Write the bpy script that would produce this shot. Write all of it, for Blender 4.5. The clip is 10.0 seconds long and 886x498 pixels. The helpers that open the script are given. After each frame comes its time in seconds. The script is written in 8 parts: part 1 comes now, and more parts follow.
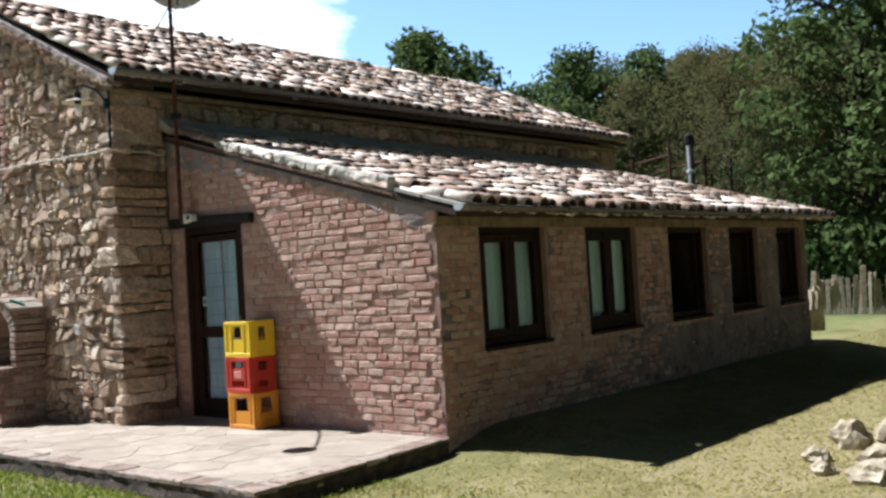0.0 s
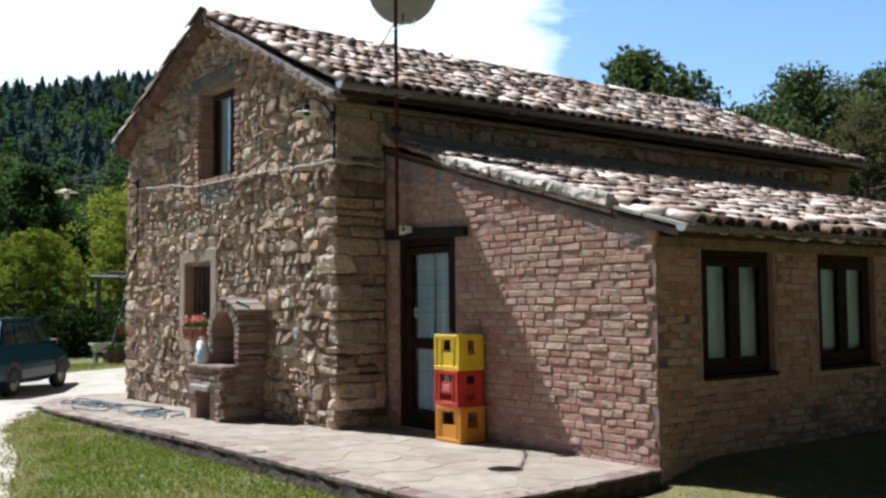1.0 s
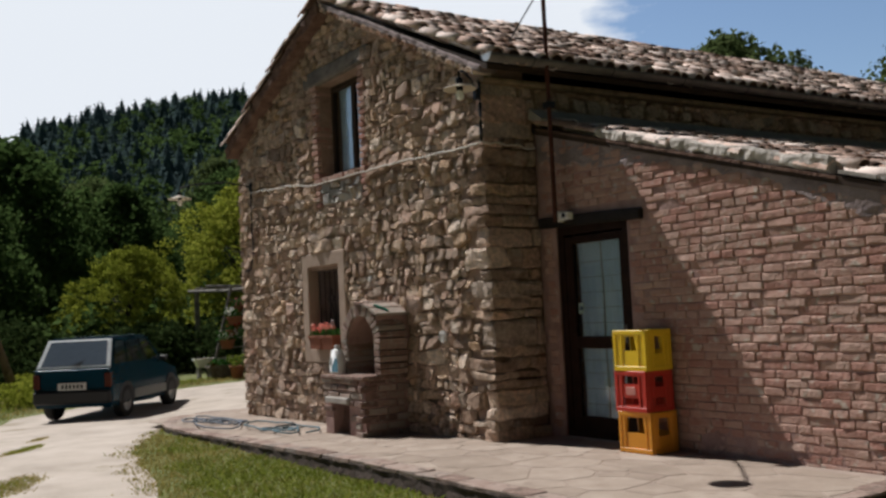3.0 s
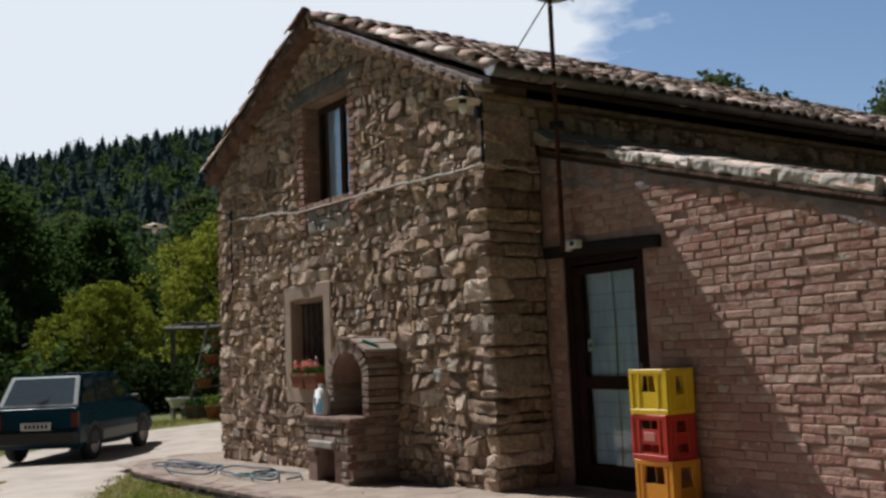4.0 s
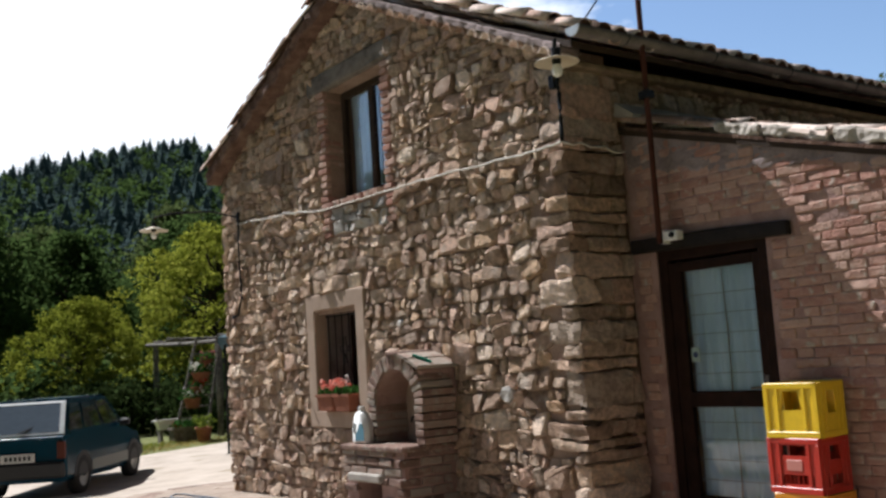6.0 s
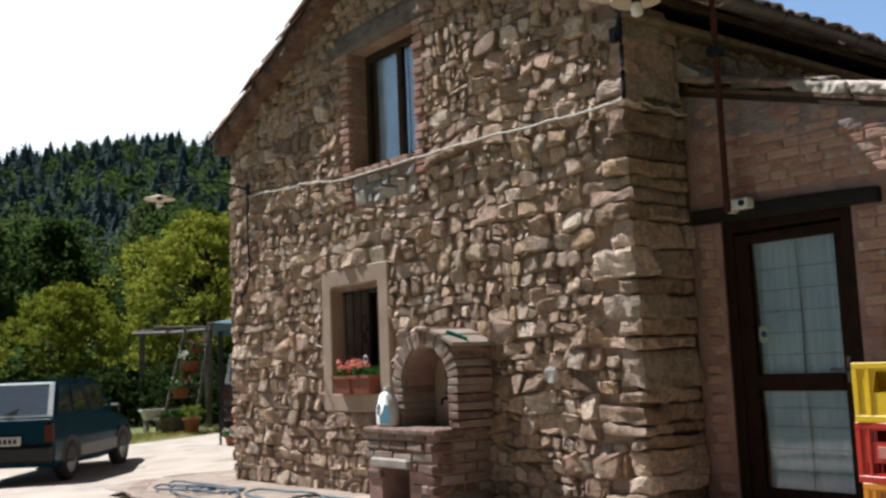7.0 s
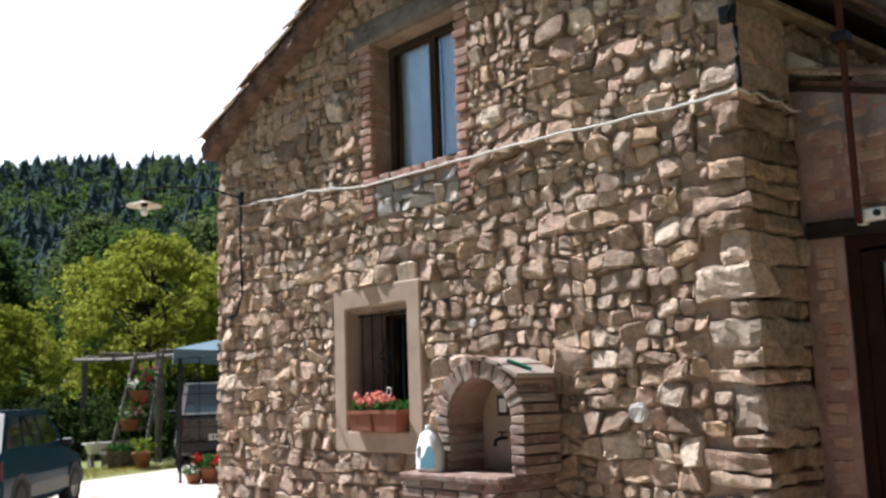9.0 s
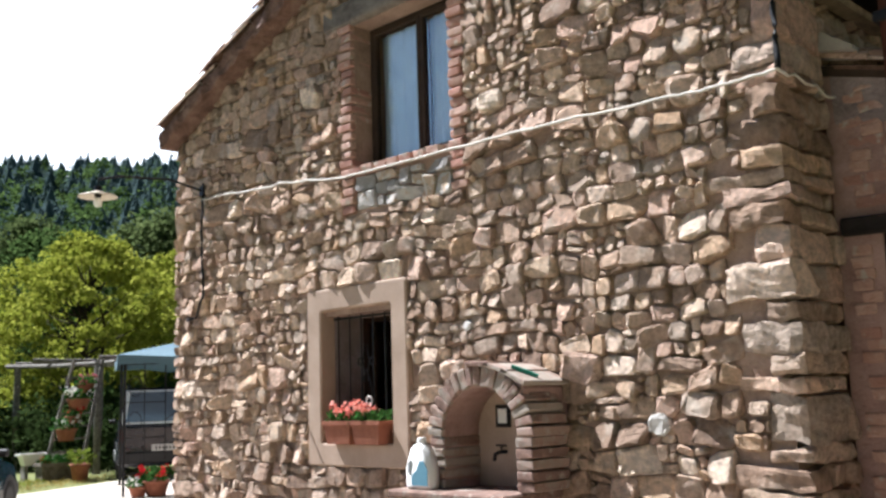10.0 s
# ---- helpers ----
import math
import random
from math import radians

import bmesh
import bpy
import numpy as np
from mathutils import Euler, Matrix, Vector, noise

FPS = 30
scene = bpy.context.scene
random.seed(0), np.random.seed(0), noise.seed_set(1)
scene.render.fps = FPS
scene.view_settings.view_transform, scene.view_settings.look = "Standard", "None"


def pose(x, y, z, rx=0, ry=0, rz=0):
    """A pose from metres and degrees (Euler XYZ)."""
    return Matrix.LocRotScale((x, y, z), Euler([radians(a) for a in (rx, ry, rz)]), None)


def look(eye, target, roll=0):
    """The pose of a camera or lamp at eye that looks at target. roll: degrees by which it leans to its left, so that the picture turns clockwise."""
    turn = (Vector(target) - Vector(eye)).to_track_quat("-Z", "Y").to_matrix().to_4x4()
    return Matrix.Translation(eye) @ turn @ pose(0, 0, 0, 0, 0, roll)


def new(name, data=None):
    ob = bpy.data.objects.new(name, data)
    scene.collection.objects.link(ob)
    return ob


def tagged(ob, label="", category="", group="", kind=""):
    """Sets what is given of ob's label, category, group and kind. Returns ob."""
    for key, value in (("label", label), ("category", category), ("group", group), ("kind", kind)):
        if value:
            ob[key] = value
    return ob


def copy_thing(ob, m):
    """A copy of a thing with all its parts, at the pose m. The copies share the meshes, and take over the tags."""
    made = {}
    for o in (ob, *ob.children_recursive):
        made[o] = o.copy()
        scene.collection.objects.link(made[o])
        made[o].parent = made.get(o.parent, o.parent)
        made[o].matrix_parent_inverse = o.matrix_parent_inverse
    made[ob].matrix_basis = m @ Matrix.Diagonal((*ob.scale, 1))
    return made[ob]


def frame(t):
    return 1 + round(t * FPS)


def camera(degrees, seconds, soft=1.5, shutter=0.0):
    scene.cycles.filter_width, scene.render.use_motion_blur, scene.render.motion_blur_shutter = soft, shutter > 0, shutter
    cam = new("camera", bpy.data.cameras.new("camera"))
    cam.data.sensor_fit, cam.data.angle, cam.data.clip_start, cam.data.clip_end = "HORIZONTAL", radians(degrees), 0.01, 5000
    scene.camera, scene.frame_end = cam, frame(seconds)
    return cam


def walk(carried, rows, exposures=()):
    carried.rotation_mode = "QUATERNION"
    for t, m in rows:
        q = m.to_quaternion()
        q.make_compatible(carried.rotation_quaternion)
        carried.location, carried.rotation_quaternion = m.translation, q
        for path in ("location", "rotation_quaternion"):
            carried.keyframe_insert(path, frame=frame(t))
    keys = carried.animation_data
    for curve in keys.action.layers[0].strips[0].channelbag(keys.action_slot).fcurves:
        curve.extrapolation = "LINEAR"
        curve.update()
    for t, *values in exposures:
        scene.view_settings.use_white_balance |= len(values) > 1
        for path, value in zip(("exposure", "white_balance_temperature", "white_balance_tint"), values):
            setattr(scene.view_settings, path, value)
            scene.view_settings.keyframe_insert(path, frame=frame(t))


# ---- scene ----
cam = camera(48.8, 10.0, soft=2.7)
PATH = [
    (0, (9.071, -5.423, 1.342), (7.782, -3.895, 1.4), -3.4),
    (0.5, (9.045, -5.341, 1.336), (7.569, -3.995, 1.443), -1.2),
    (1, (8.885, -5.364, 1.33), (7.31, -4.136, 1.442), -0.5),
    (1.5, (8.601, -5.474, 1.254), (6.981, -4.304, 1.338), -1.9),
    (2, (8.209, -5.439, 1.286), (6.531, -4.359, 1.424), -3.1),
    (2.2, (8.111, -5.455, 1.315), (6.43, -4.377, 1.424), -2.5),
    (2.5, (7.851, -5.419, 1.303), (6.112, -4.433, 1.35), -6.3),
    (2.7, (7.74, -5.465, 1.287), (6.065, -4.375, 1.369), -3.7),
    (3.8, (6.976, -5.126, 1.237), (5.322, -4.017, 1.422), -1.9),
    (4, (6.843, -5.111, 1.227), (5.212, -3.973, 1.438), -2.3),
    (4.5, (6.478, -5.027, 1.188), (4.902, -3.82, 1.431), -1.0),
    (5, (6.11, -4.991, 1.238), (4.468, -3.869, 1.448), -0.5),
    (5.3, (5.881, -5.012, 1.206), (4.288, -3.827, 1.445), -2.2),
    (5.5, (5.721, -4.997, 1.205), (4.145, -3.785, 1.425), -3.4),
    (6, (5.305, -4.964, 1.313), (3.712, -3.776, 1.54), -3.7),
    (6.2, (5.134, -4.951, 1.254), (3.509, -3.796, 1.4), -4.4),
    (7.3, (4.335, -4.952, 1.13), (2.8, -3.698, 1.396), -2.7),
    (7.5, (4.217, -4.978, 1.251), (2.701, -3.692, 1.469), -4.6),
    (8, (3.871, -4.999, 1.194), (2.429, -3.646, 1.491), -2.3),
    (8.5, (3.545, -4.893, 1.197), (2.1, -3.533, 1.446), -0.8),
    (9, (3.122, -4.919, 1.191), (1.647, -3.599, 1.479), -1.9),
    (9.5, (2.75, -4.961, 1.178), (1.356, -3.557, 1.474), -1.4),
    (10, (2.428, -4.777, 1.205), (1.041, -3.368, 1.506), -1.8),
]
EXPOSURES = [(0.0, 1.07, 5600, 3), (0.5, 1.01, 5550, 2), (1.0, 0.77, 5550, 2), (1.5, 0.59, 5700, 4), (2.0, 0.37, 5950, 7), (2.5, 0.15, 6200, 10), (4.0, -0.01, 6050, 9), (4.5, -0.02, 6000, 9), (5.5, 0.12, 6100, 11), (6.0, 0.56, 6030, 10), (7.5, 0.69, 5950, 9), (8.0, 1.01, 5850, 9), (9.0, 1.21, 5800, 10), (9.5, 1.26, 5800, 10), (10.0, 1.51, 5780, 10)]
walk(cam, [(t, look(eye, target, roll)) for t, eye, target, roll in PATH], EXPOSURES)

# ---- world and sun ----
SUN_DIR = Vector((2.39, 0.68, -3.55)).normalized()
world = bpy.data.worlds.new("world")
scene.world = world
world.use_nodes = True
wt = world.node_tree
wbg = wt.nodes["Background"]
sky = wt.nodes.new("ShaderNodeTexSky")
sky.sky_type, sky.sun_disc = "NISHITA", False
sky.sun_elevation = math.asin(-SUN_DIR.z)
sky.sun_rotation = math.atan2(-SUN_DIR.x, -SUN_DIR.y)
sky.altitude, sky.dust_density, sky.ozone_density = 300, 0.9, 1.3
wtc = wt.nodes.new("ShaderNodeTexCoord")
wmap = wt.nodes.new("ShaderNodeMapping")
wmap.inputs["Scale"].default_value = (1.0, 1.0, 2.4)
wmap.inputs["Location"].default_value = (0.35, 0.1, 0.0)
wt.links.new(wtc.outputs["Generated"], wmap.inputs[0])
cloud = wt.nodes.new("ShaderNodeTexNoise")
cloud.inputs["Scale"].default_value, cloud.inputs["Detail"].default_value = 3.4, 8
cloud.inputs["Roughness"].default_value = 0.55
wt.links.new(wmap.outputs[0], cloud.inputs["Vector"])
# clouds gather over the hills to the west
side = wt.nodes.new("ShaderNodeVectorMath")
side.operation = "DOT_PRODUCT"
side.inputs[1].default_value = (-0.884, 0.357, 0.3)
wt.links.new(wtc.outputs["Generated"], side.inputs[0])
lean_in = wt.nodes.new("ShaderNodeMath")
lean_in.operation = "MULTIPLY_ADD"
lean_in.inputs[1].default_value, lean_in.inputs[2].default_value = 3.4, -3.16
wt.links.new(side.outputs["Value"], lean_in.inputs[0])
csum = wt.nodes.new("ShaderNodeMath")
csum.operation = "ADD"
wt.links.new(cloud.outputs["Fac"], csum.inputs[0])
wt.links.new(lean_in.outputs[0], csum.inputs[1])
cramp = wt.nodes.new("ShaderNodeValToRGB")
cramp.color_ramp.elements[0].position, cramp.color_ramp.elements[1].position = 0.47, 0.56
wt.links.new(csum.outputs[0], cramp.inputs[0])
wmix = wt.nodes.new("ShaderNodeMixRGB")
wt.links.new(cramp.outputs["Color"], wmix.inputs["Fac"])
wt.links.new(sky.outputs[0], wmix.inputs["Color1"])
wmix.inputs["Color2"].default_value = (46.0, 47.0, 48.2, 1)
# summer haze: the low sky is paler and brighter than the zenith
sep = wt.nodes.new("ShaderNodeSeparateXYZ")
wt.links.new(wtc.outputs["Generated"], sep.inputs[0])
haze = wt.nodes.new("ShaderNodeMapRange")
haze.interpolation_type = "SMOOTHSTEP"
haze.inputs["From Min"].default_value, haze.inputs["From Max"].default_value = 0.34, 0.75
haze.inputs["To Min"].default_value, haze.inputs["To Max"].default_value = 5.8, 0.1
wt.links.new(sep.outputs["Z"], haze.inputs["Value"])
wmul = wt.nodes.new("ShaderNodeMixRGB")
wmul.blend_type = "MULTIPLY"
wmul.inputs["Fac"].default_value = 1.0
wt.links.new(sky.outputs[0], wmul.inputs["Color1"])
# and brighter on the sun's side than opposite
glow = wt.nodes.new("ShaderNodeMapRange")
glow.inputs["From Min"].default_value, glow.inputs["From Max"].default_value = -0.5, 0.6
glow.inputs["To Min"].default_value, glow.inputs["To Max"].default_value = 0.12, 1.0
wt.links.new(side.outputs["Value"], glow.inputs["Value"])
hg = wt.nodes.new("ShaderNodeMath")
hg.operation = "MULTIPLY"
wt.links.new(haze.outputs[0], hg.inputs[0])
wt.links.new(glow.outputs[0], hg.inputs[1])
wt.links.new(hg.outputs[0], wmul.inputs["Color2"])
wt.links.new(wmul.outputs[0], wmix.inputs["Color1"])
wt.links.new(wmix.outputs[0], wbg.inputs[0])
wbg.inputs[1].default_value = 0.0175
sun = new("sun", bpy.data.lights.new("sun", "SUN"))
sun.data.energy, sun.data.angle, sun.data.color = 5.0, radians(0.5), (1, 0.94, 0.88)
sun.rotation_mode = "QUATERNION"
sun.rotation_quaternion = SUN_DIR.to_track_quat("-Z", "Y")


# ---- materials ----
def material(name, colours, scale=6.0, rough=0.85, bump=0.3, fine=60.0, vary=0.0, by="", metal=0.0, spots=None, bump_size=0.01, spec=0.3):
    """Procedural surface: a ramp of colours over coarse noise, fine grain, bump; by: 'object' or 'island' shifts each piece."""
    m = bpy.data.materials.new(name)
    m.use_nodes = True
    nt = m.node_tree
    n, l = nt.nodes, nt.links
    p = n["Principled BSDF"]
    tc = n.new("ShaderNodeTexCoord")
    vec = tc.outputs["Object"]
    if by:
        src = n.new("ShaderNodeObjectInfo").outputs["Random"] if by == "object" else n.new("ShaderNodeNewGeometry").outputs["Random Per Island"]
        off = n.new("ShaderNodeVectorMath")
        off.operation = "ADD"
        comb = n.new("ShaderNodeMath")
        comb.operation = "MULTIPLY"
        comb.inputs[1].default_value = 37.0
        l.new(src, comb.inputs[0])
        l.new(vec, off.inputs[0])
        l.new(comb.outputs[0], off.inputs[1])
        vec = off.outputs[0]
    a = n.new("ShaderNodeTexNoise")
    a.inputs["Scale"].default_value, a.inputs["Detail"].default_value, a.inputs["Roughness"].default_value = scale, 5, 0.6
    b = n.new("ShaderNodeTexNoise")
    b.inputs["Scale"].default_value, b.inputs["Detail"].default_value = fine, 4
    l.new(vec, a.inputs["Vector"])
    l.new(vec, b.inputs["Vector"])
    add = n.new("ShaderNodeMath")
    add.operation = "MULTIPLY_ADD"
    l.new(b.outputs["Fac"], add.inputs[0])
    add.inputs[1].default_value = 0.35
    l.new(a.outputs["Fac"], add.inputs[2])
    low = n.new("ShaderNodeMath")
    low.operation = "SUBTRACT"
    l.new(add.outputs[0], low.inputs[0])
    low.inputs[1].default_value = 0.175
    fac = low.outputs[0]
    if by:
        sh = n.new("ShaderNodeMath")
        sh.operation = "MULTIPLY_ADD"
        l.new(src, sh.inputs[0])
        sh.inputs[1].default_value = vary
        l.new(fac, sh.inputs[2])
        s2 = n.new("ShaderNodeMath")
        s2.operation = "SUBTRACT"
        l.new(sh.outputs[0], s2.inputs[0])
        s2.inputs[1].default_value = vary / 2
        fac = s2.outputs[0]
    ramp = n.new("ShaderNodeValToRGB")
    e = ramp.color_ramp.elements
    k = len(colours)
    lo, hi = (0.3, 0.7) if not by else (0.22, 0.78)
    for i, c in enumerate(colours):
        pos = lo + (hi - lo) * i / max(1, k - 1)
        el = e[i] if i < 2 else e.new(pos)
        el.position, el.color = pos, (*c, 1)
    l.new(fac, ramp.inputs[0])
    col = ramp.outputs["Color"]
    if spots:
        sp = n.new("ShaderNodeTexNoise")
        sp.inputs["Scale"].default_value, sp.inputs["Detail"].default_value = spots[1], 6
        l.new(vec, sp.inputs["Vector"])
        sr = n.new("ShaderNodeValToRGB")
        sr.color_ramp.elements[0].position, sr.color_ramp.elements[1].position = spots[2], spots[2] + 0.1
        l.new(sp.outputs["Fac"], sr.inputs[0])
        mx = n.new("ShaderNodeMixRGB")
        l.new(sr.outputs["Color"], mx.inputs["Fac"])
        l.new(col, mx.inputs["Color1"])
        mx.inputs["Color2"].default_value = (*spots[0], 1)
        col = mx.outputs[0]
    l.new(col, p.inputs["Base Color"])
    p.inputs["Roughness"].default_value, p.inputs["Metallic"].default_value = rough, metal
    p.inputs["Specular IOR Level"].default_value = spec
    if bump:
        bu = n.new("ShaderNodeBump")
        bu.inputs["Strength"].default_value, bu.inputs["Distance"].default_value = bump, bump_size
        l.new(add.outputs[0], bu.inputs["Height"])
        l.new(bu.outputs[0], p.inputs["Normal"])
    return m


def leaf_material(name, colours, shine=0.25):
    m = bpy.data.materials.new(name)
    m.use_nodes = True
    nt = m.node_tree
    n, l = nt.nodes, nt.links
    n.remove(n["Principled BSDF"])
    out = n["Material Output"]
    g = n.new("ShaderNodeNewGeometry")
    o = n.new("ShaderNodeObjectInfo")
    mixr = n.new("ShaderNodeMath")
    mixr.operation = "MULTIPLY_ADD"
    l.new(g.outputs["Random Per Island"], mixr.inputs[0])
    mixr.inputs[1].default_value = 0.75
    sc = n.new("ShaderNodeMath")
    sc.operation = "MULTIPLY"
    l.new(o.outputs["Random"], sc.inputs[0])
    sc.inputs[1].default_value = 0.25
    l.new(sc.outputs[0], mixr.inputs[2])
    ramp = n.new("ShaderNodeValToRGB")
    e = ramp.color_ramp.elements
    for i, c in enumerate(colours):
        el = e[i] if i < 2 else e.new(i / (len(colours) - 1))
        el.position, el.color = i / (len(colours) - 1), (*c, 1)
    l.new(mixr.outputs[0], ramp.inputs[0])
    d, t = n.new("ShaderNodeBsdfDiffuse"), n.new("ShaderNodeBsdfTranslucent")
    l.new(ramp.outputs[0], d.inputs["Color"])
    l.new(ramp.outputs[0], t.inputs["Color"])
    mx = n.new("ShaderNodeMixShader")
    mx.inputs["Fac"].default_value = shine
    l.new(d.outputs[0], mx.inputs[1])
    l.new(t.outputs[0], mx.inputs[2])
    l.new(mx.outputs[0], out.inputs["Surface"])
    return m


def stone_material(name, by, colours, pale=0.62):
    """Field stone: one tint for each stone, mottled, with pale crusts and a rough broken face."""
    m = bpy.data.materials.new(name)
    m.use_nodes = True
    nt = m.node_tree
    n, l = nt.nodes, nt.links
    p = n["Principled BSDF"]
    src = n.new("ShaderNodeObjectInfo").outputs["Random"] if by == "object" else n.new("ShaderNodeNewGeometry").outputs["Random Per Island"]
    tc = n.new("ShaderNodeTexCoord")
    far = n.new("ShaderNodeMath")
    far.operation = "MULTIPLY"
    far.inputs[1].default_value = 41.0
    l.new(src, far.inputs[0])
    off = n.new("ShaderNodeVectorMath")
    l.new(tc.outputs["Object"], off.inputs[0])
    l.new(far.outputs[0], off.inputs[1])
    def grain(scale, detail, rough):
        t = n.new("ShaderNodeTexNoise")
        t.inputs["Scale"].default_value, t.inputs["Detail"].default_value, t.inputs["Roughness"].default_value = scale, detail, rough
        l.new(off.outputs[0], t.inputs["Vector"])
        return t.outputs["Fac"]
    coarse, mid, fine = grain(5.0, 4, 0.6), grain(22.0, 8, 0.72), grain(80.0, 5, 0.6)
    ramp = n.new("ShaderNodeValToRGB")
    e = ramp.color_ramp.elements
    for i, c in enumerate(colours):
        q = i / (len(colours) - 1)
        el = e[i] if i < 2 else e.new(q)
        el.position, el.color = q, (*c, 1)
    l.new(src, ramp.inputs[0])
    shade = n.new("ShaderNodeMapRange")
    shade.inputs["From Min"].default_value, shade.inputs["From Max"].default_value = 0.3, 0.7
    shade.inputs["To Min"].default_value, shade.inputs["To Max"].default_value = 0.5, 1.4
    l.new(mid, shade.inputs["Value"])
    mul = n.new("ShaderNodeMixRGB")
    mul.blend_type = "MULTIPLY"
    mul.inputs["Fac"].default_value = 1.0
    l.new(ramp.outputs["Color"], mul.inputs["Color1"])
    l.new(shade.outputs[0], mul.inputs["Color2"])
    crust = n.new("ShaderNodeMapRange")
    crust.inputs["From Min"].default_value, crust.inputs["From Max"].default_value = pale - 0.06, pale + 0.08
    crust.inputs["To Max"].default_value = 0.7
    l.new(coarse, crust.inputs["Value"])
    mx = n.new("ShaderNodeMixRGB")
    l.new(crust.outputs[0], mx.inputs["Fac"])
    l.new(mul.outputs[0], mx.inputs["Color1"])
    mx.inputs["Color2"].default_value = (0.6, 0.52, 0.43, 1)
    l.new(mx.outputs[0], p.inputs["Base Color"])
    p.inputs["Roughness"].default_value, p.inputs["Specular IOR Level"].default_value = 0.92, 0.2
    height = n.new("ShaderNodeMath")
    height.operation = "MULTIPLY_ADD"
    height.inputs[1].default_value = 0.3
    l.new(fine, height.inputs[0])
    l.new(mid, height.inputs[2])
    bu = n.new("ShaderNodeBump")
    bu.inputs["Strength"].default_value, bu.inputs["Distance"].default_value = 1.0, 0.05
    l.new(height.outputs[0], bu.inputs["Height"])
    l.new(bu.outputs[0], p.inputs["Normal"])
    return m


STONES = [(0.294, 0.202, 0.146), (0.54, 0.375, 0.27), (0.494, 0.395, 0.311), (0.707, 0.502, 0.366), (0.356, 0.252, 0.186), (0.814, 0.623, 0.462), (0.617, 0.422, 0.271), (0.585, 0.469, 0.374), (0.655, 0.437, 0.329), (0.959, 0.79, 0.628)]
BRICKS = [(0.373, 0.205, 0.162), (0.406, 0.243, 0.194), (0.437, 0.277, 0.221), (0.462, 0.306, 0.246), (0.423, 0.26, 0.206), (0.481, 0.331, 0.268)]
TILES = [(0.339, 0.22, 0.164), (0.585, 0.405, 0.321), (0.76, 0.562, 0.462), (0.843, 0.678, 0.585), (0.526, 0.433, 0.381), (0.89, 0.747, 0.661)]
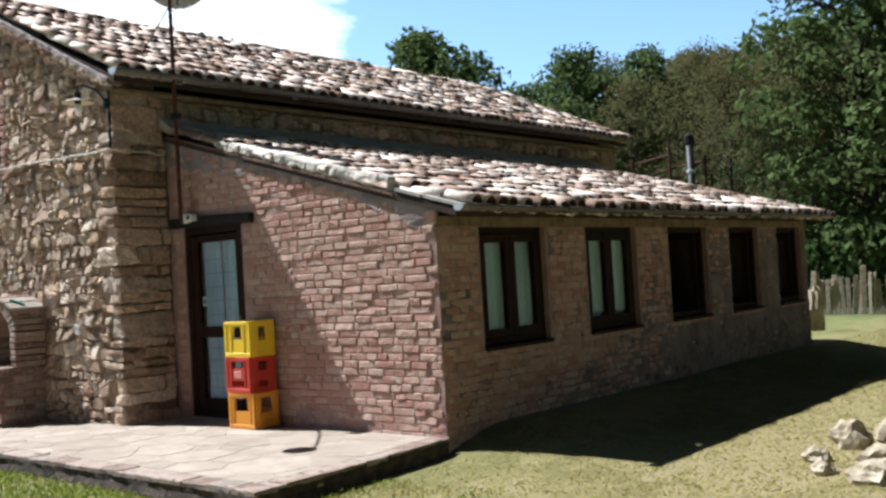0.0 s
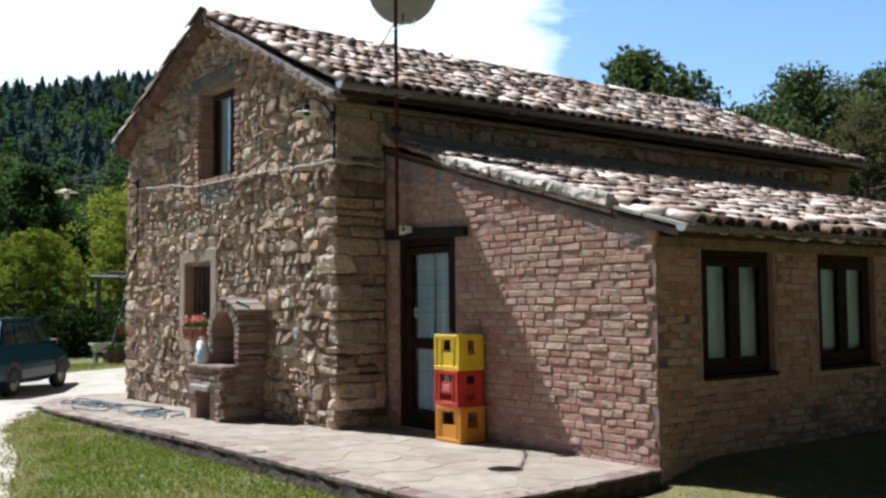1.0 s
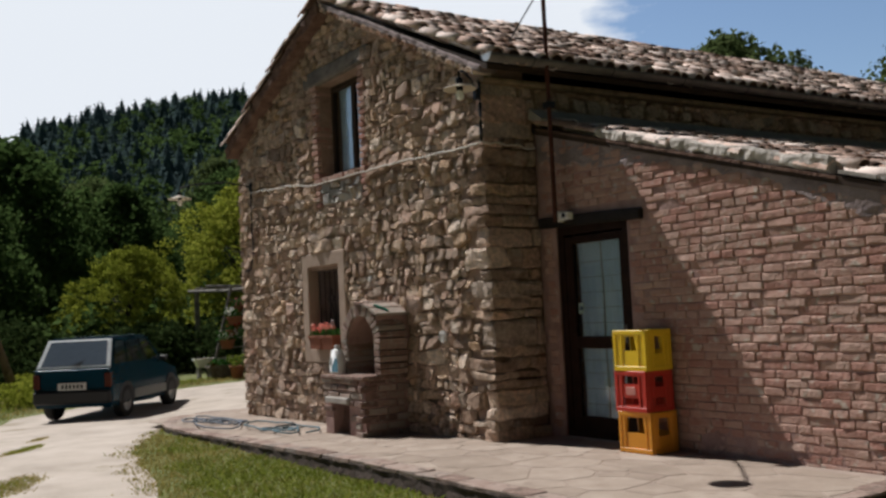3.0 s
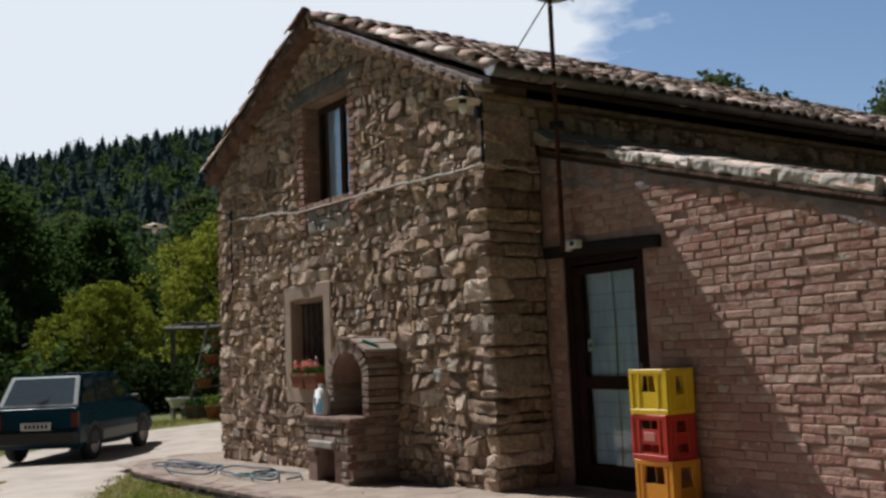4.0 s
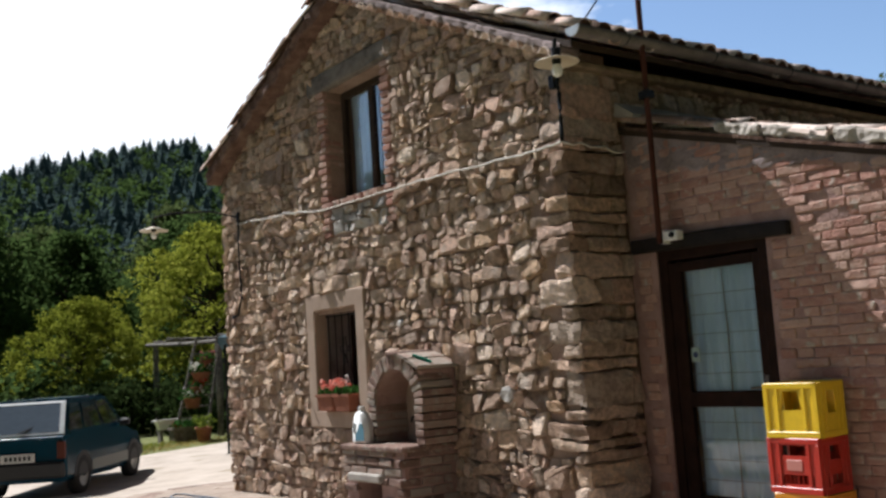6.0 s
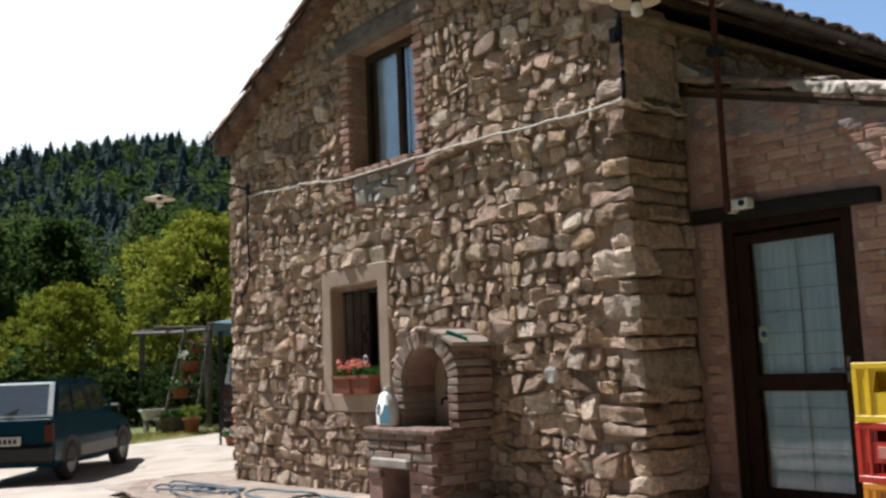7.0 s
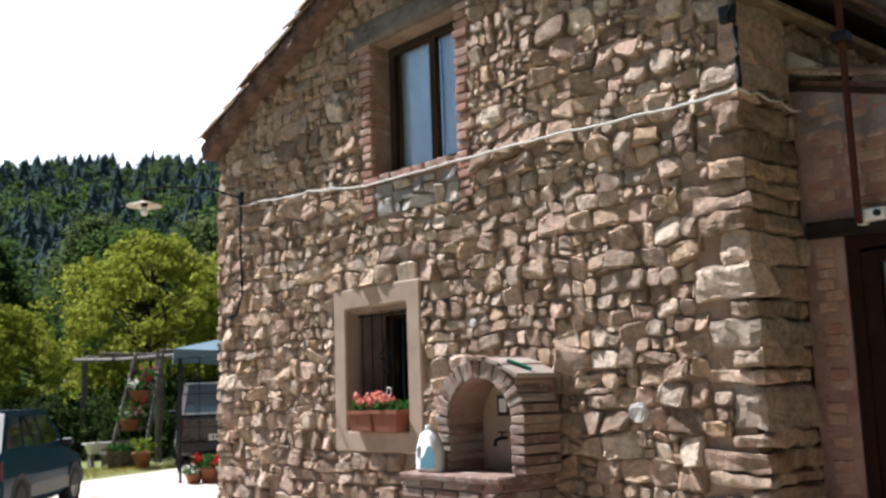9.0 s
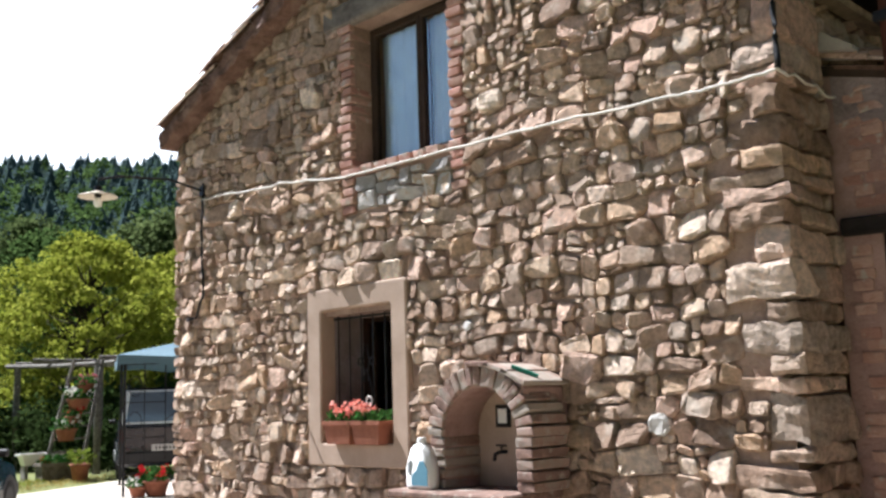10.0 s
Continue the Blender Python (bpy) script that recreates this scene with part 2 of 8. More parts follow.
M = dict(
    stone=stone_material("rubble_stone", "object", STONES),
    stone_i=stone_material("rubble_stone_rest", "island", STONES),
    mortar=material("earth_mortar", [(0.2135, 0.1436, 0.1067), (0.3145, 0.2184, 0.166), (0.4043, 0.293, 0.2253)], 4, 0.95, 0.8, 45, bump_size=0.03),
    brick=material("old_brick", BRICKS, 9, 0.95, 1.0, 48, 0.75, "object", spots=((0.48, 0.41, 0.34), 14, 0.58), bump_size=0.02, spec=0.08),
    brick_i=material("old_brick_rest", BRICKS, 9, 0.95, 1.0, 48, 0.75, "island", spots=((0.46, 0.4, 0.34), 14, 0.58), bump_size=0.02, spec=0.08),
    brick_mortar=material("brick_mortar", [(0.2563, 0.1555, 0.1327), (0.3418, 0.2216, 0.1917), (0.4165, 0.2829, 0.2507)], 5, 0.95, 0.8, 60, bump_size=0.02),
    brick_old=material("dusty_grey_brick", [(0.1672, 0.1071, 0.0848), (0.264, 0.1683, 0.1325), (0.2728, 0.2193, 0.1802), (0.2904, 0.1938, 0.1537), (0.3344, 0.2856, 0.2385)], 9, 0.92, 0.7, 70, 0.75, "object", spots=((0.3, 0.26, 0.22), 12, 0.56), bump_size=0.012),
    tile=material("clay_roof_tile", TILES, 7, 0.9, 0.5, 50, 0.8, "object", spots=((0.12, 0.1, 0.08), 9, 0.62)),
    tile_i=material("clay_roof_tile_rest", TILES, 7, 0.9, 0.5, 50, 0.8, "island", spots=((0.12, 0.1, 0.08), 9, 0.62)),
    # unweathered clay, darkened further to put the hollow's shade into the colour
    tile_under_shade=material("shaded_clay_underside", [(0.09, 0.05, 0.034), (0.15, 0.085, 0.058)], 7, 0.95, 0.4, 50),
    verge=material("limewashed_tile", [(0.357, 0.315, 0.272), (0.493, 0.451, 0.399), (0.561, 0.527, 0.476)], 8, 0.9, 0.6, 50, spots=((0.2, 0.18, 0.15), 12, 0.62)),
    rough_plaster=material("rough_plaster", [(0.184, 0.1425, 0.1375), (0.2668, 0.2137, 0.2035), (0.3312, 0.2707, 0.264)], 5, 0.95, 0.9, 45, bump_size=0.03),
    plaster=material("ochre_plaster", [(0.33, 0.245, 0.185), (0.4, 0.3, 0.23), (0.45, 0.345, 0.27)], 3, 0.9, 0.3, 90),
    cement=material("grey_cement", [(0.3, 0.27, 0.24), (0.42, 0.39, 0.35)], 6, 0.9, 0.6, 60),
    wood_dark=material("dark_stained_wood", [(0.012, 0.005, 0.003), (0.021, 0.009, 0.005), (0.029, 0.012, 0.008)], 8, 0.7, 0.25, 90, spec=0.15),
    wood_beam=material("weathered_beam", [(0.09, 0.075, 0.06), (0.17, 0.145, 0.12), (0.22, 0.19, 0.16)], 10, 0.85, 0.6, 60),
    wood_black=material("charred_lintel", [(0.012, 0.009, 0.008), (0.025, 0.019, 0.016)], 12, 0.8, 0.5, 70),
    # brown wood deepened to put the under-eave shade into its colour
    wood_eave=material("eave_board_shaded", [(0.027, 0.0168, 0.0108), (0.054, 0.033, 0.0204)], 9, 0.8, 0.4, 70),
    wood_plate=material("ochre_weathered_wood", [(0.12, 0.085, 0.055), (0.22, 0.16, 0.1), (0.28, 0.21, 0.135)], 9, 0.85, 0.5, 60),
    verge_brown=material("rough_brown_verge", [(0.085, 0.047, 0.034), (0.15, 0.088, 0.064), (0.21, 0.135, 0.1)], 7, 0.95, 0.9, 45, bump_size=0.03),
    wood_grey=material("grey_weathered_wood", [(0.1, 0.09, 0.08), (0.2, 0.185, 0.165), (0.3, 0.28, 0.25)], 14, 0.9, 0.5, 70),
    paling=material("split_chestnut_paling", [(0.14, 0.11, 0.08), (0.26, 0.21, 0.155), (0.36, 0.3, 0.23)], 12, 0.9, 0.5, 60, 0.4, "object"),
    side_wash=material("dirty_grey_wash", [(0.13, 0.098, 0.092), (0.2, 0.155, 0.147), (0.27, 0.215, 0.2)], 4, 0.95, 0.9, 50, bump_size=0.03, spots=((0.1, 0.065, 0.06), 9, 0.58)),
    # leaf green deepened to put the shade of the trees into the shrubs
    shrub_shade=leaf_material("shaded_shrub_leaf", [(0.018, 0.032, 0.01), (0.034, 0.055, 0.018), (0.06, 0.085, 0.03)], 0.25),
    gutter=material("brown_gutter_metal", [(0.112, 0.0963, 0.0912), (0.192, 0.1663, 0.152)], 8, 0.5, 0.1, 60, metal=0.4),
    zinc=material("pale_zinc", [(0.45, 0.48, 0.5), (0.6, 0.63, 0.65)], 12, 0.45, 0.1, 60, metal=0.3),
    rust=material("rusty_iron", [(0.055, 0.0165, 0.0099), (0.0935, 0.0303, 0.0165)], 20, 0.8, 0.3, 90),
    iron=material("black_iron", [(0.012, 0.012, 0.013), (0.03, 0.03, 0.032)], 20, 0.5, 0.2, 90, metal=0.5),
    flag=material("flagstone", [(0.2615, 0.2075, 0.1634), (0.3294, 0.2653, 0.2128), (0.4069, 0.337, 0.2774)], 4, 0.9, 0.4, 60, 0.3, "object", spots=((0.28, 0.22, 0.18), 7, 0.6)),
    flag_joint=material("patio_mortar", [(0.2887, 0.227, 0.1882), (0.3703, 0.297, 0.247)], 5, 0.95, 0.4, 60),
    edge_brick=material("worn_edge_brick", [(0.18, 0.1212, 0.097), (0.297, 0.2182, 0.1794), (0.36, 0.2813, 0.2377), (0.234, 0.194, 0.1649)], 7, 0.95, 0.8, 55, 0.6, "object", spots=((0.13, 0.1, 0.08), 11, 0.58), bump_size=0.012),
    kerb=material("dark_kerb", [(0.031, 0.0228, 0.0174), (0.062, 0.045, 0.0348), (0.1054, 0.075, 0.0588)], 9, 0.95, 1.0, 45, bump_size=0.03),
    curtain_band=material("woven_band", [(0.26, 0.32, 0.38), (0.33, 0.4, 0.46)], 5, 0.95, 0.0),
    # white voile, blued to hold the sky reflected in the panes
    curtain=material("sky_tinted_voile", [(0.5, 0.65, 0.8), (0.68, 0.82, 0.95)], 5, 0.95, 0.0),
    white_plastic=material("white_plastic", [(0.78, 0.78, 0.75), (0.82, 0.82, 0.8)], 5, 0.35, 0.0, spec=0.5),
    dish=material("grey_dish_enamel", [(0.3, 0.3, 0.3), (0.38, 0.38, 0.37)], 6, 0.5, 0.0),
    enamel=material("cream_enamel", [(0.52, 0.45, 0.34), (0.6, 0.54, 0.43)], 14, 0.4, 0.0),
    cable=material("white_cable", [(0.5, 0.46, 0.4), (0.62, 0.58, 0.52)], 12, 0.6, 0.0),
    # room floors near black: the indoor shade is in the colour
    dark_room=material("interior_shade_plaster", [(0.045, 0.0405, 0.036), (0.0675, 0.0608, 0.054)], 2, 0.95, 0.1),
    terracotta=material("terracotta", [(0.224, 0.08, 0.047), (0.32, 0.128, 0.076)], 10, 0.85, 0.3, 60),
    petal=leaf_material("geranium_petal", [(0.63, 0.13, 0.112), (0.788, 0.286, 0.224), (0.84, 0.494, 0.42)]),
    petal_red=leaf_material("red_petal", [(0.45, 0.015, 0.02), (0.6, 0.05, 0.05)]),
    petal_pink=leaf_material("pink_petal", [(0.4, 0.1, 0.13), (0.55, 0.2, 0.24)]),
    petal_white=leaf_material("white_petal", [(0.7, 0.68, 0.62), (0.8, 0.78, 0.74)]),
    pot_leaf=leaf_material("geranium_leaf", [(0.03, 0.09, 0.02), (0.07, 0.16, 0.04)]),
    lime_leaf=leaf_material("lime_leaf", [(0.14, 0.2, 0.03), (0.22, 0.28, 0.05)]),
    leaf_yellow=leaf_material("yellow_green_leaf", [(0.1556, 0.1903, 0.0229), (0.289, 0.3246, 0.0459), (0.4224, 0.4365, 0.0842)], 0.3),
    leaf_dark=leaf_material("dark_green_leaf", [(0.036, 0.066, 0.02), (0.067, 0.112, 0.034), (0.103, 0.158, 0.049)], 0.4),
    leaf_green=leaf_material("mid_green_leaf", [(0.06, 0.085, 0.03), (0.1, 0.135, 0.05), (0.15, 0.19, 0.075)], 0.4),
    leaf_olive=leaf_material("olive_spring_leaf", [(0.0866, 0.0791, 0.036), (0.1265, 0.1183, 0.0524), (0.1732, 0.1624, 0.0748)], 0.45),
    # needle green paled and blued to paint in the haze of distance
    conifer=leaf_material("hazed_conifer_needles", [(0.072, 0.109, 0.112), (0.087, 0.129, 0.129), (0.107, 0.151, 0.146)], 0.3),
    bark=material("grey_brown_bark", [(0.032, 0.025, 0.018), (0.07, 0.056, 0.042)], 6, 0.95, 0.8, 30),
    rock=material("pale_rock", [(0.1932, 0.15, 0.0959), (0.3726, 0.3062, 0.2185), (0.5244, 0.4436, 0.3305)], 5, 0.9, 0.7, 40),
)


def glass_material():
    m = bpy.data.materials.new("window_glass")
    m.use_nodes = True
    p = m.node_tree.nodes["Principled BSDF"]
    p.inputs["Base Color"].default_value = (0.93, 0.97, 0.96, 1)
    p.inputs["Roughness"].default_value = 0.02
    p.inputs["Transmission Weight"].default_value = 1.0
    p.inputs["IOR"].default_value = 1.5
    return m


def plain(name, c, rough=0.5, metal=0.0, coat=0.0, spec=0.5):
    m = bpy.data.materials.new(name)
    m.use_nodes = True
    p = m.node_tree.nodes["Principled BSDF"]
    n, l = m.node_tree.nodes, m.node_tree.links
    t = n.new("ShaderNodeTexNoise")
    t.inputs["Scale"].default_value, t.inputs["Detail"].default_value = 9, 5
    mx = n.new("ShaderNodeMixRGB")
    l.new(t.outputs["Fac"], mx.inputs["Fac"])
    mx.inputs["Color1"].default_value = (*[v * 0.8 for v in c], 1)
    mx.inputs["Color2"].default_value = (*[min(1, v * 1.15) for v in c], 1)
    l.new(mx.outputs[0], p.inputs["Base Color"])
    p.inputs["Roughness"].default_value, p.inputs["Metallic"].default_value = rough, metal
    p.inputs["Coat Weight"].default_value, p.inputs["Specular IOR Level"].default_value = coat, spec
    return m


M["glass"] = glass_material()


# ---- ground material: lawn, dry grass and a pale gravel drive in one sheet ----
def ground_material():
    m = bpy.data.materials.new("lawn_soil")
    m.use_nodes = True
    nt = m.node_tree
    n, l = nt.nodes, nt.links
    p = n["Principled BSDF"]
    tc = n.new("ShaderNodeTexCoord")
    cols = []
    for sc, de in ((0.55, 6), (5.0, 6), (60.0, 3)):
        t = n.new("ShaderNodeTexNoise")
        t.inputs["Scale"].default_value, t.inputs["Detail"].default_value = sc, de
        l.new(tc.outputs["Object"], t.inputs["Vector"])
        cols.append(t)
    s = n.new("ShaderNodeMath")
    s.operation = "MULTIPLY_ADD"
    l.new(cols[1].outputs["Fac"], s.inputs[0])
    s.inputs[1].default_value = 0.6
    l.new(cols[0].outputs["Fac"], s.inputs[2])
    s3 = n.new("ShaderNodeMath")
    s3.operation = "MULTIPLY_ADD"
    l.new(cols[2].outputs["Fac"], s3.inputs[0])
    s3.inputs[1].default_value = 0.3
    l.new(s.outputs[0], s3.inputs[2])
    r = n.new("ShaderNodeValToRGB")
    e = r.color_ramp.elements
    e[0].position, e[0].color = 0.68, (0.15, 0.122, 0.042, 1)
    e[1].position, e[1].color = 0.9, (0.2, 0.162, 0.064, 1)
    el = e.new(0.99)
    el.color = (0.28, 0.222, 0.11, 1)
    l.new(s3.outputs[0], r.inputs[0])
    # the lawn is greener towards the west and drier on the east side
    sx = n.new("ShaderNodeSeparateXYZ")
    l.new(tc.outputs["Object"], sx.inputs[0])
    mr = n.new("ShaderNodeMapRange")
    mr.inputs["From Min"].default_value, mr.inputs["From Max"].default_value = 1.0, 6.0
    l.new(sx.outputs["X"], mr.inputs["Value"])
    green = n.new("ShaderNodeMixRGB")
    l.new(cols[1].outputs["Fac"], green.inputs["Fac"])
    green.inputs["Color1"].default_value = (0.085, 0.12, 0.025, 1)
    green.inputs["Color2"].default_value = (0.19, 0.19, 0.055, 1)
    gm = n.new("ShaderNodeMixRGB")
    l.new(mr.outputs[0], gm.inputs["Fac"])
    l.new(green.outputs[0], gm.inputs["Color1"])
    l.new(r.outputs[0], gm.inputs["Color2"])
    # beyond the mown lawn, out of sight, ground is darkened to cut bounce light
    def past(axis, lo, hi):
        q = n.new("ShaderNodeMapRange")
        q.inputs["From Min"].default_value, q.inputs["From Max"].default_value = lo + 2.5, hi + 2.5
        ragged_edge = n.new("ShaderNodeMath")
        ragged_edge.operation = "MULTIPLY_ADD"
        l.new(cols[0].outputs["Fac"], ragged_edge.inputs[0])
        ragged_edge.inputs[1].default_value = 5.0
        l.new(sx.outputs[axis], ragged_edge.inputs[2])
        l.new(ragged_edge.outputs[0], q.inputs["Value"])
        return q.outputs[0]
    far = n.new("ShaderNodeMath")
    far.operation = "MAXIMUM"
    l.new(past("Y", -5.4, -6.6), far.inputs[0])
    l.new(past("X", 9.2, 10.6), far.inputs[1])
    # woodland floor under the trees behind the fence
    bank = n.new("ShaderNodeMath")
    bank.operation = "MULTIPLY"
    l.new(past("X", -12.8, -14.6), bank.inputs[0])
    l.new(past("Y", 0.5, -1.0), bank.inputs[1])
    west = n.new("ShaderNodeMath")
    west.operation = "MAXIMUM"
    l.new(far.outputs[0], west.inputs[0])
    l.new(bank.outputs[0], west.inputs[1])
    wood = n.new("ShaderNodeMath")
    wood.operation = "MAXIMUM"
    l.new(west.outputs[0], wood.inputs[0])
    l.new(past("Y", 16.5, 19.0), wood.inputs[1])
    dark_ground = n.new("ShaderNodeMixRGB")
    l.new(cols[1].outputs["Fac"], dark_ground.inputs["Fac"])
    dark_ground.inputs["Color1"].default_value = (0.03, 0.05, 0.014, 1)
    dark_ground.inputs["Color2"].default_value = (0.07, 0.085, 0.028, 1)
    gp = n.new("ShaderNodeMixRGB")
    l.new(wood.outputs[0], gp.inputs["Fac"])
    l.new(gm.outputs[0], gp.inputs["Color1"])
    l.new(dark_ground.outputs[0], gp.inputs["Color2"])
    l.new(gp.outputs[0], p.inputs["Base Color"])
    p.inputs["Roughness"].default_value = 0.95
    b = n.new("ShaderNodeBump")
    b.inputs["Strength"].default_value, b.inputs["Distance"].default_value = 0.8, 0.03
    l.new(cols[2].outputs["Fac"], b.inputs["Height"])
    l.new(b.outputs[0], p.inputs["Normal"])
    return m


M["lawn"] = ground_material()
M["gravel"] = material("pale_gravel", [(0.36, 0.31, 0.26), (0.46, 0.4, 0.34), (0.531, 0.47, 0.41)], 1.6, 0.95, 0.6, 90, spots=((0.25, 0.21, 0.14), 1.1, 0.62))

# ---- mesh helpers ----
def empty(name, at=(0, 0, 0), **tags):
    ob = new(name)
    ob.location = at
    return tagged(ob, **tags)


def mesh_of(name, verts, faces, m, smooth=False):
    me = bpy.data.meshes.new(name)
    me.from_pydata([tuple(v) for v in verts], [], [tuple(f) for f in faces])
    if m:
        me.materials.append(m)
    if smooth:
        me.polygons.foreach_set("use_smooth", [True] * len(me.polygons))
    me.update()
    return me


def child(name, me, parent, label="", kind=""):
    """An object for the mesh under its thing; both in world coordinates unless the thing has a place."""
    ob = new(name, me)
    if parent:
        ob.parent = parent
    return tagged(ob, label=label, kind=kind)


def part(name, bm, m, parent, label="", smooth=False, kind=""):
    me = bpy.data.meshes.new(name)
    bmesh.ops.recalc_face_normals(bm, faces=bm.faces[:])
    bm.to_mesh(me)
    bm.free()
    me.materials.append(m)
    if smooth:
        me.polygons.foreach_set("use_smooth", [True] * len(me.polygons))
    return child(name, me, parent, label, kind)


def add_box(bm, a, b, bevel=0.0, turn=None):
    a, b = Vector(a), Vector(b)
    got = bmesh.ops.create_cube(bm, size=1, matrix=Matrix.LocRotScale((a + b) / 2, turn, b - a))
    if bevel:
        es = list({e for v in got["verts"] for e in v.link_edges})
        bmesh.ops.bevel(bm, geom=es, offset=bevel, segments=1, affect="EDGES")
    return bm


def box_bm(a, b, bevel=0.004):
    return add_box(bmesh.new(), a, b, bevel)


def add_tube(bm, pts, r, seg=8, r_end=None):
    """A tube along points."""
    pts = [Vector(p) for p in pts]
    rings = []
    for i, p in enumerate(pts):
        d = (pts[min(i + 1, len(pts) - 1)] - pts[max(i - 1, 0)]).normalized()
        side = d.cross(Vector((0, 0, 1)))
        if side.length < 1e-3:
            side = Vector((1, 0, 0))
        side.normalize()
        up = side.cross(d)
        rad = r if r_end is None else r + (r_end - r) * i / (len(pts) - 1)
        rings.append([bm.verts.new(p + rad * (math.cos(a) * side + math.sin(a) * up)) for a in [2 * math.pi * k / seg for k in range(seg)]])
    for a, b in zip(rings, rings[1:]):
        for k in range(seg):
            bm.faces.new((a[k], a[(k + 1) % seg], b[(k + 1) % seg], b[k]))
    bm.faces.new(rings[0][::-1])
    bm.faces.new(rings[-1])
    return bm


def tube_bm(pts, r, seg=8, r_end=None):
    return add_tube(bmesh.new(), pts, r, seg, r_end)


def add_lathe(bm, profile, at=(0, 0, 0), seg=20):
    """A turned shape: (radius, height) pairs about the vertical."""
    rings = [[bm.verts.new((at[0] + r * math.cos(2 * math.pi * k / seg), at[1] + r * math.sin(2 * math.pi * k / seg), at[2] + z)) for k in range(seg)] for r, z in profile]
    for a, b in zip(rings, rings[1:]):
        for k in range(seg):
            bm.faces.new((a[k], a[(k + 1) % seg], b[(k + 1) % seg], b[k]))
    return bm


def prism_bm(pts, axis, lo, hi):
    bm = bmesh.new()
    put = {"y": lambda q, v: (q[0], v, q[1]), "z": lambda q, v: (q[0], q[1], v), "x": lambda q, v: (v, q[0], q[1])}[axis]
    a, b = [bm.verts.new(put(q, lo)) for q in pts], [bm.verts.new(put(q, hi)) for q in pts]
    bm.faces.new(a)
    bm.faces.new(b[::-1])
    for i in range(len(a)):
        bm.faces.new((a[i - 1], a[i], b[i], b[i - 1]))
    return bm


# ---- power-diagram cells for rubble and paving ----
def clip(poly, nx, ny, d):
    """The part of a polygon with nx*x + ny*y <= d."""
    out = []
    for i in range(len(poly)):
        (x0, y0), (x1, y1) = poly[i - 1], poly[i]
        s0, s1 = nx * x0 + ny * y0 - d, nx * x1 + ny * y1 - d
        if (s0 <= 0) != (s1 <= 0):
            t = s0 / (s0 - s1)
            out.append((x0 + t * (x1 - x0), y0 + t * (y1 - y0)))
        if s1 <= 0:
            out.append((x1, y1))
    return out


def throw(bounds, inside, sizes, squash, r, start=()):
    """Seeds (x, y, radius): large first, small ones in between. sizes: (radius, tries)."""
    seeds = list(start)
    x0, y0, x1, y1 = bounds
    for rad, tries in sizes:
        for _ in range(tries):
            x, y, q = r.uniform(x0, x1), r.uniform(y0, y1), rad * r.uniform(0.8, 1.2)
            if not inside(x, y):
                continue
            if all(((x - a) * squash) ** 2 + (y - b) ** 2 > (0.86 * (q + c)) ** 2 for a, b, c in seeds if abs(y - b) < 0.6 and abs(x - a) < 0.8):
                seeds.append((x, y, q))
    return seeds


def cells(seeds, squash, joint, edges, holes=(), reach=0.75):
    """Cells of the seeds, inset by half the joint; edges: half planes (nx, ny, d); holes: rectangles."""
    out = []
    for i, (x, y, q) in enumerate(seeds):
        poly = [(x - reach, y - reach), (x + reach, y - reach), (x + reach, y + reach), (x - reach, y + reach)]
        for j, (a, b, c) in enumerate(seeds):
            if i == j or abs(a - x) > reach * 1.6 or abs(b - y) > reach * 1.6:
                continue
            nx, ny = 2 * (a - x) * squash * squash, 2 * (b - y)
            d = (a * a - x * x) * squash * squash + b * b - y * y - (c * c - q * q) * 0.9
            k = math.hypot(nx, ny)
            poly = clip(poly, nx, ny, d - k * joint / 2)
            if len(poly) < 3:
                break
        for nx, ny, d in edges:
            if len(poly) >= 3:
                poly = clip(poly, nx, ny, d)
        for hx0, hy0, hx1, hy1 in holes:
            if len(poly) < 3:
                break
            side = max((hx0 - x, (1, 0, hx0)), (x - hx1, (-1, 0, -hx1)), (hy0 - y, (0, 1, hy0)), (y - hy1, (0, -1, -hy1)))
            if side[0] > 0:
                if max(p[0] for p in poly) > hx0 and min(p[0] for p in poly) < hx1 and max(p[1] for p in poly) > hy0 and min(p[1] for p in poly) < hy1:
                    poly = clip(poly, *side[1])
            else:
                poly = []
        if len(poly) >= 3:
            area = 0.5 * abs(sum(poly[k - 1][0] * poly[k][1] - poly[k][0] * poly[k - 1][1] for k in range(len(poly))))
            if area > 0.0012:
                out.append((poly, area))
    return out


def rounded(poly, r, keep=0.09):
    """Corners cut and lightly displaced."""
    out = []
    for i in range(len(poly)):
        (x0, y0), (x1, y1) = poly[i - 1], poly[i]
        L = math.hypot(x1 - x0, y1 - y0)
        if L < 0.006:
            continue
        ts = (keep, 1 - keep) if L < 0.16 else (keep * 0.6, 0.5, 1 - keep * 0.6)
        for t in ts:
            w = 0.006 if L > 0.05 else 0.002
            out.append((x0 + t * (x1 - x0) + r.uniform(-w, w), y0 + t * (y1 - y0) + r.uniform(-w, w)))
    return out


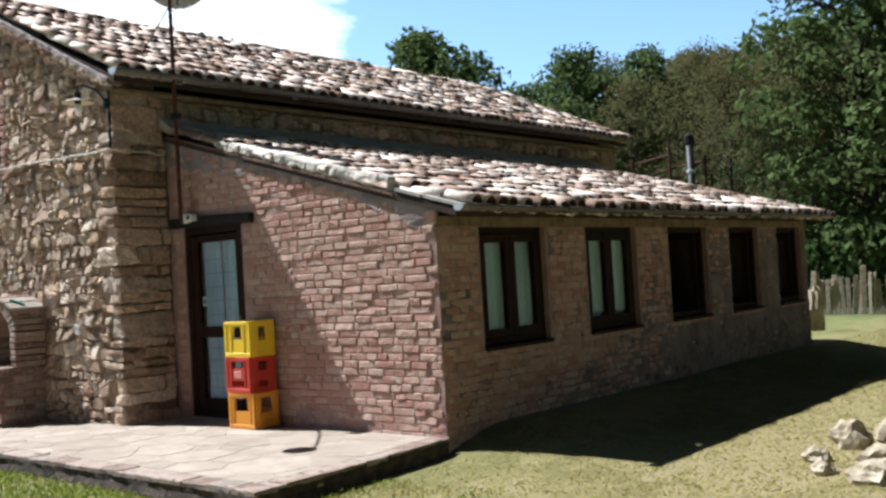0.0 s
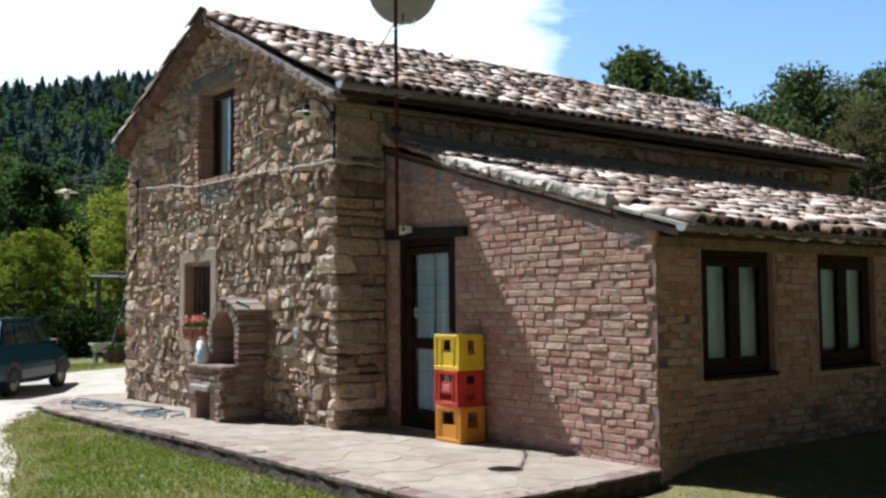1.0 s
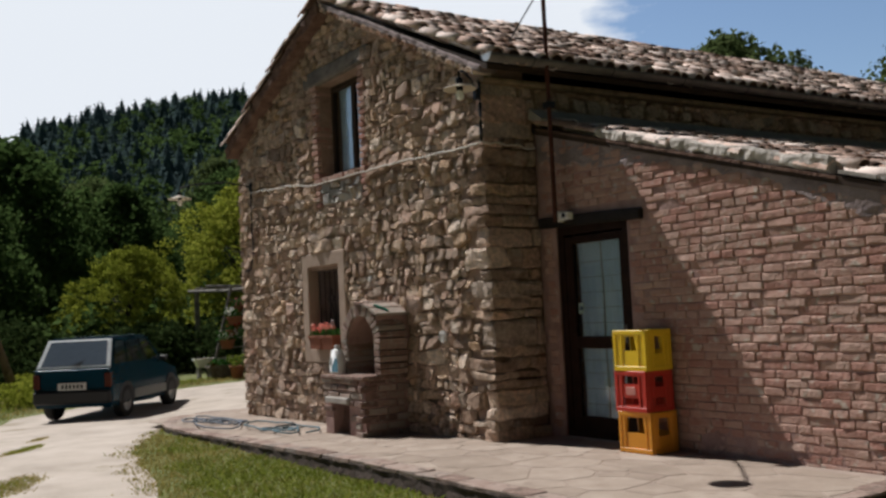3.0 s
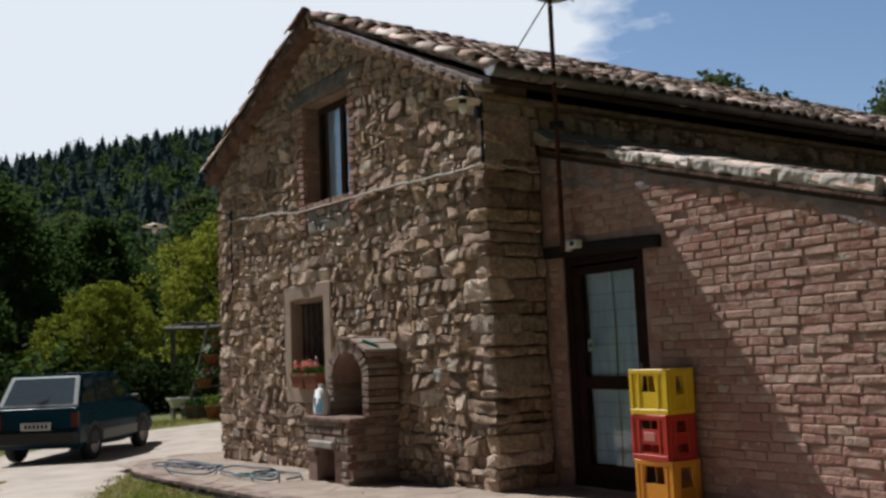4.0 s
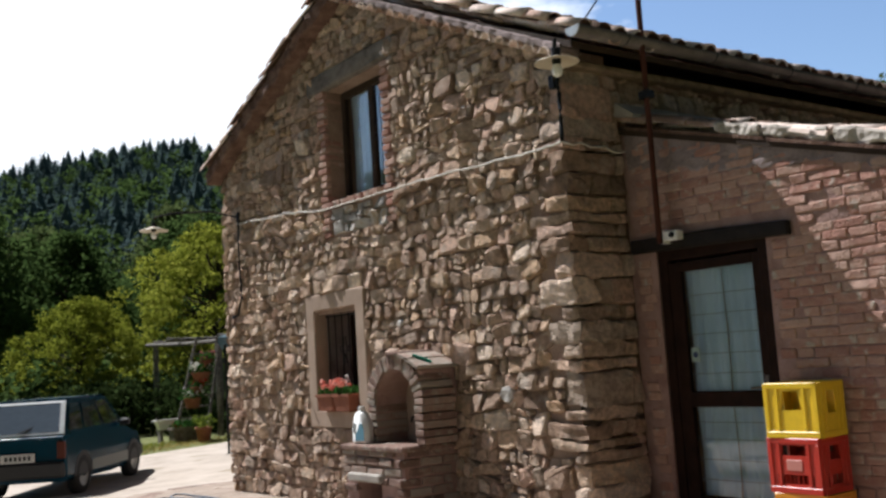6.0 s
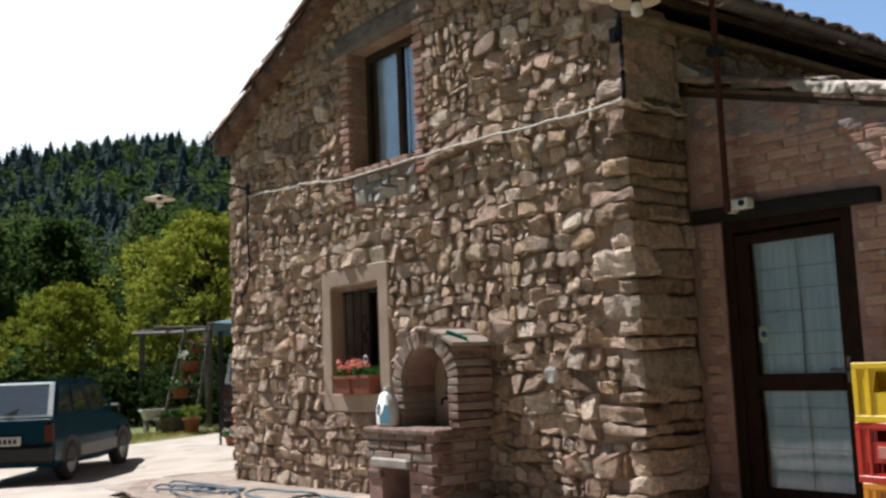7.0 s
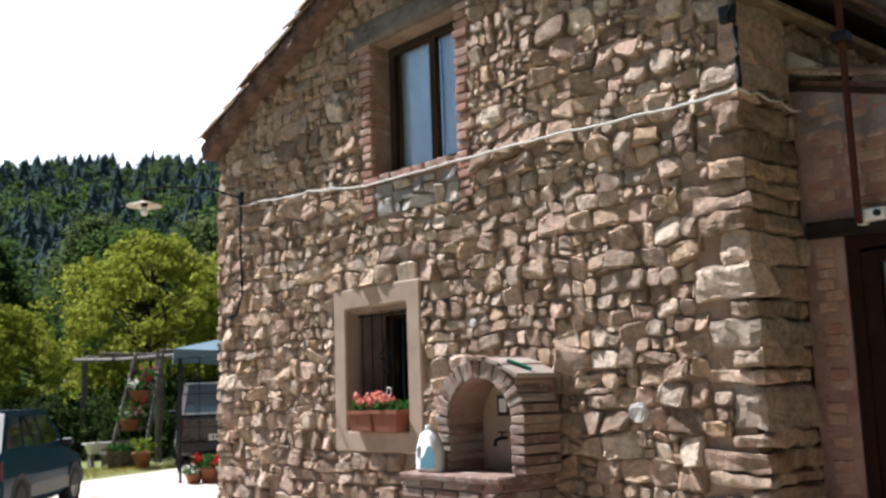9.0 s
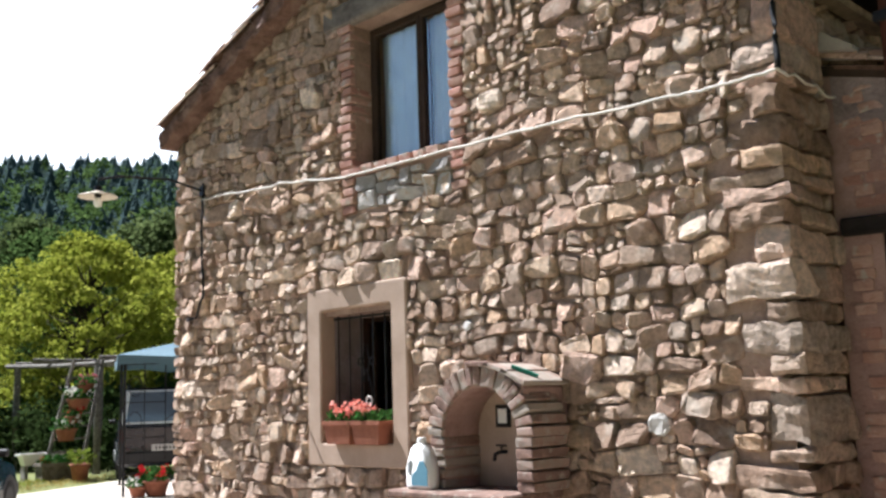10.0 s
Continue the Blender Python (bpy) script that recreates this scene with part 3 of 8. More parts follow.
def stone_data(poly, area, place, proud, r, rough=1.0, back=0.04):
    """Vertices and faces of a stone whose outline lies in a plane; place(u, v, out) gives the point in space."""
    ring = rounded(poly, r)
    n = len(ring)
    if n < 4:
        return None
    cx, cy = sum(p[0] for p in ring) / n, sum(p[1] for p in ring) / n
    tx, ty = r.uniform(-0.28, 0.28) * rough, r.uniform(-0.3, 0.2) * rough
    size = math.sqrt(area)
    verts = [place(x, y, -back) for x, y in ring]
    verts += [place(cx + (x - cx) * 0.985, cy + (y - cy) * 0.985, proud * r.uniform(0.45, 0.75)) for x, y in ring]
    k = r.uniform(0.82, 0.91)
    for x, y in ring:
        x, y = cx + (x - cx) * k, cy + (y - cy) * k
        verts.append(place(x, y, proud + tx * (x - cx) + ty * (y - cy) + r.uniform(-0.05, 0.05) * size * rough))
    k2 = r.uniform(0.4, 0.6)
    for x, y in ring[::2]:
        x, y = cx + (x - cx) * k2, cy + (y - cy) * k2
        verts.append(place(x, y, proud * 1.06 + tx * (x - cx) + ty * (y - cy) + r.uniform(-0.06, 0.07) * size * rough))
    m = len(ring[::2])
    verts.append(place(cx, cy, proud * 1.1 + r.uniform(-0.03, 0.05) * size * rough))
    faces = []
    for i in range(n):
        j = (i + 1) % n
        faces.append((i, j, n + j, n + i))
        faces.append((n + i, n + j, 2 * n + j, 2 * n + i))
    for i in range(m):
        a, b = 3 * n + i, 3 * n + (i + 1) % m
        o0 = 2 * n + 2 * i
        o1 = 2 * n + (2 * i + 1) % n
        o2 = 2 * n + (2 * i + 2) % n if 2 * i + 2 < n or n % 2 == 0 else 2 * n
        if 2 * i + 1 >= n:
            faces.append((o0, 2 * n, b, a))
        else:
            faces.append((o0, o1, a))
            faces.append((o1, o2, b, a))
        faces.append((a, b, 3 * n + m))
    return verts, faces


class Heap:
    """Gathers many pieces into one mesh."""

    def __init__(self):
        self.v, self.f = [], []

    def add(self, verts, faces):
        o = len(self.v)
        self.v += verts
        self.f += [tuple(i + o for i in f) for f in faces]


# ---- heights ----
def patio_z(x):
    return 0.045 if x > 0 else 0.045 + 0.019 * x


def smooth01(a, b, v):
    t = min(1.0, max(0.0, (v - a) / (b - a)))
    return t * t * (3 - 2 * t)


def ground_z(x, y):
    z = -0.1
    if x < -4:
        z -= 0.028 * min(6.0, -4 - x)
    if y > 0 and x < -4:
        z += 0.09 * smooth01(0, 2, y)
    z += 0.17 * (1 - smooth01(3.9, 5.2, x)) * smooth01(0.4, 1.4, y) * smooth01(2.5, 3.6, x)
    z += 0.025 * noise.noise((x * 0.45, y * 0.45, 3.0)) * smooth01(0.3, 1.5, abs(y + 0.4) + max(0, x - 4))
    far = math.hypot(x - 4, y + 3)
    if far > 34:
        az = math.degrees(math.atan2(x - 4, y + 3))
        top = 33 + 3 * noise.noise((math.sin(radians(az)) * 2.2, math.cos(radians(az)) * 2.2, 0.5))
        if 20 < az < 180:
            top *= 0.55
        elif -120 < az < 0:
            top *= 0.77 + 0.45 * smooth01(-88, -62, az) - 0.7 * smooth01(-58, -45, az) + 0.4 * smooth01(-36, -22, az) + 0.13 * smooth01(-31, -24, az) * (1 - smooth01(-13, 0, az))
        z += top * smooth01(34, 185, far)
        z += 2.2 * noise.noise((x * 0.03, y * 0.03, 9)) * smooth01(50, 90, far)
    return z


# ---- ground: one sheet, finer near the house ----
gx = np.concatenate([np.array([-700, -420, -300, -240, -200]), np.arange(-185, -30, 7.0), np.arange(-30, -9, 1.0), np.arange(-9, 11.01, 0.25), np.arange(12, 30, 2.0), np.arange(32, 190, 10.0), np.array([240, 320, 450, 700])])
gy = np.concatenate([np.array([-700, -420, -300, -240, -200]), np.arange(-185, -30, 12.0), np.arange(-30, -8, 2.0), np.arange(-8, 10.01, 0.25), np.arange(11, 30, 1.0), np.arange(32, 190, 7.0), np.array([200, 240, 320, 450, 700])])
gv = [(float(x), float(y), ground_z(float(x), float(y))) for y in gy for x in gx]
W = len(gx)
gf = [(j * W + i, j * W + i + 1, (j + 1) * W + i + 1, (j + 1) * W + i) for j in range(len(gy) - 1) for i in range(W - 1)]
ground = child("ground", mesh_of("ground", gv, gf, M["lawn"], True), None, "mown lawn with dry straw patches rising to wooded hills", "structure")
ground["category"] = "ground"


# ---- gravel drive, a thin sheet on the ground ----
def strip_sheet(name, left, right, lift, m, nx=40, ny=8, wob=0.15):
    """A sheet between two polylines that follows the ground."""
    def along(line, t):
        d = [0.0]
        for a, b in zip(line, line[1:]):
            d.append(d[-1] + math.dist(a, b))
        t *= d[-1]
        for k in range(len(line) - 1):
            if t <= d[k + 1] or k == len(line) - 2:
                f = (t - d[k]) / (d[k + 1] - d[k])
                return tuple(line[k][c] + f * (line[k + 1][c] - line[k][c]) for c in (0, 1))
    v, f = [], []
    for i in range(nx + 1):
        a, b = along(left, i / nx), along(right, i / nx)
        for j in range(ny + 1):
            s = j / ny
            x, y = a[0] + s * (b[0] - a[0]), a[1] + s * (b[1] - a[1])
            if j in (0, ny):
                x += wob * noise.noise((x * 1.7, y * 1.7, j))
                y += wob * noise.noise((x * 1.7, y * 1.7, j + 7))
            edge = lift if 0 < j < ny else -0.01
            v.append((x, y, ground_z(x, y) + edge))
    for i in range(nx):
        for j in range(ny):
            k = i * (ny + 1) + j
            f.append((k, k + 1, k + ny + 2, k + ny + 1))
    return mesh_of(name, v, f, m, True)


drive_far = [(-9.0, -60.0), (-6.4, -28.0), (-3.6, -13.0), (-2.1, -8.2), (-2.6, -5.9), (-4.5, -4.7), (-8.3, -3.5), (-11.5, -2.2), (-13.2, -0.2), (-14.8, 2.2), (-15.8, 4.2), (-17.0, 9.0)]
drive_near = [(-5.0, -60.0), (-3.0, -28.0), (0.2, -13.0), (1.9, -7.0), (2.3, -4.7), (1.5, -3.65), (-0.4, -3.1), (-3.2, -2.55), (-5.6, -1.5), (-7.0, -0.6), (-8.0, 2.5), (-8.5, 9.0)]
# the gravel runs on a little under the thin fringe of the lawn
drive_rim = [(x, y + (0.22 if -7 < x < 1.6 and y > -4 else 0)) for x, y in drive_near]
drive = child("road", strip_sheet("road", drive_far, drive_rim, 0.012, M["gravel"], 420, 16, 0.12), None, "pale dusty gravel drive with worn grassy patches", "structure")
drive["category"] = "driveway"

# ---- patio: slab, flagstones and a brick edge ----
PATIO = [(-7.0, 1.3), (-7.15, 0.1), (-6.85, -0.65), (-6.15, -1.1), (-5.3, -1.36), (-4.3, -1.44), (4.07, -1.47), (3.95, 0.6), (0.2, 0.6), (0.2, 0.0), (-5.85, 0.0), (-5.85, 1.3)]
bm = bmesh.new()
pa = [bm.verts.new((x, y, -0.35)) for x, y in PATIO]
pb = [bm.verts.new((x, y, patio_z(x))) for x, y in PATIO]
bm.faces.new(pb)
for i in range(len(PATIO)):
    bm.faces.new((pa[i - 1], pa[i], pb[i], pb[i - 1]))
bmesh.ops.triangulate(bm, faces=[f for f in bm.faces if len(f.verts) > 4])
# the slab falls away westwards from the corner of the house
bmesh.ops.bisect_plane(bm, geom=bm.verts[:] + bm.edges[:] + bm.faces[:], plane_co=(0, 0, 0), plane_no=(1, 0, 0))
for v in bm.verts:
    if v.co.z > -0.3:
        v.co.z = patio_z(v.co.x)
patio = part("patio", bm, M["flag_joint"], None, "raised stone-paved patio with a worn brick edge", kind="structure")
patio["category"] = "patio"
r2 = random.Random(5)


def on_patio(x, y):
    if x < -5.85:
        return y < 1.2 and y > -1.1 + (-6.0 - x) * 0.9 and x > -7.0
    return -1.3 < y < (0.0 if x < 0.2 else 0.58) and x < 3.85


pseeds = throw((-7.1, -1.3, 3.9, 1.2), on_patio, [(0.26, 500), (0.17, 900), (0.1, 1200)], 0.85, r2)
for poly, area in cells(pseeds, 0.85, 0.007, [(0, -1, 1.27), (1, 0, 3.84), (0.06, 1, 0.7), (-1, 0, 7.0), (-0.6, -0.8, 4.85)], [(-5.9, 0.0, 0.22, 3.0)], 1.0):
    d = stone_data(poly, area, lambda u, v, o: (u, v, patio_z(u) + 0.0015 + max(-0.006, o)), 0.001 + r2.uniform(0, 0.002), r2, 0.01, 0.02)
    if d:
        child("flagstone", mesh_of("flagstone", *d, M["flag"]), patio)

# edge bricks laid flat along the open sides
def brick_mesh(name, L, H, D, r, m):
    bm = bmesh.new()
    add_box(bm, (-L / 2, 0, -H / 2), (L / 2, D, H / 2))
    bmesh.ops.bevel(bm, geom=bm.edges[:], offset=0.012, segments=2, profile=0.55, affect="EDGES")
    o = Vector((r.uniform(0, 40), r.uniform(0, 40), 0))
    for v in bm.verts:
        n = noise.noise_vector(v.co * 14 + o)
        v.co += Vector((0.008 * n.x + r.uniform(-0.003, 0.003), 0.009 * n.y + r.uniform(-0.002, 0.002), 0.006 * n.z + r.uniform(-0.002, 0.002)))
    me = bpy.data.meshes.new(name)
    bm.to_mesh(me)
    bm.free()
    me.materials.append(m)
    return me


EDGE = [(-7.02, 1.2), (-7.16, 0.1), (-7.06, -0.35), (-6.85, -0.66), (-6.5, -0.92), (-6.15, -1.11), (-5.75, -1.25), (-5.3, -1.36), (-4.3, -1.445), (4.075, -1.478), (3.957, 0.6)]


def walk_line(line, step):
    """Places and headings at even steps along a line."""
    for (xa, ya), (xb, yb) in zip(line, line[1:]):
        n = max(1, round(math.dist((xa, ya), (xb, yb)) / step))
        for i in range(n):
            t = (i + 0.5) / n
            yield xa + t * (xb - xa), ya + t * (yb - ya), math.atan2(yb - ya, xb - xa), math.dist((xa, ya), (xb, yb)) / n


# crumbling concrete kerb below the edge: an uneven, dark skirt
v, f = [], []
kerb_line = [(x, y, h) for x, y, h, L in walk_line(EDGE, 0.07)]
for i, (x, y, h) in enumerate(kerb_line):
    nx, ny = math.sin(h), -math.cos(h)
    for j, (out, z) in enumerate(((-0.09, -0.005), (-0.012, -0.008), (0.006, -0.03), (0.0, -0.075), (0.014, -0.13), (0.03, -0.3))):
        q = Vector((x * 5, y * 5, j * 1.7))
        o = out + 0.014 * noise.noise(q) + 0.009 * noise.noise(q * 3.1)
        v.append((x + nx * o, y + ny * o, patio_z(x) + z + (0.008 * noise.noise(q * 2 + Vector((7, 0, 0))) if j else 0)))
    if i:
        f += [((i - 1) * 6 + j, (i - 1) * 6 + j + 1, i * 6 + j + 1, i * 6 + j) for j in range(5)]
child("kerb", mesh_of("kerb", v, f, M["kerb"]), patio, "dark crumbling kerb face")
edge_meshes = [brick_mesh("edge_brick", 0.262, 0.045, 0.19, r2, M["edge_brick"]) for _ in range(6)]
for x, y, h, L in walk_line(EDGE, 0.268):
    if x < -6.6 and y > 0.3:
        continue
    ob = child("edge_brick", edge_meshes[r2.randrange(6)], patio)
    ob.matrix_basis = pose(x, y, patio_z(x) - 0.0155 + r2.uniform(-0.005, 0.003), r2.uniform(-1.2, 1.2), r2.uniform(-1, 1) - (1.1 if x < 0 else 0), math.degrees(h) + r2.uniform(-2, 2)) @ Matrix.Diagonal((L / 0.268, 1, 1, 1)) @ Matrix.Translation((0, r2.uniform(-0.014, 0.012), 0))

# ---- farmhouse ----
farmhouse = empty("farmhouse", label="old rubble-stone farmhouse with a brick lean-to and tiled roofs", category="house")
X0, X1, YB = -5.81, 0.23, 10.0
RIDGE, EAVE_R, EAVE_L = (-2.82, 5.02), (0.23, 3.55), (-5.85, 3.74)
r3 = random.Random(21)
HOLES = [(-3.62, 0.85, -2.82, 1.86), (-3.2, 2.97, -2.15, 4.13)]


def wall_with_holes(name, x0, x1, z_top, holes, y0, y1, m, label=""):
    """An upright wall in the xz plane under a slanting or gabled top, with square openings through it."""
    xs = sorted({x0, x1, *[h[0] for h in holes], *[h[2] for h in holes], *[p[0] for p in z_top if x0 < p[0] < x1]})
    def top(x):
        for (a, za), (b, zb) in zip(z_top, z_top[1:]):
            if a - 1e-6 <= x <= b + 1e-6:
                return za + (zb - za) * (x - a) / (b - a)
    bm = bmesh.new()
    for a, b in zip(xs, xs[1:]):
        gaps = sorted((h[1], h[3]) for h in holes if h[0] <= a + 1e-6 and h[2] >= b - 1e-6)
        lo = -0.35
        spans = []
        for g0, g1 in gaps:
            if g0 > lo:
                spans.append((lo, lo, g0, g0))
            lo = g1
        spans.append((lo, lo, top(a), top(b)))
        for l0, l1, t0, t1 in spans:
            c = [(a, l0), (b, l1), (b, t1), (a, t0)]
            f = [bm.verts.new((x, y0, z)) for x, z in c]
            g = [bm.verts.new((x, y1, z)) for x, z in c]
            bm.faces.new(f)
            bm.faces.new(g[::-1])
            for i in range(4):
                bm.faces.new((f[i - 1], f[i], g[i], g[i - 1]))
    bmesh.ops.remove_doubles(bm, verts=bm.verts[:], dist=1e-4)
    return part(name, bm, m, farmhouse, label)


gable_top = [(X0, EAVE_L[1]), RIDGE, (X1, EAVE_R[1])]
gable = wall_with_holes("gable_wall", X0, X1 - 0.07, gable_top, HOLES, 0.018, 0.55, M["mortar"], "rubble-stone gable wall with recessed earth mortar")
back = wall_with_holes("back_wall", X0, X1, gable_top, [], YB - 0.5, YB, M["mortar"])
part("side_wall", box_bm((X0, 0.55, -0.35), (X0 + 0.5, YB - 0.5, 3.7), 0), M["mortar"], farmhouse)
side_r = part("side_wall", box_bm((X1 - 0.5, 0.55, -0.35), (X1 - 0.06, YB - 0.5, 3.5), 0), M["mortar"], farmhouse)
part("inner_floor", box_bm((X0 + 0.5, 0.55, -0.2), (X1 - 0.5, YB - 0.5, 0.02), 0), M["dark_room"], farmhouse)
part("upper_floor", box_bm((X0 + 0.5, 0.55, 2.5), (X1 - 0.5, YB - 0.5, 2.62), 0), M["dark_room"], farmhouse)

# rubble of the gable
sl_r = (RIDGE[1] - EAVE_R[1]) / (EAVE_R[0] - RIDGE[0])
sl_l = (RIDGE[1] - EAVE_L[1]) / (RIDGE[0] - EAVE_L[0])
edges = [(1, 0, X1 + 0.02), (-1, 0, -X0 + 0.02), (0, -1, 0.2), (sl_r, 1, RIDGE[1] + sl_r * RIDGE[0]), (-sl_l, 1, RIDGE[1] - sl_l * RIDGE[0])]
stone_holes = [(-3.77, 0.72, -2.64, 2.07), (-3.33, 2.62, -2.02, 4.34)]


def warp(x, z, k=1.0):
    """Bends the beds so that no joint runs straight."""
    d = Vector((x, z, 0))
    n1, n2, n3 = noise.noise(d * 1.1), noise.noise(d * 3.7 + Vector((9, 0, 0))), noise.noise(d * 9 + Vector((0, 9, 0)))
    m1, m2 = noise.noise(d * 3.9 + Vector((0, 0, 7))), noise.noise(d * 9.5 + Vector((0, 0, 17)))
    return x + k * (0.04 * m1 + 0.016 * m2), z + k * (0.09 * n1 + 0.04 * n2 + 0.016 * n3)


def area_of(poly):
    return 0.5 * abs(sum(poly[k - 1][0] * poly[k][1] - poly[k][0] * poly[k - 1][1] for k in range(len(poly))))


def broken(poly, r, lo, hi, out):
    """Breaks a block into rough stones with slanting joints, mostly lying flat."""
    xs, zs = [p[0] for p in poly], [p[1] for p in poly]
    w, h = max(xs) - min(xs), max(zs) - min(zs)
    a = area_of(poly)
    if a < math.exp(r.uniform(math.log(lo), math.log(hi))) and w < 2.6 * h and h < 1.25 * w or a < lo * 0.8:
        out.append(poly)
        return
    cx, cz = min(xs) + w * r.uniform(0.32, 0.68), min(zs) + h * r.uniform(0.32, 0.68)
    t = radians(r.gauss(0, 5)) if w < h * r.uniform(0.95, 1.7) else radians(90 + r.gauss(0, 8))
    nx, nz = -math.sin(t), math.cos(t)
    d = nx * cx + nz * cz
    one, two = clip(poly, nx, nz, d), clip(poly, -nx, -nz, -d)
    if len(one) < 3 or len(two) < 3:
        out.append(poly)
        return
    broken(one, r, lo, hi, out)
    broken(two, r, lo, hi, out)


def inset(poly, d):
    """The outline drawn in by d."""
    cx, cz = sum(p[0] for p in poly) / len(poly), sum(p[1] for p in poly) / len(poly)
    out = poly
    for i in range(len(poly)):
        (xa, za), (xb, zb) = poly[i - 1], poly[i]
        nx, nz = zb - za, xa - xb
        k = math.hypot(nx, nz)
        if k < 1e-6 or len(out) < 3:
            continue
        nx, nz = nx / k, nz / k
        c = nx * xa + nz * za
        if nx * cx + nz * cz > c:
            nx, nz, c = -nx, -nz, -c
        out = clip(out, nx, nz, c - d)
    return out


def rubble(x0, x1, z0, z1, edges, holes, r, rows=(0.09, 0.172)):
    """Outlines of roughly bedded rubble: blocks in wavy rows, many of them parted into smaller stones and chips."""
    quads = []

    def fill(xa, za, xb, zb, depth):
        w, h = xb - xa, zb - za
        big = depth == 0 and r.random() < 0.56
        if w > 1.9 * h and (w > 0.3 or r.random() < 0.6):
            c = xa + w * r.uniform(0.35, 0.65)
            fill(xa, za, c, zb, depth + 1)
            fill(c, za, xb, zb, depth + 1)
        elif h > 1.25 * w and h > 0.07 or (h > 0.13 and not big and r.random() < 0.55):
            c = za + h * r.choice((r.uniform(0.24, 0.4), r.uniform(0.4, 0.6), r.uniform(0.6, 0.76)))
            fill(xa, za, xb, c, depth + 1)
            fill(xa, c, xb, zb, depth + 1)
        elif w > 0.12 and not big and r.random() < 0.3:
            c = xa + w * r.choice((r.uniform(0.22, 0.36), r.uniform(0.64, 0.78)))
            fill(xa, za, c, zb, depth + 1)
            fill(c, za, xb, zb, depth + 1)
        else:
            quads.append((xa, za, xb, zb))

    z = z0
    while z < z1:
        h = r.uniform(*rows)
        x = x0 - r.uniform(0, 0.2)
        while x < x1:
            w = h * r.uniform(0.8, 2.1)
            up, down = r.uniform(-0.22, 0.3) * h * 0.3, r.uniform(-0.22, 0.3) * h * 0.3
            fill(x, z + down, x + w, z + h + up, 0)
            x += w
        z += h
    out = []
    for xa, za, xb, zb in quads:
        w, h = xb - xa, zb - za
        j = min(0.3 * min(w, h), r.uniform(0.001, 0.006))
        jit = lambda k: r.uniform(-0.05, 0.07) * k
        poly = [(xa + j + jit(w), za + j + jit(h)), (xb - j - jit(w), za + j + jit(h)), (xb - j - jit(w), zb - j - jit(h)), (xa + j + jit(w), zb - j - jit(h))]
        cx, cz = (xa + xb) / 2, (za + zb) / 2
        t = radians(r.gauss(0, 7))
        poly = [(cx + (x - cx) * math.cos(t) - (z - cz) * math.sin(t), cz + (x - cx) * math.sin(t) + (z - cz) * math.cos(t)) for x, z in poly]
        for sx, sz in ((1, 1), (1, -1), (-1, 1), (-1, -1)):
            if r.random() < 0.55:
                ax, az = sx * h * r.uniform(0.6, 1.5), sz * w * r.uniform(0.6, 1.5)
                hi, lo = max(ax * x + az * z for x, z in poly), min(ax * x + az * z for x, z in poly)
                poly = clip(poly, ax, az, hi - (hi - lo) * r.uniform(0.04, 0.14))
        poly = [warp(x, z, 0.8) for x, z in poly]
        cx, cz = sum(p[0] for p in poly) / len(poly), sum(p[1] for p in poly) / len(poly)
        for nx, nz, d in edges:
            if len(poly) >= 3:
                poly = clip(poly, nx, nz, d)
        for hx0, hz0, hx1, hz1 in holes:
            if len(poly) >= 3 and max(p[0] for p in poly) > hx0 and min(p[0] for p in poly) < hx1 and max(p[1] for p in poly) > hz0 and min(p[1] for p in poly) < hz1:
                side = max((hx0 - cx, (1, 0, hx0)), (cx - hx1, (-1, 0, -hx1)), (hz0 - cz, (0, 1, hz0)), (cz - hz1, (0, -1, -hz1)))
                poly = clip(poly, *side[1]) if side[0] > 0 else []
        if len(poly) >= 3 and area_of(poly) > 0.0006:
            out.append((poly, area_of(poly)))
    return out


def boulder_data(poly, area, place, proud, r, back=0.05):
    """A stone set in a wall: worn outline, chamfered sides and a broken, slightly tilted face."""
    pts = []
    for i in range(len(poly)):
        (xa, za), (xb, zb) = poly[i - 1], poly[i]
        L = math.hypot(xb - xa, zb - za)
        if L < 0.006:
            continue
        cut = min(0.3, r.uniform(0.008, 0.022) / L)
        for t in ((cut, 1 - cut) if L < 0.12 else (cut, r.uniform(0.4, 0.6), 1 - cut)):
            w = min(0.006, 0.05 * L)
            pts.append((xa + t * (xb - xa) + r.uniform(-w, w), za + t * (zb - za) + r.uniform(-w, w)))
    n = len(pts)
    if n < 4:
        return None
    cx, cz = sum(p[0] for p in pts) / n, sum(p[1] for p in pts) / n
    size = math.sqrt(area)
    tx, tz = r.gauss(0, 0.2), r.gauss(-0.08, 0.2)
    verts = []
    for k, lift, rough in ((1.0, None, 0), (1.0, 0.35, 0.014), (r.uniform(0.94, 0.985), 0.82, 0.035), (r.uniform(0.72, 0.9), 1.0, 0.05)):
        for x, z in pts:
            q = k if lift != 1.0 else k * r.uniform(0.86, 1.08)
            u, v = cx + (x - cx) * q, cz + (z - cz) * q
            verts.append(place(u, v, -back if lift is None else proud * lift + (tx * (u - cx) + tz * (v - cz)) * lift + r.uniform(-1, 1) * rough * size))
    faces = [(q * n + i, q * n + (i + 1) % n, (q + 1) * n + (i + 1) % n, (q + 1) * n + i) for q in range(3) for i in range(n)]
    faces.append(tuple(3 * n + i for i in range(n)))
    return verts, faces


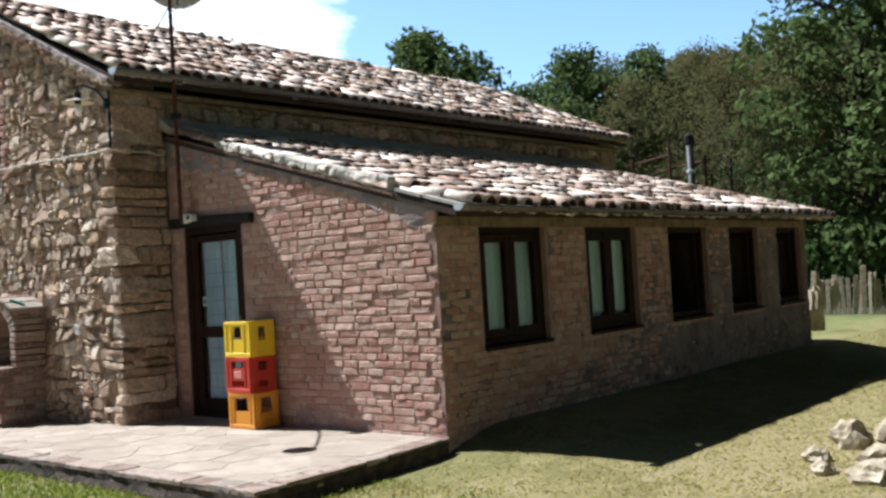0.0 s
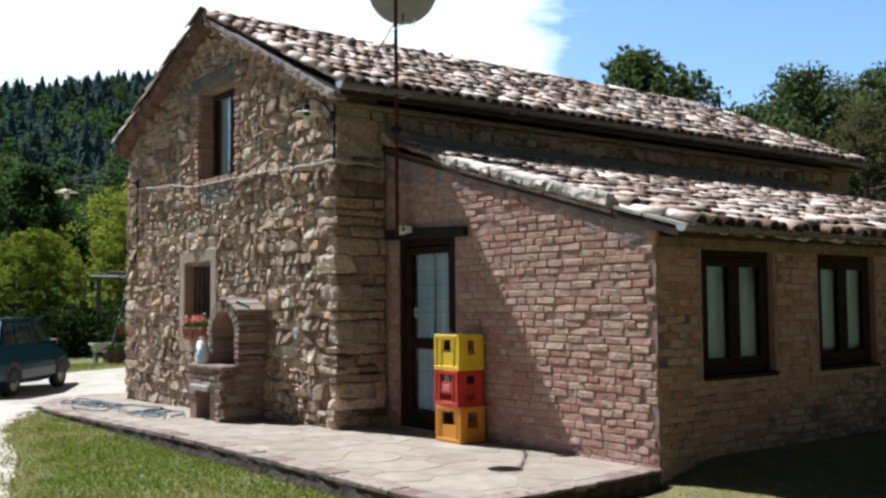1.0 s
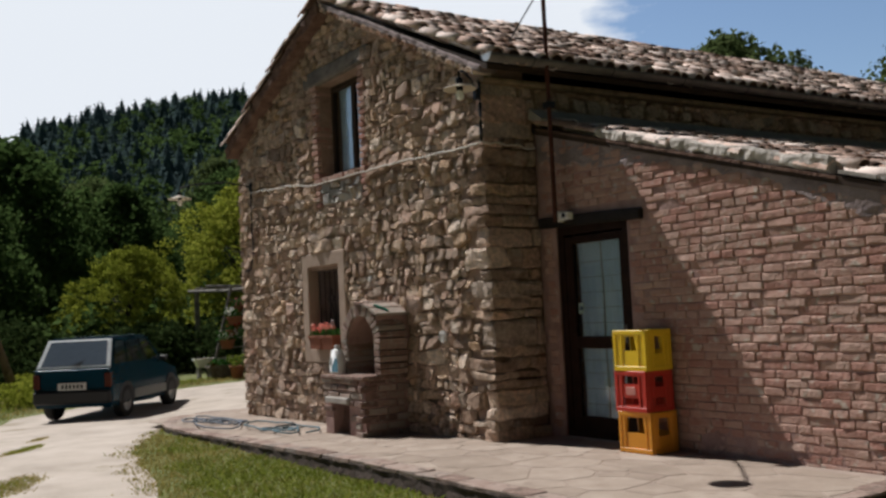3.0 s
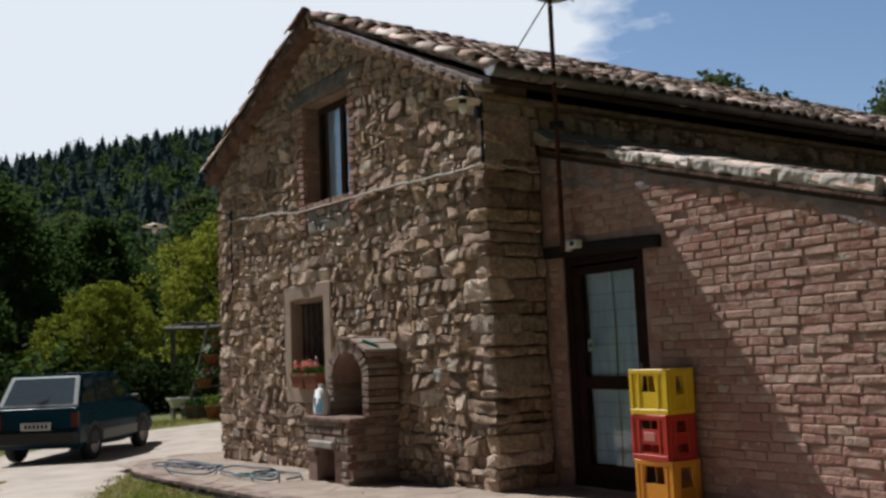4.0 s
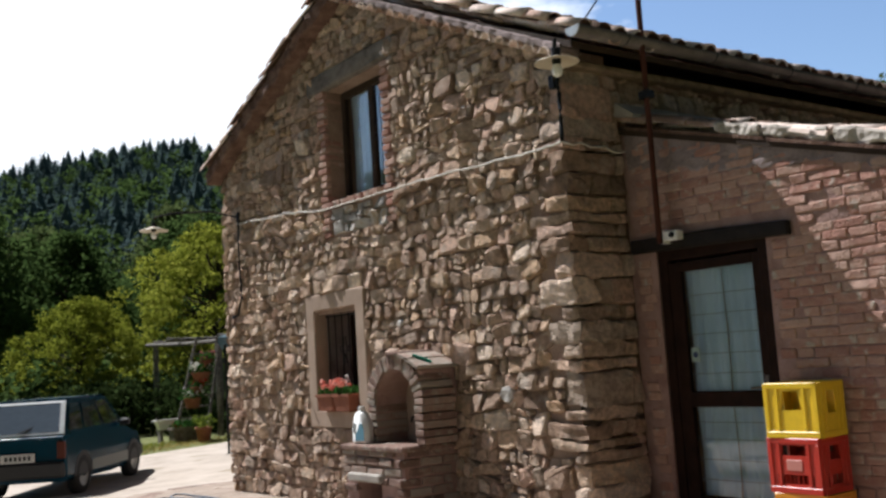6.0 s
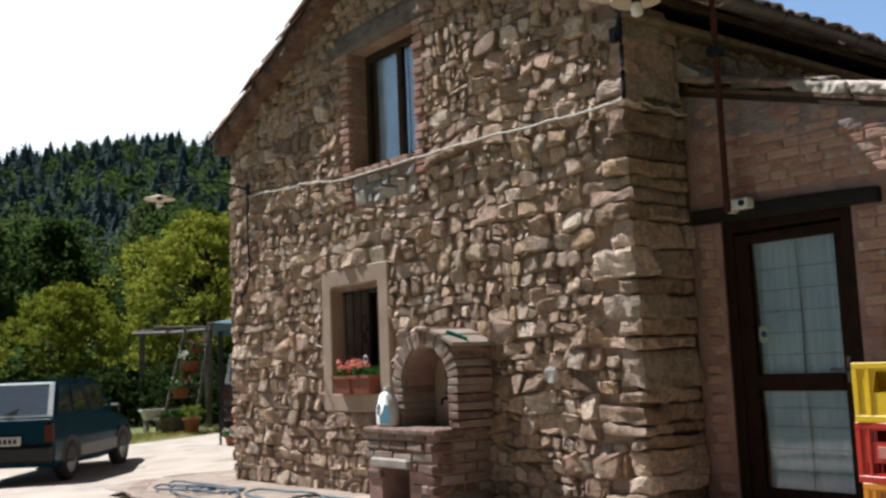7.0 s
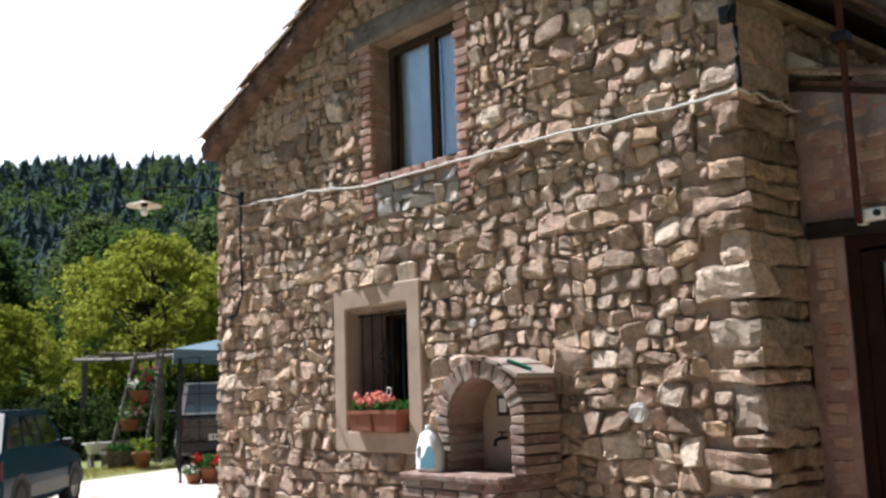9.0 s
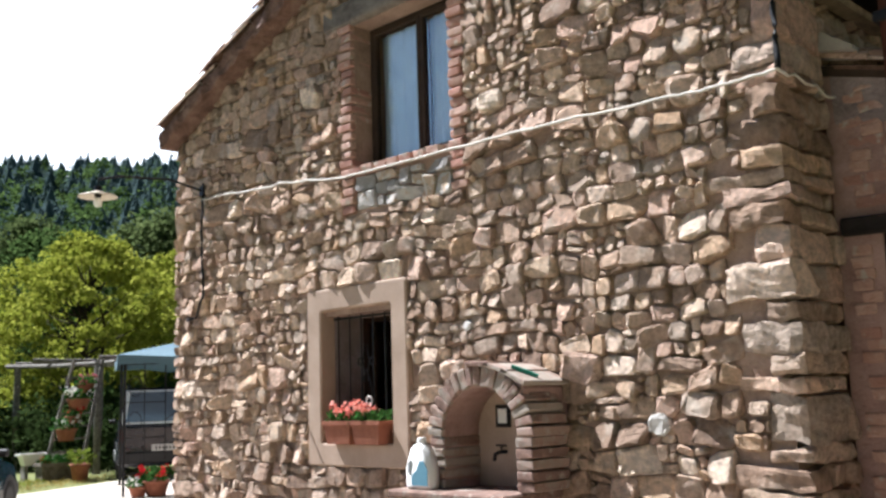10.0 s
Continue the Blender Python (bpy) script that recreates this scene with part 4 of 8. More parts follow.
def block_stone(a, b, r, cuts=4):
    """A squared corner stone with worn edges between two corners."""
    bm = bmesh.new()
    bmesh.ops.create_cube(bm, size=2)
    bmesh.ops.subdivide_edges(bm, edges=bm.edges[:], cuts=cuts, use_grid_fill=True)
    a, b = Vector(a), Vector(b)
    half, mid = (b - a) / 2, (a + b) / 2
    o = Vector((r.uniform(0, 50), r.uniform(0, 50), r.uniform(0, 50)))
    p = r.uniform(12, 26)
    skew = r.uniform(-0.12, 0.12)
    for v in bm.verts:
        c = v.co / (abs(v.co.x) ** p + abs(v.co.y) ** p + abs(v.co.z) ** p) ** (1 / p)
        w = mid + Vector((c.x * half.x, c.y * half.y, c.z * half.z + skew * half.z * c.x))
        v.co = w + 0.03 * noise.noise_vector(w * 7 + o) + 0.013 * noise.noise_vector(w * 19 + o)
    return bm


QUOINS = []
z = -0.12
k = 0
while z < 3.42:
    h = r3.choice((0.085, 0.11, 0.13, 0.16, 0.2, 0.25)) * r3.uniform(0.9, 1.1)
    long_front = (k % 2 == 0) != (r3.random() < 0.2)
    w, d = (r3.uniform(0.26, 0.46), r3.uniform(0.14, 0.32)) if long_front else (r3.uniform(0.1, 0.25), r3.uniform(0.34, 0.56))
    QUOINS.append((z, min(z + h, 3.44), w, d))
    z += h
    k += 1
gable_cells = rubble(X0, X1, -0.15, 5.2, edges, stone_holes, r3)
near = sorted(range(len(gable_cells)), key=lambda k: (gable_cells[k][0][0][0] + 0.6) ** 2 * 0.6 + (gable_cells[k][0][0][1] - 1.7) ** 2 * 1.2)
near = set(near[:270])
rest = Heap()
for k, (poly, area) in enumerate(gable_cells):
    # the corner stones take the end of each bed
    for za, zb, w, d in QUOINS:
        if len(poly) >= 3 and min(p[1] for p in poly) < zb - 0.012 and max(p[1] for p in poly) > za + 0.012:
            poly = clip(poly, 1, 0, X1 - w - 0.004)
    if len(poly) < 3 or area_of(poly) < 0.0007:
        continue
    area = area_of(poly)
    d = boulder_data(poly, area, lambda u, v, o: (u, -o + 0.012, v), r3.uniform(0.026, 0.058) * (1.1 if area > 0.02 else 0.8), r3)
    if not d:
        continue
    if k in near:
        child("stone", mesh_of("stone", *d, M["stone"]), gable)
    else:
        rest.add(*d)
child("stone_rest", mesh_of("stone_rest", rest.v, rest.f, M["stone_i"]), gable, kind="stuff")
for za, zb, w, d in QUOINS:
    j = r3.uniform(0.002, 0.008)
    part("quoin", block_stone((X1 - w, -r3.uniform(0.012, 0.05), za + j), (X1 + r3.uniform(0.0, 0.035), d, zb - j), r3), M["stone"], gable)

# rubble on the side wall: the short return and the band above the lean-to roof
rest = Heap()
for za, zb, w, d in QUOINS:
    y = d + 0.01
    while y < 0.585:
        e = min(0.6, y + r3.uniform(0.12, 0.34))
        e = 0.6 if e > 0.52 else e
        j = r3.uniform(0.004, 0.012)
        poly = [(y + 0.006, za + j), (e - 0.004, za + j + r3.uniform(-0.006, 0.01)), (e - 0.004, zb - j), (y + 0.006, zb - j + r3.uniform(-0.01, 0.006))]
        got = boulder_data(poly, area_of(poly), lambda u, v, o: (X1 - 0.03 + o, u, v), r3.uniform(0.015, 0.06), r3, 0.06)
        if got:
            rest.add(*got)
        y = e
for poly, area in rubble(0.66, 9.5, 2.85, 3.42, [(-1, 0, -0.66), (1, 0, 9.5), (0, 1, 3.4), (0, -1, -2.85)], [], r3, (0.09, 0.17)):
    d = boulder_data(poly, area, lambda u, v, o: (X1 - 0.035 + o, u, v), r3.uniform(0.015, 0.055), r3, 0.06)
    if d:
        rest.add(*d)
child("stone_rest", mesh_of("stone_rest", rest.v, rest.f, M["stone_i"]), side_r, kind="stuff")

# ---- lean-to walls ----
LX, LY, LE = 3.91, 0.61, 8.88
WINS = [(1.18, 2.19), (2.89, 3.9), (4.64, 5.62), (6.26, 7.17), (7.82, 8.68)]
front = wall_with_holes("brick_wall", 0.21, LX - 0.3, [(0.21, 2.98), (LX - 0.3, 1.93)], [(0.46, -0.35, 1.41, 2.014)], LY + 0.005, LY + 0.3, M["brick_mortar"], "old brick front wall of the lean-to")
bm = bmesh.new()
add_box(bm, (LX - 0.3, LY + 0.008, -0.35), (LX - 0.002, LE, 0.72))
ys = [LY + 0.008] + [v for w in WINS for v in w] + [LE]
for a, b in zip(ys[::2], ys[1::2]):
    add_box(bm, (LX - 0.3, a, 0.72), (LX - 0.002, b, 1.76))
side_b = part("brick_wall", bm, M["brick_mortar"], farmhouse, "long brick side wall with five windows")
part("end_wall", prism_bm([(0.23, -0.3), (LX - 0.3, -0.3), (LX - 0.3, 1.9), (0.23, 2.95)], "y", LE - 0.3, LE), M["brick_mortar"], farmhouse)
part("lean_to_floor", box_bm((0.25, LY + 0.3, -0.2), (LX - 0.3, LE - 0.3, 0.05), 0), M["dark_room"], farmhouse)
part("wall_plate", box_bm((LX - 0.3, LY + 0.02, 1.76), (LX + 0.01, LE, 1.85), 0.006), M["wood_plate"], farmhouse, "weathered ochre wooden wall plate")

r4 = random.Random(33)
COURSE, BL = 0.0655, 0.262
brick_set = [brick_mesh("brick", 0.238, 0.062, 0.06, r4, M["brick"]) for _ in range(8)]
half_set = [brick_mesh("brick", 0.117, 0.062, 0.06, r4, M["brick"]) for _ in range(5)]
three_set = [brick_mesh("brick", 0.177, 0.062, 0.06, r4, M["brick"]) for _ in range(5)]


def lay(u0, u1, z0, z1, keep, put):
    """Bricks in courses; keep(u, z) tells whether a brick with that middle is laid."""
    row, z = 0, z0
    while z < z1:
        u = u0 - (0.13 if row % 2 else 0.0) - r4.uniform(0, 0.05)
        while u < u1:
            kind = r4.choices((0, 1, 2), (0.5, 0.25, 0.25))[0]
            L = (0.234, 0.114, 0.174)[kind]
            mid = u + L / 2
            if keep(mid - L / 2, mid + L / 2, z + 0.026):
                put(mid, z + 0.026, kind)
            elif keep(mid - 0.0625, mid + 0.0625, z + 0.026):
                put(mid, z + 0.026, 1)
            else:
                for e in (-1, 1):
                    m2 = mid + e * (L / 2 - 0.0625)
                    if kind != 1 and keep(m2 - 0.0625, m2 + 0.0625, z + 0.026):
                        put(m2, z + 0.026, 1)
                        break
            u += L + r4.uniform(0.006, 0.016)
        z += COURSE
        row += 1


front_rest = Heap()


def front_put(u, z, kind):
    me = (brick_set, half_set, three_set)[kind][r4.randrange(5)]
    mm = pose(u, LY - 0.005 + r4.uniform(-0.004, 0.003), z + r4.uniform(-0.005, 0.005), r4.uniform(-1.2, 1.2), r4.uniform(-1.3, 1.3), r4.uniform(-0.7, 0.7))


    if u > 1.5 and z < 1.95:
        child("brick", me, front).matrix_basis = mm
    else:
        front_rest.add([mm @ v.co for v in me.vertices], [tuple(p.vertices) for p in me.polygons])


lay(0.3, LX, 0.01, 2.95, lambda a, b, z: a > 0.27 and b < LX + 0.012 and z < 2.93 - 0.287 * (max(a, b) - 0.23) and not (b > 0.45 and a < 1.42 and z < 2.0) and not (a < 1.62 and b > 0.2 and 1.98 < z < 2.14), front_put)
child("brick_rest", mesh_of("brick_rest", front_rest.v, front_rest.f, M["brick_i"]), front, kind="stuff")
rest = Heap()


def side_put(u, z, kind):
    me = (brick_set, half_set, three_set)[kind][r4.randrange(5)]
    mm = pose(LX + 0.006 + r4.uniform(-0.004, 0.004), u, z + r4.uniform(-0.006, 0.006), r4.uniform(-2, 2), r4.uniform(-1.6, 1.6), 90 + r4.uniform(-1.8, 1.8))
    if u < 3.4 and 0.2 < z:
        child("brick", me, side_b).matrix_basis = mm
    else:
        rest.add([mm @ v.co for v in me.vertices], [tuple(p.vertices) for p in me.polygons])


def side_keep(a, b, z):
    return a > LY + 0.002 and b < LE and not any(b > w0 - 0.005 and a < w1 + 0.005 and 0.7 < z < 1.8 for w0, w1 in WINS)


lay(LY, LE, -0.08, 1.74, side_keep, side_put)
child("brick_rest", mesh_of("brick_rest", rest.v, rest.f, M["brick_i"]), side_b, kind="stuff")


def pointing(name, u0, u1, z0, top, place, inside, parent, label, lift, m, cell=0.03):
    """Uneven mortar squeezed between and over the bricks; place(u, z, out) gives the point in space."""
    nu, nz = int((u1 - u0) / cell), int((max(top(u0), top(u1)) - z0) / cell)
    v, f = [], []
    for j in range(nz + 1):
        for i in range(nu + 1):
            u, z = u0 + (u1 - u0) * i / nu, z0 + cell * j
            p = Vector((u, z, 0))
            out = lift(u, z) + 0.008 * noise.noise(p * 2.3) + 0.006 * noise.noise(p * 8 + Vector((3, 0, 0))) + 0.004 * noise.noise(p * 27)
            v.append(place(u + 0.006 * noise.noise(p * 31), z + 0.006 * noise.noise(p * 29 + Vector((0, 0, 5))), out))
    for j in range(nz):
        for i in range(nu):
            u, z = u0 + (u1 - u0) * (i + 0.5) / nu, z0 + cell * (j + 0.5)
            if z + cell < top(u) and inside(u, z):
                k = j * (nu + 1) + i
                f.append((k, k + 1, k + nu + 2, k + nu + 1))
    return child(name, mesh_of(name, v, f, m, True), parent, label)


pointing("pointing", 0.26, LX - 0.01, 0.0, lambda u: 2.93 - 0.287 * (u - 0.23), lambda u, z, o: (u, LY - 0.001 - o, z), lambda u, z: not (0.43 < u < 1.44 and z < 2.17) and not (u < 1.64 and 1.98 < z < 2.17), front, "crumbly lime pointing", lambda u, z: -0.005 + 0.009 * smooth01(0.35, 0.0, z) - 0.003 * smooth01(1.5, 2.5, u), M["brick_mortar"])
pointing("pointing", LY + 0.02, LE - 0.02, -0.1, lambda u: 1.75, lambda u, z, o: (LX + 0.002 + o, u, z), lambda u, z: not any(w0 - 0.03 < u < w1 + 0.03 and z > 0.66 for w0, w1 in WINS), side_b, "dirty plaster and pointing rubbed over the bricks", lambda u, z: -0.004 + 0.016 * smooth01(3.0, 6.5, u + 2.0 * (0.8 - z)), M["side_wash"])


# ---- roofs ----
def cover_tile(r, L=0.46, w0=0.081, w1=0.06, th=0.011, seg=7):
    """An arched clay tile along -y to +y, its wide end at y = 0 (down the slope)."""
    v, f = [], []
    sag = r.uniform(-0.004, 0.006)
    for i, (y, w) in enumerate(((0, w0), (L * 0.5, (w0 + w1) / 2), (L, w1))):
        for o in (0, 1):
            for k in range(seg + 1):
                a = math.pi * k / seg
                q = w - o * th
                jit = r.uniform(-0.003, 0.003)
                v.append((q * math.cos(a) + jit, y + (r.uniform(-0.006, 0.006) if i != 1 else 0), q * 1.0 * math.sin(a) + (sag if i == 1 else 0) + jit))
    S = seg + 1
    for i in range(2):
        for k in range(seg):
            a, b = i * 2 * S + k, (i + 1) * 2 * S + k
            f.append((a, a + 1, b + 1, b))
            a, b = a + S, b + S
            f.append((a + 1, a, b, b + 1))
    for k in range(seg):
        f.append((k + 1, k, S + k, S + k + 1))
        a = 4 * S + k
        f.append((a, a + 1, a + S + 1, a + S))
    for i in range(2):
        a, b = i * 2 * S, (i + 1) * 2 * S
        f.append((a, b, b + S, a + S))
        a, b = a + seg, b + seg
        f.append((b, a, a + S, b + S))
    return v, f


r5 = random.Random(55)
tile_data = [cover_tile(r5) for _ in range(8)]
tile_meshes = [mesh_of("roof_tile", v, f, M["tile"], True) for v, f in tile_data]
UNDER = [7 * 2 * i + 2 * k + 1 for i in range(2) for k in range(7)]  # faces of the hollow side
# the hollow side takes the clay with its shade coloured in
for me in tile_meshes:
    me.materials.append(M["tile_under_shade"])
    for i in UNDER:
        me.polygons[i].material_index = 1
    me.polygons.foreach_set("use_smooth", [len(p.vertices) == 4 and abs(p.normal.y) < 0.7 for p in me.polygons])


def tiled(roof, eave, up, along, length, cols, rows, pitch, expo, own, name):
    """Rows of cover tiles from the eave point, up the slope and along the eave; own(c, r) tells which become pieces."""
    up, along = Vector(up).normalized(), Vector(along).normalized()
    nrm = along.cross(up)
    if nrm.z < 0:
        nrm = -nrm
    rest, hollow = Heap(), []
    base = Matrix((along, up, nrm)).transposed().to_4x4()
    for c in range(cols):
        for q in range(rows):
            slip = r5.uniform(-0.05, 0.04)
            p = Vector(eave) + along * (pitch * (c + 0.5) + r5.uniform(-0.013, 0.013)) + up * (expo * q - 0.03 + slip) + nrm * (0.055 + r5.uniform(-0.006, 0.016))
            mm = Matrix.Translation(p) @ base @ pose(0, 0, 0.012, -2.2 + r5.uniform(-1.8, 1.8), r5.uniform(-5, 5), r5.uniform(-4, 4))
            k = r5.randrange(8)
            if own(c, q):
                child("roof_tile", tile_meshes[k], roof).matrix_basis = mm
            else:
                v, f = tile_data[k]
                rest.add([mm @ Vector(w) for w in v], f)
                hollow.append(True)
            # the channel tile between two covers, hollow side up
            if q < rows:
                pc = p + along * pitch * 0.5 - nrm * 0.005 + up * r5.uniform(-0.04, 0.02)
                mc = Matrix.Translation(pc) @ base @ pose(0, 0.46, 0.012, 180 + 3, 0, 0) @ Matrix.Diagonal((1, 1, 0.62, 1))
                v, f = tile_data[(k + 3) % 8]
                if c < cols - 1:
                    rest.add([mc @ Vector(w) for w in v], f)
                    hollow.append(False)
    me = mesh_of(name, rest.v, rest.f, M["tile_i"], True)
    me.materials.append(M["tile_under_shade"])
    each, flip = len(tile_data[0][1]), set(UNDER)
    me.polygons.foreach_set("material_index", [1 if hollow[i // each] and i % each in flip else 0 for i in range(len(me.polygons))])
    child(name, me, roof, kind="stuff")


# main roof
OVER = 0.165
deck = [(-5.85, 3.71), (-5.85, 3.76), (RIDGE[0], 5.035), (0.5, 3.515), (0.5, 3.465), (RIDGE[0], 4.98)]
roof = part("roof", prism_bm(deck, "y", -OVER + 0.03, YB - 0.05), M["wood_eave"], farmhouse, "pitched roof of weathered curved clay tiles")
tiled(roof, (0.53, -OVER, 3.525), (RIDGE[0] - 0.5, 0, 5.09 - 3.575), (0, 1, 0), YB, 58, 11, 0.176, 0.326, lambda c, q: c < 28 and q < 11 and (c + q) < 38, "roof_tile_rest")
tiled(roof, (-5.78, YB - 0.05, 3.775), (RIDGE[0] + 6.0, 0, 5.09 - 3.76), (0, -1, 0), YB, 58, 11, 0.176, 0.288, lambda c, q: False, "roof_tile_rest")
heap = Heap()
y = -OVER
while y < YB:
    mm = pose(RIDGE[0] + r5.uniform(-0.012, 0.012), y, 4.97 + r5.uniform(-0.006, 0.012), r5.uniform(-1, 3), 0, r5.uniform(-2, 2)) @ Matrix.Diagonal((1.25, 1, 1.15, 1))
    v, f = tile_data[r5.randrange(8)]
    heap.add([mm @ Vector(w) for w in v], f)
    y += 0.38
child("ridge_tile_row", mesh_of("ridge_tile_row", heap.v, heap.f, M["tile_i"], True), roof, kind="stuff")

# tile ends under the verge, a small toothed cornice
corn = Heap()
for k in range(19):
    u = (k + 0.7) * 3.1 / 19
    mm = pose(RIDGE[0] + u, -0.155, RIDGE[1] - sl_r * u - 0.062, 0, math.degrees(math.atan(sl_r)), r5.uniform(-3, 3)) @ Matrix.Diagonal((0.8, 0.5, 0.75, 1))
    v, f = tile_data[r5.randrange(8)]
    corn.add([mm @ Vector(w) for w in v], f)
child("cornice", mesh_of("cornice", corn.v, corn.f, M["tile_i"]), roof, "toothed row of small tile ends", kind="stuff")


def lumpy_band(name, line, y, depth, m, parent, label, amp=0.018, steps=90):
    """An uneven strip between two slanting lines: line(t) gives x, lower z and upper z."""
    bm = bmesh.new()
    rows = []
    for i in range(steps + 1):
        x, lo, hi = line(i / steps)
        col = [bm.verts.new((x, y + depth, lo))]
        for k in range(6):
            z = lo + (hi - lo) * k / 5
            edge = 0.012 if k in (0, 5) else 0.0
            p = Vector((x * 6, y, z * 6))
            col.append(bm.verts.new((x + 0.008 * noise.noise(p * 3), y + edge - amp * noise.noise(p * 1.3) - 0.5 * amp * noise.noise(p * 4), z + 0.6 * amp * noise.noise(p * 2 + Vector((0, 9, 0))))))
        col.append(bm.verts.new((x, y + depth, hi)))
        rows.append(col)
    for a, b in zip(rows, rows[1:]):
        for k in range(8):
            bm.faces.new((a[k], b[k], b[(k + 1) % 8], a[(k + 1) % 8]))
    bm.faces.new(rows[0])
    bm.faces.new(rows[-1][::-1])
    return part(name, bm, m, parent, label)


lumpy_band("verge_bedding", lambda t: (RIDGE[0] + 3.22 * t, RIDGE[1] - sl_r * 3.22 * t - 0.012, RIDGE[1] - sl_r * 3.22 * t + 0.055), -0.15, 0.2, M["rough_plaster"], roof, "rough mortar bedding under the verge tiles")
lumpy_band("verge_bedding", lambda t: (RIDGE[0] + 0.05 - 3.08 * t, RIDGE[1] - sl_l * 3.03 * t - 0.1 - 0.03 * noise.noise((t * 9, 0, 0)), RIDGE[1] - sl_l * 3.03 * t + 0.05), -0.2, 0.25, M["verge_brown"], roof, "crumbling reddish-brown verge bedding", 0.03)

# cornice board and gutter of the main eave
part("cornice_board", box_bm((X1 - 0.02, -0.06, 3.4), (X1 + 0.1, YB - 0.06, 3.45), 0.01), M["wood_plate"], farmhouse, "ochre eave ledge")
def gutter(name, x, z, y0, y1, r, m, label):
    bm = bmesh.new()
    seg = 9
    rows = []
    for y in (y0, y1):
        o = [bm.verts.new((x + r * math.cos(a), y, z + r * math.sin(a))) for a in [math.pi + math.pi * k / seg for k in range(seg + 1)]]
        i = [bm.verts.new((x + (r - 0.006) * math.cos(a), y, z + 0.002 + (r - 0.006) * math.sin(a))) for a in [math.pi + math.pi * k / seg for k in range(seg + 1)]]
        rows.append((o, i))
    (o0, i0), (o1, i1) = rows
    for k in range(seg):
        bm.faces.new((o0[k], o0[k + 1], o1[k + 1], o1[k]))
        bm.faces.new((i0[k + 1], i0[k], i1[k], i1[k + 1]))
        bm.faces.new((o0[k], i0[k], i0[k + 1], o0[k + 1]))
    for k in (0, seg):
        bm.faces.new((o0[k], o1[k], i1[k], i0[k]))
    ob = part(name, bm, m, farmhouse, label, True)
    bm = bmesh.new()
    c = bm.verts.new((x, y0 - 0.003, z))
    ring = [bm.verts.new((x + r * math.cos(a), y0 - 0.003, z + r * math.sin(a))) for a in [math.pi + math.pi * k / seg for k in range(seg + 1)]]
    for k in range(seg):
        bm.faces.new((c, ring[k + 1], ring[k]))
    ring2 = bmesh.ops.extrude_face_region(bm, geom=bm.faces[:])
    bmesh.ops.translate(bm, verts=[v for v in ring2["geom"] if isinstance(v, bmesh.types.BMVert)], vec=(0, -0.008, 0))
    part("end_cap", bm, M["zinc"], ob, "pale zinc end cap")
    y = y0 + 0.5
    while y < y1:
        part("bracket", tube_bm([(x + (r + 0.004) * math.cos(a), y, z + (r + 0.004) * math.sin(a)) for a in [math.pi * (1 + k / 6) for k in range(7)]], 0.006, 5), M["iron"], ob)
        y += 1.0
    return ob
gutter("gutter", 0.6, 3.575, -0.2, YB - 0.1, 0.07, M["gutter"], "dark half-round metal gutter")

# lean-to roof
def lean_z(x):
    return 3.07 - 0.286 * (x - 0.23)
deck = [(0.2, lean_z(0.2) - 0.12), (4.16, lean_z(4.16) - 0.12), (4.16, lean_z(4.16) - 0.06), (0.2, lean_z(0.2) - 0.06)]
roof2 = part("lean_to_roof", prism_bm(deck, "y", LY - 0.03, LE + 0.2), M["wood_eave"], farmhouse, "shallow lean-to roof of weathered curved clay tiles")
tiled(roof2, (4.22, LY + 0.04, lean_z(4.22) - 0.085), (-1, 0, 0.286), (0, 1, 0), 9, 48, 12, 0.176, 0.34, lambda c, q: (c < 22 and q < 9) or (c < 10 and q < 12), "roof_tile_rest")
part("flashing", prism_bm([(X1 - 0.02, lean_z(0.23) + 0.02), (X1 + 0.2, lean_z(0.43) + 0.03), (X1 + 0.2, lean_z(0.43) + 0.055), (X1 + 0.03, lean_z(0.23) + 0.12), (X1 - 0.02, lean_z(0.23) + 0.12)], "y", LY - 0.08, LE + 0.1), M["cement"], roof2, "grey cement flashing")
gutter("gutter", 4.27, 1.905, LY - 0.12, LE + 0.25, 0.05, M["gutter"], "slim metal gutter along the lean-to eave")
# verge tiles, the ragged limewashed mortar that beds them, and the broken end
k = 0
x = 3.43
while x > 0.45:
    v, f = tile_data[k % 8]
    up = Vector((-1, 0, 0.286)).normalized()
    al = Vector((0, 1, 0))
    nrm = al.cross(up)
    nrm = nrm if nrm.z > 0 else -nrm
    mm = Matrix.Translation((x, LY + 0.06 + r5.uniform(-0.02, 0.02), lean_z(x) - 0.02 + r5.uniform(-0.008, 0.012))) @ Matrix((al, up, nrm)).transposed().to_4x4() @ pose(0, 0, 0, 2.5, r5.uniform(-4, 4), r5.uniform(-4, 4)) @ Matrix.Diagonal((1.15, 1, 0.85, 1))
    ob = child("verge_tile", mesh_of("verge_tile", v, f, M["tile"], False), roof2)
    ob.matrix_basis = mm
    x -= 0.37
    k += 1
